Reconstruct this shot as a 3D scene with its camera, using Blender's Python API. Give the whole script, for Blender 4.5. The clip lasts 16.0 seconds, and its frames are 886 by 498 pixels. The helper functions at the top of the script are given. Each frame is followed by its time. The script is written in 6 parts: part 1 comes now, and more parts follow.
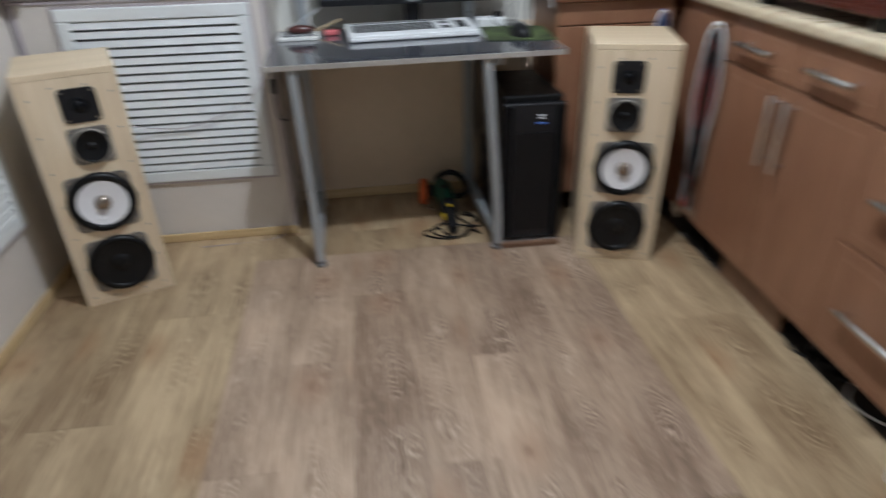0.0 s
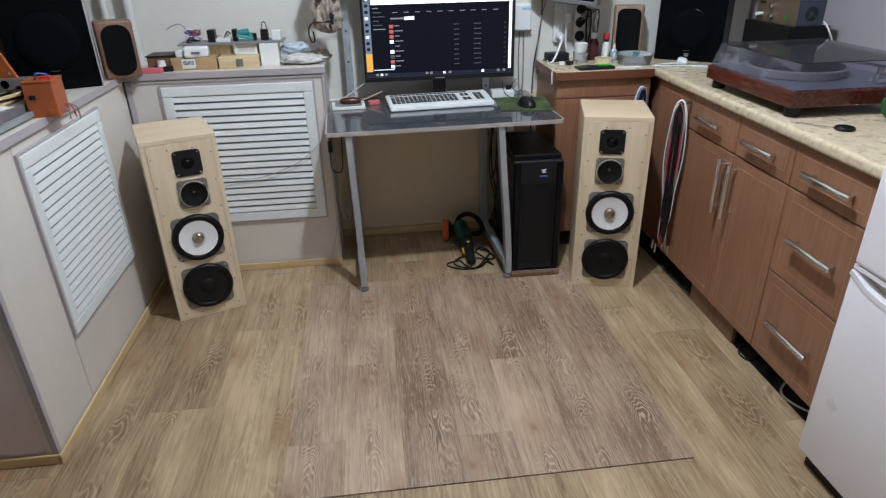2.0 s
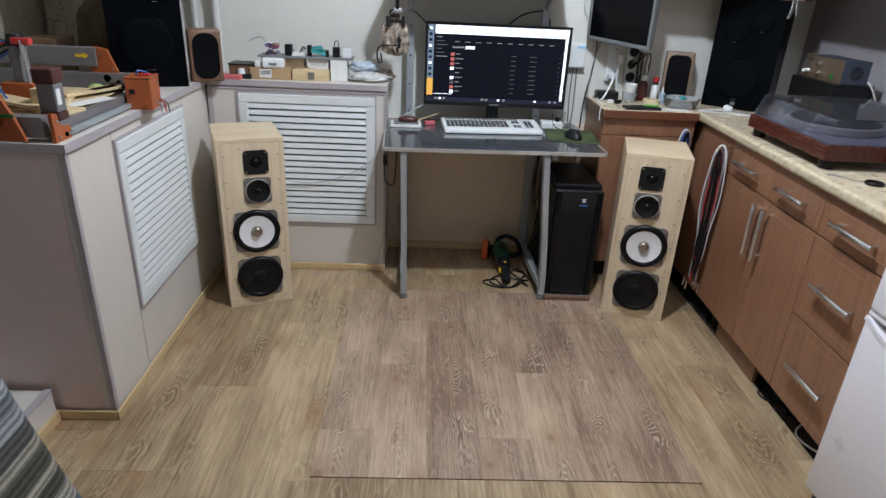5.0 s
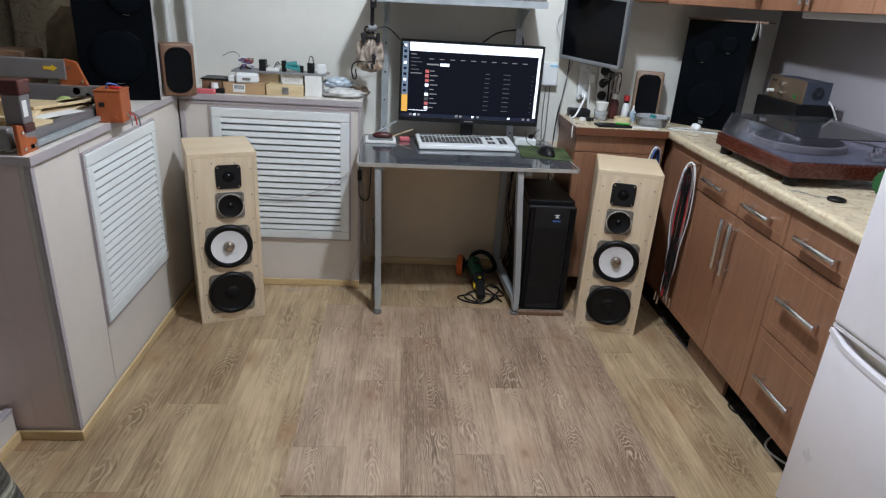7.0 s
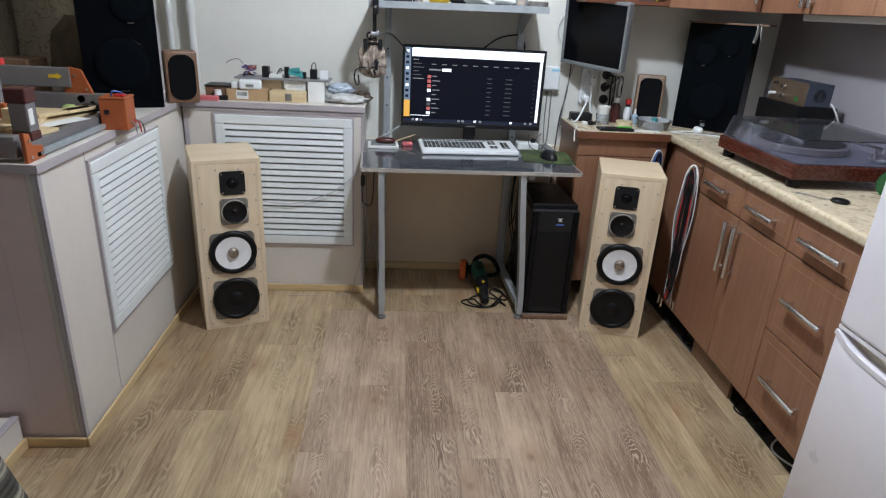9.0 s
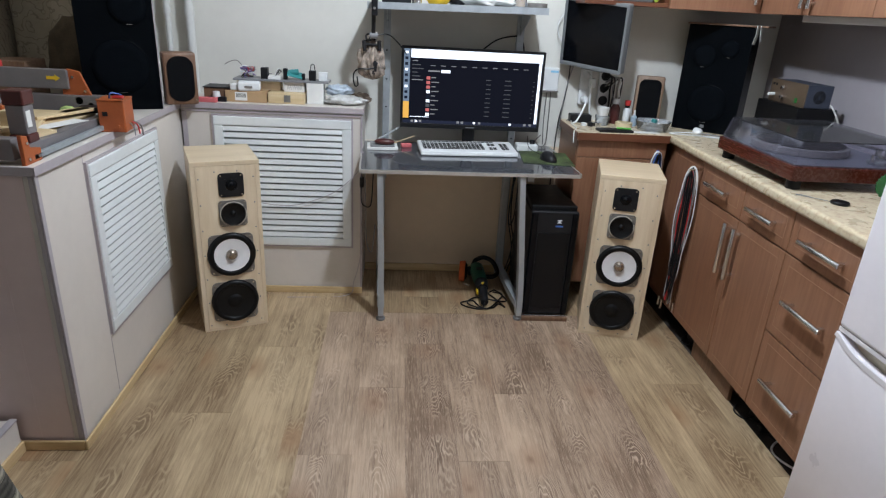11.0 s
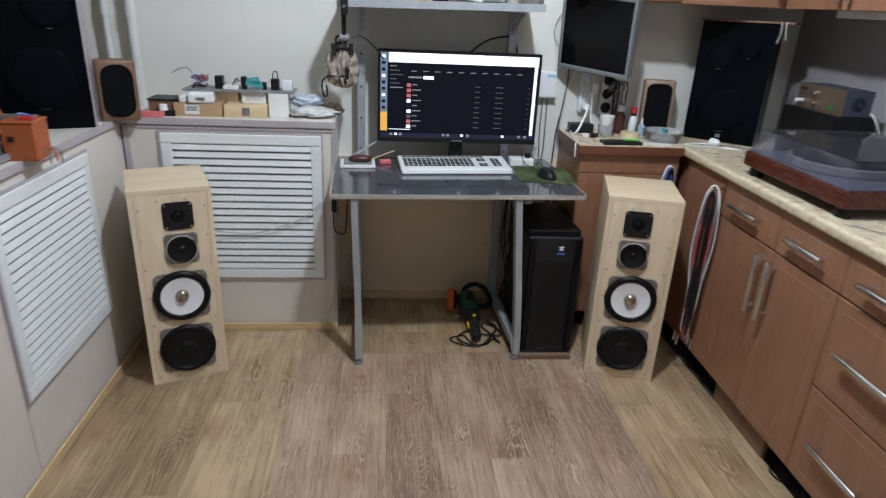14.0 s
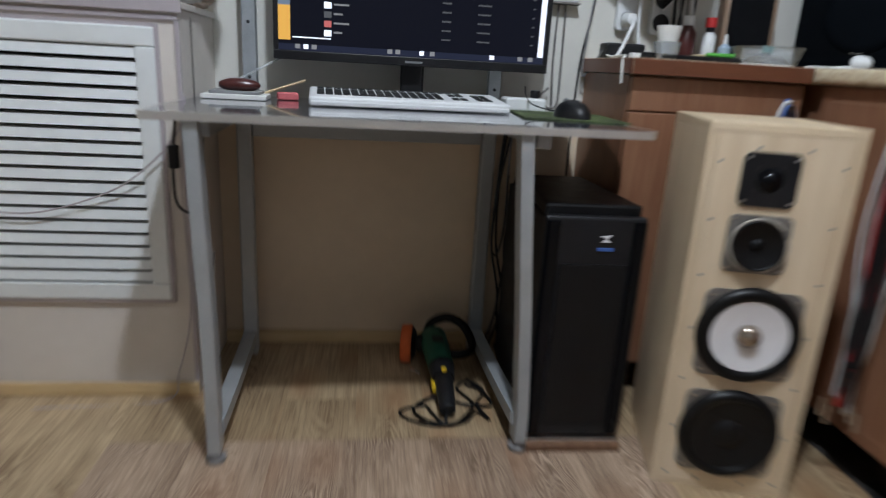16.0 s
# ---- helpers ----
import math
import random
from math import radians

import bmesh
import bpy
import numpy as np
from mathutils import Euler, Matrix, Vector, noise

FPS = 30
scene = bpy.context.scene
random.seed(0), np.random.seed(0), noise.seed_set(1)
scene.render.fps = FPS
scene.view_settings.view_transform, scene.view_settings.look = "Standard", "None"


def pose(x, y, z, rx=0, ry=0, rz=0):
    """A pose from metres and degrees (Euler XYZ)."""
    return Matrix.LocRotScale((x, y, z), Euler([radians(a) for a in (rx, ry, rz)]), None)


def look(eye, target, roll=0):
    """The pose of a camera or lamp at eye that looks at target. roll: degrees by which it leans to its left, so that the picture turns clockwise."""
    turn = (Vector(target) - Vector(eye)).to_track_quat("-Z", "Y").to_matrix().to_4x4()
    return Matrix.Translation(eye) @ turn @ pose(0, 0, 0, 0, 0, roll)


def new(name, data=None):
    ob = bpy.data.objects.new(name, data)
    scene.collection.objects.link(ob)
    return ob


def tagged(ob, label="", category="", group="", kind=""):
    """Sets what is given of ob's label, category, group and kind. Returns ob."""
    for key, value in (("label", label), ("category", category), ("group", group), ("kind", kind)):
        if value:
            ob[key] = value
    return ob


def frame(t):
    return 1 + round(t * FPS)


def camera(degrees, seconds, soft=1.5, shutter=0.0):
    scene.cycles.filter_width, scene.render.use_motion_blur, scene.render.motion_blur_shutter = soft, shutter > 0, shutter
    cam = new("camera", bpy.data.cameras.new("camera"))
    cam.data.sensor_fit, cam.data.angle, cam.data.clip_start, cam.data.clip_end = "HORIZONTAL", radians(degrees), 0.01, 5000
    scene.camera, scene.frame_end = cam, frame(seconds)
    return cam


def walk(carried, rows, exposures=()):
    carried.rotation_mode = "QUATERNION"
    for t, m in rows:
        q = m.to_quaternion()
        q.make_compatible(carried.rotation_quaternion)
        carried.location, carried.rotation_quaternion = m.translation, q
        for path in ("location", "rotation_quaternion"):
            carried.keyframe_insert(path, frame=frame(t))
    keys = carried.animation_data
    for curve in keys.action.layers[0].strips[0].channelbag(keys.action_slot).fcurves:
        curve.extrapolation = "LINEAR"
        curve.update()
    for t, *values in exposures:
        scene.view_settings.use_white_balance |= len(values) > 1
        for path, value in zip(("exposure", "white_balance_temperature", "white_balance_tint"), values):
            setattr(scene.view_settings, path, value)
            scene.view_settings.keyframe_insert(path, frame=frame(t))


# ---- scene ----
cam = camera(71.0, 16.0, soft=1.2, shutter=1.0)
PATH = [
    (0, (0.237, 0.339, 1.184), (0.444, 2.067, 0.198), -1.4),
    (0.5, (0.232, 0.149, 1.231), (0.662, 1.834, 0.243), 0.5),
    (1, (0.183, 0.002, 1.352), (0.421, 1.737, 0.386), -2.9),
    (1.5, (0.118, -0.107, 1.409), (0.308, 1.672, 0.517), -2.2),
    (2, (0.115, -0.121, 1.404), (0.311, 1.665, 0.525), -1.3),
    (2.5, (0.09, -0.145, 1.404), (0.211, 1.65, 0.531), -2.1),
    (3, (0.095, -0.199, 1.408), (0.051, 1.616, 0.57), -3.3),
    (3.4, (0.089, -0.21, 1.431), (-0.057, 1.61, 0.616), -6.0),
    (3.5, (0.051, -0.26, 1.381), (0.005, 1.583, 0.606), -6.6),
    (3.6, (0.049, -0.227, 1.432), (0.041, 1.588, 0.591), -6.7),
    (3.9, (0.055, -0.249, 1.414), (-0.026, 1.589, 0.63), -6.8),
    (4, (0.096, -0.245, 1.386), (0.122, 1.596, 0.605), -4.8),
    (4.1, (0.095, -0.273, 1.403), (0.173, 1.572, 0.635), -1.7),
    (4.5, (0.07, -0.27, 1.415), (0.056, 1.551, 0.59), -0.9),
    (5, (0.09, -0.282, 1.423), (0.17, 1.547, 0.619), 2.8),
    (7.5, (0.098, -0.287, 1.415), (0.259, 1.561, 0.667), 3.5),
    (8, (0.092, -0.288, 1.415), (0.248, 1.56, 0.666), 3.2),
    (8.5, (0.088, -0.288, 1.417), (0.245, 1.562, 0.674), 3.4),
    (9, (0.086, -0.29, 1.416), (0.237, 1.563, 0.681), 3.2),
    (11.5, (0.087, -0.281, 1.421), (0.241, 1.574, 0.689), 3.2),
    (12, (0.083, -0.279, 1.424), (0.243, 1.58, 0.703), 3.5),
    (12.5, (0.081, -0.277, 1.419), (0.231, 1.582, 0.698), 3.5),
    (13, (0.086, -0.252, 1.42), (0.284, 1.608, 0.714), 3.8),
    (13.5, (0.121, -0.133, 1.404), (0.366, 1.716, 0.684), 1.5),
    (14, (0.12, 0.112, 1.421), (0.314, 1.959, 0.679), 2.7),
    (14.5, (0.169, 0.327, 1.361), (0.466, 2.145, 0.581), 1.4),
    (15, (0.227, 0.622, 1.347), (0.569, 2.399, 0.496), 3.9),
    (15.5, (0.324, 0.883, 1.194), (0.578, 2.676, 0.345), 5.4),
    (16, (0.34, 1.169, 0.84), (0.578, 3.074, 0.279), 3.3),
]
walk(cam, [(t, look(eye, target, roll)) for t, eye, target, roll in PATH], exposures=[(0, -0.10), (1.5, -0.02), (13, -0.02), (14, -0.08), (16, -0.17)])

# ---- light ----
world = bpy.data.worlds.new("world")
world.use_nodes = True
world.node_tree.nodes["Background"].inputs[0].default_value = (0.5, 0.55, 0.65, 1)
world.node_tree.nodes["Background"].inputs[1].default_value = 0.02
scene.world = world


def lamp(name, kind, where, power, colour, size):
    data = bpy.data.lights.new(name, kind)
    data.energy, data.color = power, colour
    if kind == "AREA":
        data.shape, data.size = "DISK", size
    else:
        data.shadow_soft_size = size
    ob = new(name, data)
    ob.matrix_world = pose(*where)
    return ob


lamp("ceiling_bulb_light", "POINT", (0.47, 1.52, 2.50), 128, (0.85, 0.96, 1.10), 0.05)
# weak fill light, added to lift the panels the main bulb misses
lamp("added_fill_light", "POINT", (0.78, 0.70, 2.50), 9, (0.85, 0.96, 1.10), 0.06)


# ---- materials ----
def mat(name, base, rough=0.5, metal=0.0, vary=0.12, scale=8.0, bump=0.0, bump_scale=150.0, spec=0.5, coat=0.0, stretch=(1, 1, 1), obj_vary=0.0, stain=0.0):
    """A surface with colour drift at two scales, uneven gloss and fine relief."""
    m = bpy.data.materials.new(name)
    m.use_nodes = True
    nt = m.node_tree
    b = nt.nodes["Principled BSDF"]
    b.inputs["Metallic"].default_value = metal
    b.inputs["Specular IOR Level"].default_value = spec
    b.inputs["Coat Weight"].default_value = coat
    tc = nt.nodes.new("ShaderNodeTexCoord")
    mp = nt.nodes.new("ShaderNodeMapping")
    mp.inputs["Scale"].default_value = stretch
    nt.links.new(tc.outputs["Object"], mp.inputs[0])
    n1 = nt.nodes.new("ShaderNodeTexNoise")
    n1.inputs["Scale"].default_value, n1.inputs["Detail"].default_value = scale, 5
    n2 = nt.nodes.new("ShaderNodeTexNoise")
    n2.inputs["Scale"].default_value, n2.inputs["Detail"].default_value = scale * 9, 4
    nt.links.new(mp.outputs[0], n1.inputs["Vector"])
    nt.links.new(mp.outputs[0], n2.inputs["Vector"])
    add = nt.nodes.new("ShaderNodeMath")
    add.operation = "MULTIPLY_ADD"
    add.inputs[1].default_value = 0.45
    nt.links.new(n2.outputs[0], add.inputs[0])
    nt.links.new(n1.outputs[0], add.inputs[2])
    mr = nt.nodes.new("ShaderNodeMapRange")
    mr.inputs[1].default_value, mr.inputs[2].default_value = 0.45, 1.0
    mr.inputs[3].default_value, mr.inputs[4].default_value = 1 - vary, 1 + vary
    nt.links.new(add.outputs[0], mr.inputs[0])
    val = mr.outputs[0]
    if obj_vary:
        oi = nt.nodes.new("ShaderNodeObjectInfo")
        r = nt.nodes.new("ShaderNodeMapRange")
        r.inputs[3].default_value, r.inputs[4].default_value = 1 - obj_vary, 1 + obj_vary
        nt.links.new(oi.outputs["Random"], r.inputs[0])
        mu = nt.nodes.new("ShaderNodeMath")
        mu.operation = "MULTIPLY"
        nt.links.new(val, mu.inputs[0])
        nt.links.new(r.outputs[0], mu.inputs[1])
        val = mu.outputs[0]
    vm = nt.nodes.new("ShaderNodeVectorMath")
    vm.operation = "SCALE"
    vm.inputs[0].default_value = base[:3]
    nt.links.new(val, vm.inputs["Scale"])
    nt.links.new(vm.outputs[0], b.inputs["Base Color"])
    rr = nt.nodes.new("ShaderNodeMapRange")
    rr.inputs[3].default_value, rr.inputs[4].default_value = max(rough - 0.08, 0.02), min(rough + 0.1, 1)
    nt.links.new(n1.outputs[0], rr.inputs[0])
    nt.links.new(rr.outputs[0], b.inputs["Roughness"])
    if bump:
        n3 = nt.nodes.new("ShaderNodeTexNoise")
        n3.inputs["Scale"].default_value, n3.inputs["Detail"].default_value = bump_scale, 3
        nt.links.new(mp.outputs[0], n3.inputs["Vector"])
        bp = nt.nodes.new("ShaderNodeBump")
        bp.inputs["Strength"].default_value, bp.inputs["Distance"].default_value = bump, 0.002
        nt.links.new(n3.outputs[0], bp.inputs["Height"])
        nt.links.new(bp.outputs[0], b.inputs["Normal"])
    return m


def wood(name, dark, light, axis="z", scale=1.0, rough=0.45, ring=0.5, obj_vary=0.0, knots=0.0, contrast=1.0, bump=0.15):
    """Grain that runs along one axis: long fibres, broad figure, pores and a few knots."""
    m = bpy.data.materials.new(name)
    m.use_nodes = True
    nt = m.node_tree
    b = nt.nodes["Principled BSDF"]
    tc = nt.nodes.new("ShaderNodeTexCoord")
    src = tc.outputs["Object"]
    oi = nt.nodes.new("ShaderNodeObjectInfo")
    off = nt.nodes.new("ShaderNodeVectorMath")
    off.operation = "SCALE"
    off.inputs[0].default_value = (17.0, 31.0, 23.0)
    nt.links.new(oi.outputs["Random"], off.inputs["Scale"])
    sh = nt.nodes.new("ShaderNodeVectorMath")
    nt.links.new(src, sh.inputs[0])
    nt.links.new(off.outputs[0], sh.inputs[1])
    st = {"x": (0.08, 1, 1), "y": (1, 0.08, 1), "z": (1, 1, 0.08)}[axis]
    mp = nt.nodes.new("ShaderNodeMapping")
    mp.inputs["Scale"].default_value = [v * scale for v in st]
    nt.links.new(sh.outputs[0], mp.inputs[0])
    fib = nt.nodes.new("ShaderNodeTexNoise")
    fib.inputs["Scale"].default_value, fib.inputs["Detail"].default_value, fib.inputs["Roughness"].default_value = 70, 6, 0.65
    fig = nt.nodes.new("ShaderNodeTexNoise")
    fig.inputs["Scale"].default_value, fig.inputs["Detail"].default_value = 6, 3
    fig.inputs["Distortion"].default_value = 1.2
    nt.links.new(mp.outputs[0], fib.inputs["Vector"])
    nt.links.new(mp.outputs[0], fig.inputs["Vector"])
    rg = nt.nodes.new("ShaderNodeMath")
    rg.operation = "MULTIPLY"
    rg.inputs[1].default_value = 26.0
    nt.links.new(fig.outputs[0], rg.inputs[0])
    sn = nt.nodes.new("ShaderNodeMath")
    sn.operation = "SINE"
    nt.links.new(rg.outputs[0], sn.inputs[0])
    mx = nt.nodes.new("ShaderNodeMath")
    mx.operation = "MULTIPLY_ADD"
    mx.inputs[1].default_value = 0.16 * ring
    nt.links.new(sn.outputs[0], mx.inputs[0])
    nt.links.new(fib.outputs[0], mx.inputs[2])
    big = nt.nodes.new("ShaderNodeTexNoise")
    big.inputs["Scale"].default_value, big.inputs["Detail"].default_value = 4, 2
    nt.links.new(sh.outputs[0], big.inputs["Vector"])
    m2 = nt.nodes.new("ShaderNodeMath")
    m2.operation = "MULTIPLY_ADD"
    m2.inputs[1].default_value = 0.4
    nt.links.new(big.outputs[0], m2.inputs[0])
    nt.links.new(mx.outputs[0], m2.inputs[2])
    val = m2.outputs[0]
    if obj_vary:
        m3 = nt.nodes.new("ShaderNodeMath")
        m3.operation = "MULTIPLY_ADD"
        m3.inputs[1].default_value = obj_vary
        nt.links.new(oi.outputs["Random"], m3.inputs[0])
        nt.links.new(val, m3.inputs[2])
        val = m3.outputs[0]
    ramp = nt.nodes.new("ShaderNodeMapRange")
    mid = 0.72 + obj_vary / 2
    ramp.inputs[1].default_value, ramp.inputs[2].default_value = mid - 0.32 / contrast, mid + 0.32 / contrast
    nt.links.new(val, ramp.inputs[0])
    mc = nt.nodes.new("ShaderNodeMix")
    mc.data_type = "RGBA"
    mc.inputs[6].default_value, mc.inputs[7].default_value = (*dark, 1), (*light, 1)
    nt.links.new(ramp.outputs[0], mc.inputs[0])
    col = mc.outputs[2]
    if knots:
        mk = nt.nodes.new("ShaderNodeMapping")
        mk.inputs["Scale"].default_value = {"x": (0.5, 1, 1), "y": (1, 0.5, 1), "z": (1, 1, 0.5)}[axis]
        nt.links.new(sh.outputs[0], mk.inputs[0])
        vo = nt.nodes.new("ShaderNodeTexVoronoi")
        vo.inputs["Scale"].default_value = 4.2
        nt.links.new(mk.outputs[0], vo.inputs["Vector"])
        kr = nt.nodes.new("ShaderNodeMapRange")
        kr.inputs[1].default_value, kr.inputs[2].default_value, kr.inputs[3].default_value, kr.inputs[4].default_value = 0.02, 0.16, knots, 0
        nt.links.new(vo.outputs["Distance"], kr.inputs[0])
        mm = nt.nodes.new("ShaderNodeMix")
        mm.data_type = "RGBA"
        mm.inputs[7].default_value = (dark[0] * 0.45, dark[1] * 0.38, dark[2] * 0.33, 1)
        nt.links.new(kr.outputs[0], mm.inputs[0])
        nt.links.new(col, mm.inputs[6])
        col = mm.outputs[2]
    nt.links.new(col, b.inputs["Base Color"])
    rr = nt.nodes.new("ShaderNodeMapRange")
    rr.inputs[3].default_value, rr.inputs[4].default_value = rough - 0.08, rough + 0.12
    nt.links.new(fib.outputs[0], rr.inputs[0])
    nt.links.new(rr.outputs[0], b.inputs["Roughness"])
    bp = nt.nodes.new("ShaderNodeBump")
    bp.inputs["Strength"].default_value, bp.inputs["Distance"].default_value = bump, 0.001
    nt.links.new(fib.outputs[0], bp.inputs["Height"])
    nt.links.new(bp.outputs[0], b.inputs["Normal"])
    return m


def lino(name, dark, light, vein, obj_vary=0.2, figure=1.0, strong=0.72, wide=0.05, fleck=0.3, stain=0.0, rings=110.0):
    """Printed oak: arched figure down the middle of each plank, straight grain at its sides, pores and a few knots."""
    m = bpy.data.materials.new(name)
    m.use_nodes = True
    nt = m.node_tree
    b = nt.nodes["Principled BSDF"]

    def node(kind, op=None, **ins):
        n = nt.nodes.new(kind)
        if op:
            n.operation = op
        for k, v in ins.items():
            key = int(k[1:]) if k[0] == "i" and k[1:].isdigit() else k
            if hasattr(v, "is_output"):
                nt.links.new(v, n.inputs[key])
            else:
                n.inputs[key].default_value = v
        return n

    def math_(op, a, c=0.0, d=0.0):
        return node("ShaderNodeMath", op, i0=a, i1=c, i2=d).outputs[0]

    tc = node("ShaderNodeTexCoord")
    oi = node("ShaderNodeObjectInfo")
    rnd = oi.outputs["Random"]
    off = node("ShaderNodeVectorMath", "SCALE", i0=(7.0, 31.0, 3.0), Scale=rnd)
    sh = node("ShaderNodeVectorMath", "ADD", i0=tc.outputs["Object"], i1=off.outputs[0])
    P = sh.outputs[0]
    sep = node("ShaderNodeSeparateXYZ", i0=tc.outputs["Object"])
    st = node("ShaderNodeMapping", Vector=P, Scale=(1.0, 0.22, 1.0))
    warp = node("ShaderNodeTexNoise", Vector=st.outputs[0], Scale=9.0, Detail=3.0)
    warp2 = node("ShaderNodeTexNoise", Vector=st.outputs[0], Scale=40.0, Detail=3.0)
    shift = math_("MULTIPLY_ADD", math_("FRACT", math_("MULTIPLY", rnd, 7.31)), 0.07, -0.035)
    x = math_("ADD", sep.outputs[0], shift)
    xx = math_("MULTIPLY", math_("MULTIPLY", x, x), 95.0 * figure)
    f = math_("ADD", math_("MULTIPLY_ADD", sep.outputs[1], 1.15, xx), math_("MULTIPLY_ADD", warp.outputs[0], 1.5, math_("MULTIPLY", warp2.outputs[0], 0.10)))
    band = math_("MULTIPLY_ADD", math_("SINE", math_("MULTIPLY", f, rings)), 0.5, 0.5)
    veins = math_("POWER", band, 3.0)
    near = node("ShaderNodeMapRange", i0=math_("ABSOLUTE", x), i1=0.012, i2=wide, i3=1.0, i4=0.16).outputs[0]
    patchy = node("ShaderNodeMapRange", i0=node("ShaderNodeTexNoise", Vector=P, Scale=5.0, Detail=2.0).outputs[0], i1=0.4, i2=0.62, i3=0.05, i4=1.0).outputs[0]
    veins = math_("MULTIPLY", math_("MULTIPLY", veins, near), patchy)
    fs = node("ShaderNodeMapping", Vector=P, Scale=(1.0, 0.045, 1.0))
    fib = node("ShaderNodeTexNoise", Vector=fs.outputs[0], Scale=110.0, Detail=6.0, Roughness=0.7)
    broad = node("ShaderNodeTexNoise", Vector=node("ShaderNodeMapping", Vector=P, Scale=(1.0, 0.3, 1.0)).outputs[0], Scale=8.0, Detail=4.0)
    tone = math_("ADD", math_("MULTIPLY_ADD", fib.outputs[0], 1.0, math_("MULTIPLY", broad.outputs[0], 0.8)), math_("MULTIPLY", rnd, obj_vary))
    tone = math_("SUBTRACT", tone, math_("MULTIPLY", math_("MULTIPLY", near, patchy), 0.16))
    t01 = node("ShaderNodeMapRange", i0=tone, i1=0.60 + obj_vary / 2, i2=1.10 + obj_vary / 2).outputs[0]
    base = node("ShaderNodeMix")
    base.data_type = "RGBA"
    base.inputs[6].default_value, base.inputs[7].default_value = (*dark, 1), (*light, 1)
    nt.links.new(t01, base.inputs[0])
    vm = node("ShaderNodeMix")
    vm.data_type = "RGBA"
    vm.inputs[7].default_value = (*vein, 1)
    pores = node("ShaderNodeTexNoise", Vector=node("ShaderNodeMapping", Vector=P, Scale=(1.0, 0.09, 1.0)).outputs[0], Scale=230.0, Detail=2.0)
    pale = node("ShaderNodeMapRange", i0=pores.outputs[0], i1=0.53, i2=0.66, i3=0.0, i4=fleck).outputs[0]
    nt.links.new(math_("MAXIMUM", math_("MULTIPLY", veins, strong), pale), vm.inputs[0])
    nt.links.new(base.outputs[2], vm.inputs[6])
    kn = node("ShaderNodeTexVoronoi")
    kn.voronoi_dimensions = "2D"
    kn.inputs["Scale"].default_value = 3.4
    nt.links.new(node("ShaderNodeMapping", Vector=P, Scale=(1.0, 0.6, 1.0)).outputs[0], kn.inputs["Vector"])
    kr = node("ShaderNodeMapRange", i0=math_("MULTIPLY_ADD", warp2.outputs[0], 0.09, kn.outputs["Distance"]), i1=0.035, i2=0.10, i3=0.78, i4=0.0).outputs[0]
    km = node("ShaderNodeMix")
    km.data_type = "RGBA"
    km.inputs[7].default_value = (dark[0] * 0.42, dark[1] * 0.34, dark[2] * 0.28, 1)
    nt.links.new(kr, km.inputs[0])
    nt.links.new(vm.outputs[2], km.inputs[6])
    halo = node("ShaderNodeMapRange", i0=math_("MULTIPLY_ADD", warp.outputs[0], 0.25, kn.outputs["Distance"]), i1=0.16, i2=0.36, i3=stain, i4=0.0).outputs[0]
    hm = node("ShaderNodeMix")
    hm.data_type = "RGBA"
    hm.inputs[7].default_value = (light[0] * 0.62, light[1] * 0.48, light[2] * 0.40, 1)
    nt.links.new(halo, hm.inputs[0])
    nt.links.new(km.outputs[2], hm.inputs[6])
    nt.links.new(hm.outputs[2], b.inputs["Base Color"])
    nt.links.new(node("ShaderNodeMapRange", i0=fib.outputs[0], i3=0.30, i4=0.50).outputs[0], b.inputs["Roughness"])
    bp = node("ShaderNodeBump", Strength=0.10, Distance=0.0006, Height=fib.outputs[0])
    nt.links.new(bp.outputs[0], b.inputs["Normal"])
    return m


def glow(name, colour, strength):
    m = bpy.data.materials.new(name)
    m.use_nodes = True
    b = m.node_tree.nodes["Principled BSDF"]
    b.inputs["Base Color"].default_value = (0.002, 0.002, 0.003, 1)
    b.inputs["Roughness"].default_value = 0.3
    b.inputs["Specular IOR Level"].default_value = 0.06
    b.inputs["Emission Color"].default_value = (*colour, 1)
    b.inputs["Emission Strength"].default_value = strength
    return m


def acrylic(name, tint, haze, film=(0.35, 0.35, 0.38)):
    """A thin clear sheet: light passes straight, with a sheen and a film of dust."""
    m = bpy.data.materials.new(name)
    m.use_nodes = True
    nt = m.node_tree
    nt.nodes.remove(nt.nodes["Principled BSDF"])
    tr, gl, df = nt.nodes.new("ShaderNodeBsdfTransparent"), nt.nodes.new("ShaderNodeBsdfGlossy"), nt.nodes.new("ShaderNodeBsdfDiffuse")
    tr.inputs[0].default_value = (*tint, 1)
    gl.inputs["Roughness"].default_value = 0.06
    df.inputs[0].default_value = (*film, 1)
    fr_ = nt.nodes.new("ShaderNodeFresnel")
    fr_.inputs[0].default_value = 1.16
    dust, sheen = nt.nodes.new("ShaderNodeMixShader"), nt.nodes.new("ShaderNodeMixShader")
    dust.inputs[0].default_value = haze
    nt.links.new(tr.outputs[0], dust.inputs[1])
    nt.links.new(df.outputs[0], dust.inputs[2])
    nt.links.new(fr_.outputs[0], sheen.inputs[0])
    nt.links.new(dust.outputs[0], sheen.inputs[1])
    nt.links.new(gl.outputs[0], sheen.inputs[2])
    nt.links.new(sheen.outputs[0], nt.nodes["Material Output"].inputs[0])
    return m


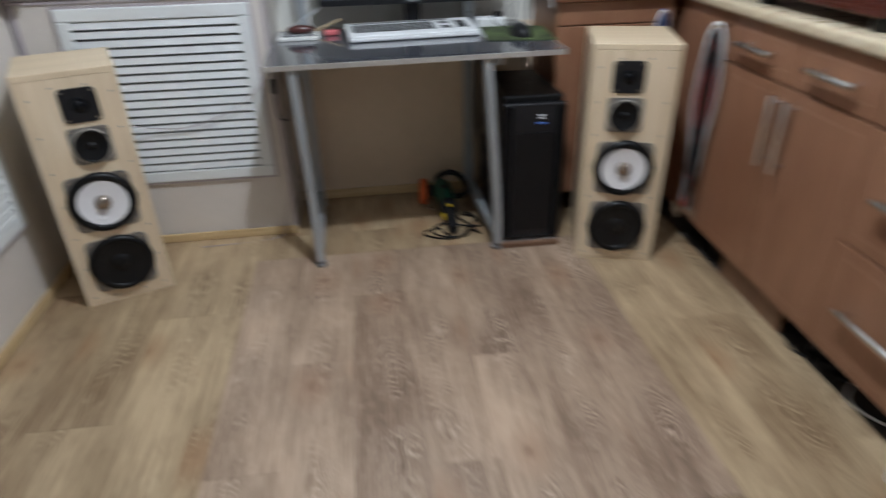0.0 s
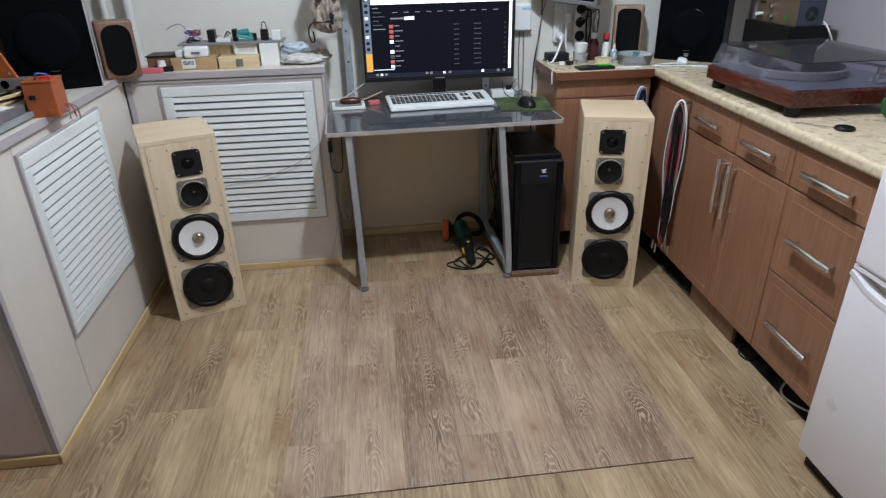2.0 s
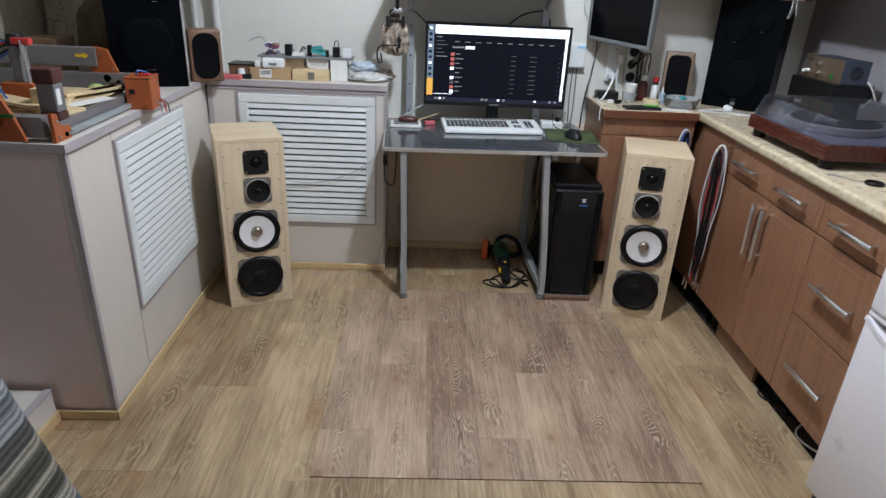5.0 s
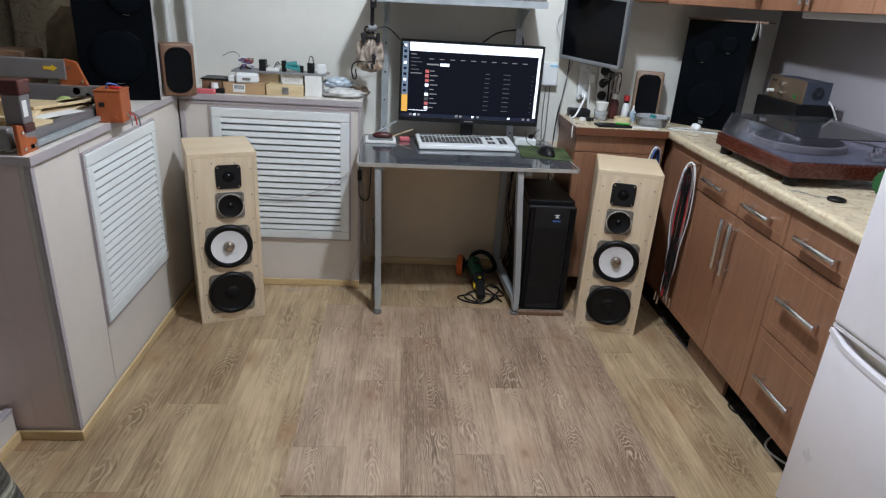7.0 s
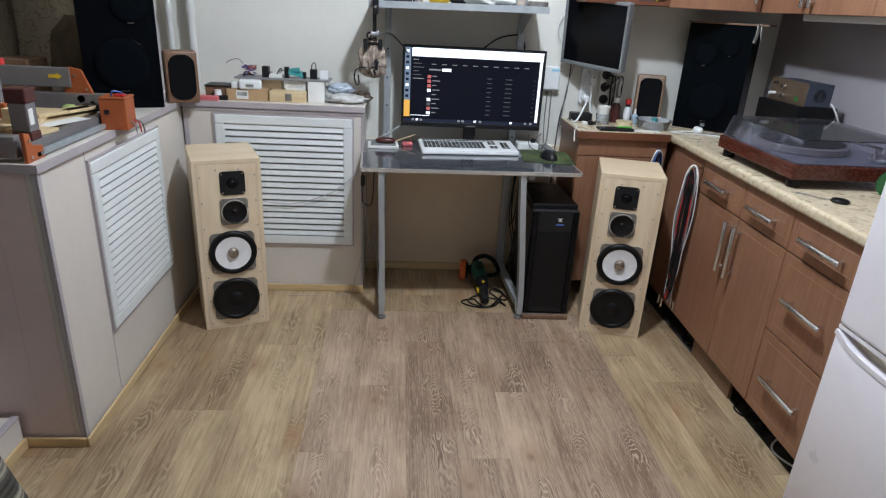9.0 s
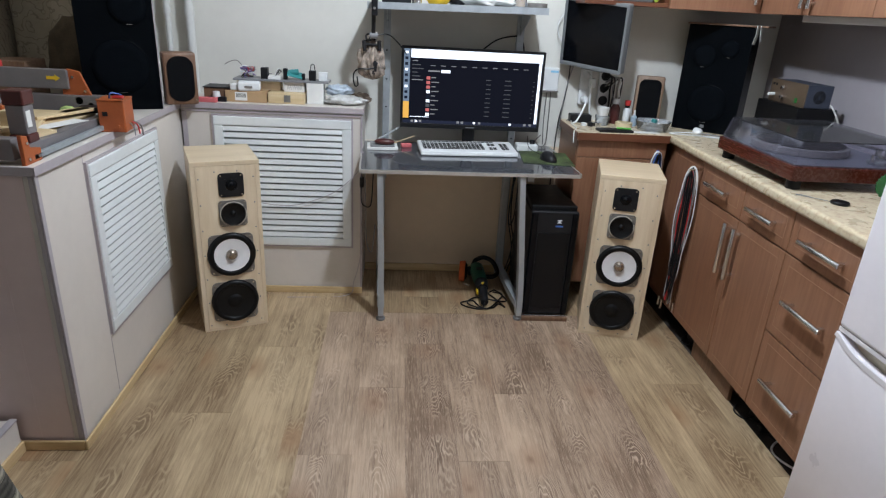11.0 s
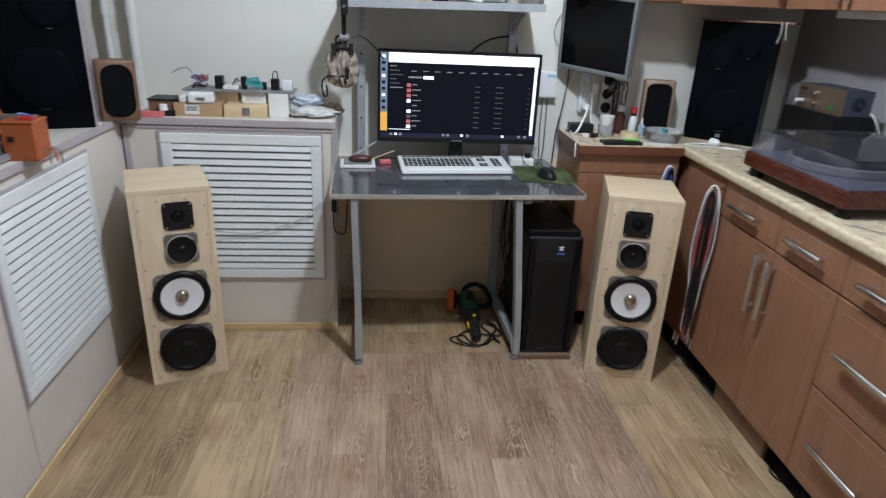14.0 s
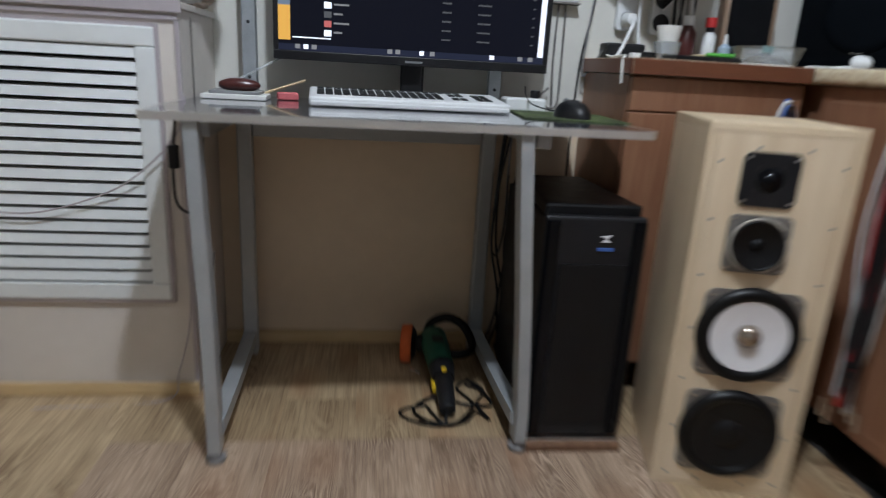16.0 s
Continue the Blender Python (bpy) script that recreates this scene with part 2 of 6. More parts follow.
# tone of the unseen south wall and ceiling, chosen to limit bounced light
DIMWALL = mat("bounce_control_tone", (0.47, 0.45, 0.42), 0.7, vary=0.08, scale=2.5)
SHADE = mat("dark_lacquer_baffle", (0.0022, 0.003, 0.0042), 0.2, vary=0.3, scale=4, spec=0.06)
MESH = mat("dark_driver_mesh", (0.003, 0.004, 0.0055), 0.9, vary=0.2, scale=30, spec=0.02)
PLASTER = mat("wall_panel", (0.66, 0.645, 0.59), 0.55, vary=0.05, scale=2.5, bump=0.05)
PVC = mat("cream_pvc_panel", (0.64, 0.59, 0.535), 0.38, vary=0.05, scale=3, bump=0.03, bump_scale=60)
TRIM = mat("mauve_trim", (0.41, 0.365, 0.38), 0.4, vary=0.08, scale=10)
WHITE = mat("white_grille_plastic", (0.72, 0.745, 0.74), 0.4, vary=0.05, scale=6)
# near-black colour for the shade inside the covers and the post slots
DARKIN = mat("shaded_hollow", (0.02, 0.02, 0.022), 0.8, vary=0.3)
PINE = wood("pine_skirting", (0.48, 0.32, 0.15), (0.70, 0.53, 0.30), "y", 1.0, 0.4, 0.6, contrast=0.9)
PINEX = wood("pine_skirting_cross", (0.48, 0.32, 0.15), (0.70, 0.53, 0.30), "x", 1.0, 0.4, 0.6, contrast=0.9)
OAK = lino("honey_oak_linoleum", (0.165, 0.098, 0.048), (0.50, 0.37, 0.225), (0.56, 0.43, 0.275), 0.19, 0.6, 0.6, 0.065, 0.16, 0.75, 80.0)
GREYOAK = lino("grey_oak_linoleum", (0.142, 0.084, 0.052), (0.470, 0.338, 0.236), (0.55, 0.415, 0.308), 0.25, 1.0, 0.90, 0.085, 0.40, 0.50, 112.0)
JOINT = mat("floor_joint", (0.13, 0.09, 0.06), 0.8, vary=0.2)
PLY = wood("birch_plywood", (0.61, 0.465, 0.295), (0.81, 0.675, 0.495), "z", 0.7, 0.42, 0.45, contrast=0.8, bump=0.05)
PLYX = wood("birch_plywood_top", (0.58, 0.44, 0.275), (0.79, 0.65, 0.465), "x", 0.7, 0.42, 0.45, contrast=0.8, bump=0.05)
ALDER = wood("alder_laminate", (0.195, 0.084, 0.044), (0.330, 0.165, 0.094), "z", 1.2, 0.36, 0.5, contrast=0.85, bump=0.05)
# lighter than the alder: the highlight along the pressed lines, as colour
GROOVE = mat("groove_highlight", (0.36, 0.20, 0.125), 0.4, vary=0.1)
CHERRY = wood("dark_cherry_edge", (0.10, 0.032, 0.015), (0.17, 0.062, 0.03), "x", 1.2, 0.35, 0.4, contrast=0.7)
MAHOG = wood("mahogany_plinth", (0.055, 0.010, 0.005), (0.085, 0.017, 0.008), "y", 1.3, 0.25, 0.2, contrast=0.4, bump=0.02)
WALNUT = wood("walnut_veneer", (0.11, 0.055, 0.03), (0.24, 0.13, 0.075), "z", 1.4, 0.45, 0.6)
COUNTER = mat("marbled_counter", (0.62, 0.52, 0.37), 0.28, vary=0.10, scale=20)
cnt = COUNTER.node_tree
mott = cnt.nodes.new("ShaderNodeTexNoise")
mott.inputs["Scale"].default_value, mott.inputs["Detail"].default_value, mott.inputs["Distortion"].default_value = 58.0, 3.0, 0.6
cnt.links.new(cnt.nodes["Texture Coordinate"].outputs["Object"], mott.inputs["Vector"])
mramp = cnt.nodes.new("ShaderNodeValToRGB")
mramp.color_ramp.elements.new(0.5)
for el, (p, c) in zip(mramp.color_ramp.elements, ((0.34, (0.46, 0.34, 0.22)), (0.48, (0.58, 0.48, 0.33)), (0.66, (0.65, 0.57, 0.42)))):
    el.position, el.color = p, (*c, 1)
cnt.links.new(mott.outputs[0], mramp.inputs[0])
cnt.links.new(mramp.outputs[0], cnt.nodes["Principled BSDF"].inputs["Base Color"])
CHROME = mat("satin_chrome", (0.72, 0.72, 0.72), 0.22, metal=1.0, vary=0.05)
STEEL = mat("grey_steel", (0.40, 0.42, 0.43), 0.42, metal=0.35, vary=0.08, scale=15, bump=0.05)
PERF = mat("galvanised_profile", (0.42, 0.45, 0.47), 0.4, metal=0.5, vary=0.15, scale=30)
DESKTOP = mat("graphite_glass_top", (0.065, 0.068, 0.08), 0.10, vary=0.06, scale=5, coat=0.6)
BLACK = mat("black_plastic", (0.010, 0.010, 0.0115), 0.40, vary=0.2, scale=20, spec=0.3)
MATTE = mat("matte_black_cone", (0.0035, 0.0035, 0.0042), 0.5, vary=0.2, scale=25, bump=0.1, spec=0.3)
RUBBER = mat("black_rubber", (0.004, 0.004, 0.0046), 0.4, vary=0.15, scale=20, spec=0.25)
CLOTH = mat("black_grille_cloth", (0.0035, 0.0037, 0.0045), 0.95, vary=0.25, scale=60, bump=0.4, bump_scale=700, spec=0.1)
GLOSS = mat("black_lacquer", (0.003, 0.0035, 0.005), 0.14, vary=0.2, scale=3, spec=0.2)
CONE = mat("white_paper_cone", (0.80, 0.79, 0.80), 0.45, vary=0.05, scale=30)
BASKET = mat("grey_basket", (0.23, 0.215, 0.20), 0.45, metal=0.5, vary=0.25, scale=40)
FRIDGE = mat("white_enamel", (0.84, 0.80, 0.84), 0.30, vary=0.03, scale=5, bump=0.06, bump_scale=260)
KEYW = mat("white_plastic", (0.74, 0.75, 0.75), 0.4, vary=0.04, scale=15)
GREYP = mat("grey_plastic", (0.20, 0.20, 0.205), 0.4, vary=0.1, scale=15)
SILVER = mat("silver_bezel", (0.25, 0.26, 0.27), 0.35, metal=0.4, vary=0.06)
ORANGE = mat("orange_plastic", (0.36, 0.085, 0.022), 0.42, vary=0.12, scale=14, bump=0.05)
ALU = mat("anodised_aluminium", (0.21, 0.195, 0.20), 0.38, metal=0.35, vary=0.08, scale=12)
MAROON = mat("maroon_plastic", (0.07, 0.016, 0.014), 0.3, vary=0.1)
RED = mat("red_plastic", (0.50, 0.03, 0.03), 0.45, vary=0.1)
PINK = mat("pink_rubber", (0.62, 0.14, 0.15), 0.6, vary=0.1, scale=30)
GREEN = mat("green_plastic", (0.012, 0.085, 0.05), 0.42, vary=0.12, scale=20)
BRIGHTG = mat("bright_green_plastic", (0.02, 0.16, 0.03), 0.45, vary=0.12)
YELLOW = mat("yellow_plastic", (0.72, 0.47, 0.02), 0.45, vary=0.1)
BLUE = mat("blue_plastic", (0.05, 0.13, 0.42), 0.45, vary=0.1)
TEAL = mat("teal_board", (0.03, 0.22, 0.22), 0.45, vary=0.2)
CARD = mat("brown_cardboard", (0.42, 0.27, 0.14), 0.75, vary=0.1, scale=14, bump=0.08)
LWOOD = wood("light_box_wood", (0.56, 0.41, 0.22), (0.74, 0.59, 0.37), "x", 1.3, 0.5, 0.5)
PAPER = mat("paper", (0.74, 0.73, 0.70), 0.7, vary=0.05, scale=20)
BAG = mat("crumpled_polythene", (0.55, 0.54, 0.52), 0.28, vary=0.25, scale=40, bump=0.6, bump_scale=60)
# strong blotches put the shading of the folds into the colour
SACK = mat("blotchy_polythene", (0.60, 0.50, 0.42), 0.22, vary=0.9, scale=38, bump=0.8, bump_scale=70)
SACK.node_tree.nodes["Principled BSDF"].inputs["Transmission Weight"].default_value = 0.55
SACK.node_tree.nodes["Principled BSDF"].inputs["IOR"].default_value = 1.15
BRONZE = mat("bronze_phase_plug", (0.42, 0.35, 0.29), 0.2, metal=0.85, vary=0.1)
RINGM = mat("pale_gasket", (0.46, 0.42, 0.36), 0.5, vary=0.25, scale=40)
GOLD = mat("champagne_panel", (0.19, 0.135, 0.092), 0.35, metal=0.6, vary=0.06)
COVER = acrylic("smoked_acrylic", (0.88, 0.88, 0.93), 0.045, (0.40, 0.39, 0.46))
COVTOP = acrylic("dusty_smoked_acrylic", (0.74, 0.74, 0.79), 0.08)
TUBC = acrylic("clear_polystyrene", (0.93, 0.95, 0.96), 0.28, (0.75, 0.77, 0.79))
GREYSH = mat("blue_grey_pipe", (0.60, 0.60, 0.57), 0.35, vary=0.05)


# ---- shapes ----
def bx(x0, x1, y0, y1, z0, z1, bevel=0.0, seg=2, bm=None):
    out = bm or bmesh.new()
    r = bmesh.ops.create_cube(out, size=1.0)
    bmesh.ops.transform(out, verts=r["verts"], matrix=Matrix.Translation(((x0 + x1) / 2, (y0 + y1) / 2, (z0 + z1) / 2)) @ Matrix.Diagonal((x1 - x0, y1 - y0, z1 - z0, 1)))
    if bevel:
        es = list({e for v in r["verts"] for e in v.link_edges})
        bmesh.ops.bevel(out, geom=es, offset=bevel, segments=seg, affect="EDGES", profile=0.5)
    return out


def rod(p, q, r0, r1=None, seg=16, bm=None, bevel=0.0):
    out = bm or bmesh.new()
    p, q = Vector(p), Vector(q)
    d = q - p
    rot = d.to_track_quat("Z", "Y").to_matrix().to_4x4()
    r = bmesh.ops.create_cone(out, cap_ends=True, segments=seg, radius1=r0, radius2=r0 if r1 is None else r1, depth=d.length, matrix=Matrix.Translation((p + q) / 2) @ rot)
    if bevel:
        caps = [f for f in {f for v in r["verts"] for f in v.link_faces} if len(f.verts) > 4]
        bmesh.ops.bevel(out, geom=list({e for f in caps for e in f.edges}), offset=bevel, segments=2, affect="EDGES", profile=0.5)
    return out


def spun(profile, seg=32, m=None, bm=None):
    """A turned form: (radius, height) pairs round z."""
    out = bm or bmesh.new()
    rings = []
    for r, z in profile:
        if r < 1e-6:
            rings.append([out.verts.new((0, 0, z))])
        else:
            rings.append([out.verts.new((r * math.cos(2 * math.pi * i / seg), r * math.sin(2 * math.pi * i / seg), z)) for i in range(seg)])
    for a, b in zip(rings, rings[1:]):
        for i in range(seg):
            j = (i + 1) % seg
            if len(a) == 1 and len(b) > 1:
                out.faces.new((a[0], b[i], b[j]))
            elif len(b) == 1 and len(a) > 1:
                out.faces.new((a[i], a[j], b[0]))
            elif len(a) > 1:
                out.faces.new((a[i], a[j], b[j], b[i]))
    if m is not None:
        bmesh.ops.transform(out, verts=[v for ring in rings for v in ring], matrix=m)
    bmesh.ops.recalc_face_normals(out, faces=out.faces)
    return out


def smooth_line(pts, n=6):
    pts = [Vector(p) for p in pts]
    ext = [2 * pts[0] - pts[1]] + pts + [2 * pts[-1] - pts[-2]]
    res = []
    for i in range(1, len(ext) - 2):
        a, b, c, d = ext[i - 1 : i + 3]
        for k in range(n):
            t = k / n
            res.append(0.5 * ((2 * b) + (c - a) * t + (2 * a - 5 * b + 4 * c - d) * t * t + (3 * b - a - 3 * c + d) * t ** 3))
    res.append(pts[-1])
    return res


def tube(pts, r, seg=6, n=6, bm=None, flat=None):
    """A round (or flat: width, height) section swept along a smooth line."""
    out = bm or bmesh.new()
    line = smooth_line(pts, n) if n else [Vector(p) for p in pts]
    up = Vector((0, 0, 1))
    rings = []
    for i, p in enumerate(line):
        t = (line[min(i + 1, len(line) - 1)] - line[max(i - 1, 0)]).normalized()
        if abs(t.dot(up)) > 0.9:
            up = Vector((1, 0, 0)) if abs(t.x) < 0.9 else Vector((0, 1, 0))
        s = t.cross(up).normalized()
        u = s.cross(t).normalized()
        up = u
        if flat:
            w, h = flat
            sec = [(-w, -h), (w, -h), (w, h), (-w, h)]
        else:
            sec = [(r * math.cos(2 * math.pi * k / seg), r * math.sin(2 * math.pi * k / seg)) for k in range(seg)]
        rings.append([out.verts.new(p + s * a + u * b) for a, b in sec])
    k = len(rings[0])
    for a, b in zip(rings, rings[1:]):
        for i in range(k):
            out.faces.new((a[i], a[(i + 1) % k], b[(i + 1) % k], b[i]))
    out.faces.new(rings[0][::-1])
    out.faces.new(rings[-1])
    bmesh.ops.recalc_face_normals(out, faces=out.faces)
    return out


def prism(outline, z0, z1, bevel=0.0, m=None):
    """An outline in x, y drawn up from z0 to z1."""
    out = bmesh.new()
    lo = [out.verts.new((x, y, z0)) for x, y in outline]
    hi = [out.verts.new((x, y, z1)) for x, y in outline]
    n = len(outline)
    out.faces.new(lo[::-1])
    out.faces.new(hi)
    for i in range(n):
        out.faces.new((lo[i], lo[(i + 1) % n], hi[(i + 1) % n], hi[i]))
    bmesh.ops.recalc_face_normals(out, faces=out.faces)
    if bevel:
        bmesh.ops.bevel(out, geom=list(out.edges), offset=bevel, segments=2, affect="EDGES", profile=0.5)
    if m is not None:
        bmesh.ops.transform(out, verts=out.verts, matrix=m)
    return out


def round_rect(w, h, r, n=4, cx=0.0, cy=0.0):
    pts = []
    for sx, sy, a0 in ((1, 1, 0), (-1, 1, 90), (-1, -1, 180), (1, -1, 270)):
        for k in range(n + 1):
            a = radians(a0 + 90 * k / n)
            pts.append((cx + sx * (w / 2 - r) + r * math.cos(a), cy + sy * (h / 2 - r) + r * math.sin(a)))
    return pts


def crumple(size, seed, amount=0.25, cuts=3, base=True):
    """A soft, creased lump that rests flat on z = 0."""
    out = bmesh.new()
    bmesh.ops.create_icosphere(out, subdivisions=cuts, radius=1.0)
    for v in out.verts:
        d = noise.noise(v.co * 2.2 + Vector((seed, 0, 0))) + 0.5 * noise.noise(v.co * 5 + Vector((0, seed, 0)))
        v.co *= 1 + amount * d
        v.co = Vector((v.co.x * size[0] / 2, v.co.y * size[1] / 2, (v.co.z + 0.8) * size[2] / 1.8))
        if base and v.co.z < 0:
            v.co.z = 0
    return out


def finish(name, bm, material, smooth=None):
    me = bpy.data.meshes.new(name)
    bm.to_mesh(me)
    bm.free()
    for mm in material if isinstance(material, (list, tuple)) else (material,):
        me.materials.append(mm)
    if smooth:
        me.shade_smooth()
        if smooth < 180:
            me.set_sharp_from_angle(angle=radians(smooth))
    return me


def part(name, bm, material, parent, label="", smooth=None, m=None):
    ob = new(name, finish(name, bm, material, smooth))
    ob.parent = parent
    if m is not None:
        ob.matrix_basis = m
    if label:
        ob["label"] = label
    return ob


def thing(name, where, label, category, group="", kind=""):
    """An empty at the thing's base, (x, y, z) or (x, y, z, rx, ry, rz)."""
    ob = new(name)
    ob.empty_display_size = 0.05
    ob.matrix_basis = pose(*where)
    return tagged(ob, label, category, group, kind)


def solid(name, bm, material, where, label, category, group="", kind="", smooth=None):
    ob = new(name, finish(name, bm, material, smooth))
    ob.matrix_basis = pose(*where)
    return tagged(ob, label, category, group, kind)


def struct(name, bm, material, label="", category=""):
    ob = new(name, finish(name, bm, material))
    return tagged(ob, label, category or name.split("_")[0], "", "structure")


# ---- structure ----
NORTH, EAST, WEST, SOUTH, HIGH = 2.98, 2.02, -1.75, -1.9, 2.6
struct("wall_north", bx(WEST - 0.15, EAST + 0.15, NORTH, NORTH + 0.15, 0, HIGH), PLASTER, "pale painted wall behind the desk", "wall")
# east wall is white; its grey colour carries the shade under the wall units
struct("wall_east", bx(EAST, EAST + 0.15, SOUTH, NORTH, 0, HIGH), mat("shaded_white_wall", (0.315, 0.29, 0.305), 0.5, vary=0.06, scale=2.5, bump=0.05), "white wall above the worktop, darkened in colour for shade", "wall")
# wallpaper with a soft swirling figure on the west wall
wp = mat("swirl_wallpaper", (0.42, 0.37, 0.29), 0.7, vary=0.16, scale=3, bump=0.15, bump_scale=40)
nt = wp.node_tree
wv = nt.nodes.new("ShaderNodeTexWave")
wv.wave_type, wv.inputs["Scale"].default_value, wv.inputs["Distortion"].default_value, wv.inputs["Detail"].default_value = "RINGS", 13.0, 16.0, 3.0
tcw = nt.nodes.new("ShaderNodeTexCoord")
nt.links.new(tcw.outputs["Object"], wv.inputs["Vector"])
rw = nt.nodes.new("ShaderNodeMapRange")
rw.inputs[1].default_value, rw.inputs[2].default_value, rw.inputs[3].default_value, rw.inputs[4].default_value = 0.0, 0.14, 0.62, 1.0
nt.links.new(wv.outputs[0], rw.inputs[0])
old = nt.nodes["Principled BSDF"].inputs["Base Color"].links[0].from_socket
sc = nt.nodes.new("ShaderNodeVectorMath")
sc.operation = "SCALE"
nt.links.new(old, sc.inputs[0])
nt.links.new(rw.outputs[0], sc.inputs["Scale"])
nt.links.new(sc.outputs[0], nt.nodes["Principled BSDF"].inputs["Base Color"])
struct("wall_west", bx(WEST - 0.15, WEST, SOUTH, NORTH, 0, HIGH), wp, "wall with beige swirl wallpaper", "wall")
struct("wall_south", bx(WEST - 0.15, EAST + 0.15, SOUTH - 0.15, SOUTH, 0, HIGH), DIMWALL, "unseen wall, toned to set the bounced light", "wall")
struct("ceiling", bx(WEST - 0.15, EAST + 0.15, SOUTH - 0.15, NORTH + 0.15, HIGH, HIGH + 0.12), DIMWALL, "unseen ceiling, toned to set the bounced light", "ceiling")
FLOOR = struct("floor", bx(WEST - 0.15, EAST + 0.15, SOUTH - 0.15, NORTH + 0.15, -0.12, -0.004), JOINT, "oak-look linoleum floor with a greyer patch let in", "floor")
# thin sheet added to give the wall a warmer colour under the desk
struct("wall_panel", bx(-0.084, 0.949, NORTH - 0.005, NORTH, 0.041, 0.735, 0.001), mat("warm_cream_panel", (0.74, 0.60, 0.44), 0.45, vary=0.06, scale=3, bump=0.03, bump_scale=60), "warm cream sheet added on the wall under the desk", "wall")
b = bx(-0.083, 0.95, NORTH - 0.019, NORTH - 0.0001, 0, 0.04, 0.004)
struct("baseboard", b, PINEX, "varnished pine skirting along the wall", "skirting")

# ceiling lamp holders, out of view; the second only goes with the added fill
for nm, x, y in (("ceiling_lamp", 0.43, 1.54), ("ceiling_lamp", 0.78, 0.70)):
    t = thing(nm, (x, y, HIGH), "plain ceiling lamp holder, added out of view above the room", "lamp", "ceiling lamps")
    part("canopy", spun([(0, 0), (0.05, 0), (0.045, -0.03), (0.018, -0.045), (0, -0.045)], 24), KEYW, t, smooth=40)
    part("socket", rod((0, 0, -0.045), (0, 0, -0.055), 0.018), KEYW, t, smooth=40)


# ---- radiator covers with louvred grilles ----
def louvre(parent, w, h, n, m, rim=0.042):
    """A framed grille in its own x (width), z (height), facing -y; the panel's face is y = 0."""
    g = part("grille", bmesh.new(), WHITE, parent, "white plastic louvred grille", m=m)
    bm = bmesh.new()
    for a, b_, c, d in ((-w / 2, w / 2, h - rim, h), (-w / 2, w / 2, 0, rim), (-w / 2, -w / 2 + rim, rim, h - rim), (w / 2 - rim, w / 2, rim, h - rim)):
        bx(a, b_, -0.014, 0.03, c, d, 0.004, 2, bm)
    bm.to_mesh(g.data)
    bm.free()
    pitch = (h - 2 * rim) / n
    me = finish("slat", prism([(-0.0135, -0.0105), (-0.0085, 0.0105), (0.014, 0.0140), (0.014, 0.0120), (-0.0065, 0.0085), (-0.0110, -0.0105)], -(w / 2 - rim), w / 2 - rim, 0, Matrix(((0, 0, 1, 0), (1, 0, 0, 0), (0, 1, 0, 0), (0, 0, 0, 1)))), WHITE)
    for i in range(n):
        s = new("slat", me)
        s.parent = g
        s.matrix_basis = pose(0, 0, rim + pitch * (i + 0.55))
    e = part("edging", bmesh.new(), TRIM, g)
    bm = bmesh.new()
    q = 0.008
    for a, b_, c, d in ((-w / 2 - q, w / 2 + q, h, h + q), (-w / 2 - q, w / 2 + q, -q, 0), (-w / 2 - q, -w / 2, 0, h), (w / 2, w / 2 + q, 0, h)):
        bx(a, b_, -0.010, 0.0, c, d, 0, 2, bm)
    bm.to_mesh(e.data)
    bm.free()
    return g


def panel_round(parent, length, height, x0, x1, z0, z1, thick=0.03):
    """Four cladding panels, x along them, round an opening."""
    for a, b_, c, d in ((0, x0, 0, height), (x1, length, 0, height), (x0, x1, 0, z0), (x0, x1, z1, height)):
        part("panel", bx(a, b_, 0, thick, c, d), PVC, parent)


TOP = 0.945
MAUVE = mat("mauve_beige_panel", (0.66, 0.53, 0.505), 0.4, vary=0.05, scale=3)
# cover along the north wall
rc = thing("radiator_cover", (-0.905, 2.66, 0), "cream panel radiator cover with a white louvred grille", "radiator cover", "radiator covers")
panel_round(rc, 0.82, TOP - 0.016, 0.161, 0.752, 0.279, 0.869)
# backing added behind the grille, black for the shade inside
part("shade_backing", bx(0, 0.82, 0.10, 0.11, 0, 0.92), DARKIN, rc)
part("side_panel", bx(0.805, 0.82, 0.031, 0.319, 0, TOP - 0.016), PVC, rc)
part("top_board", bx(-0.0, 0.828, -0.008, 0.319, TOP - 0.016, TOP, 0.003), PVC, rc)
part("edge_strip", bx(0.0, 0.832, -0.0125, -0.0085, TOP - 0.024, TOP + 0.002, 0.001), TRIM, rc)
part("lower_strip", bx(0.0, 0.822, -0.006, -0.0005, TOP - 0.040, TOP - 0.030, 0.001), TRIM, rc)
part("corner_strip", bx(0.814, 0.824, -0.006, -0.0005, 0.0, TOP - 0.041, 0.001), TRIM, rc)
part("inner_corner_strip", bx(0.0, 0.022, -0.006, -0.0005, 0.0, TOP - 0.041, 0.001), TRIM, rc)
part("skirting_board", bx(0.0, 0.825, -0.016, -0.0065, 0, 0.036, 0.004), PINEX, rc, "varnished pine skirting")
louvre(rc, 0.631, 0.63, 18, pose(0.4565, 0, 0.259))
# cover along the west wall, deep like a bench
wc = thing("radiator_cover", (-0.912, 1.446, 0, 0, 0, 90), "deep cream panel radiator cover with louvred side grille", "radiator cover", "radiator covers")
panel_round(wc, 1.213, TOP - 0.016, 0.304, 0.864, 0.295, 0.861)
part("seam_cover", bx(0.274, 0.276, -0.0012, 0.0, 0.036, TOP - 0.03), TRIM, wc)
# same added black backing, for the shade behind the west slats
part("shade_backing", bx(0.035, 1.20, 0.14, 0.15, 0, 0.92), DARKIN, wc)
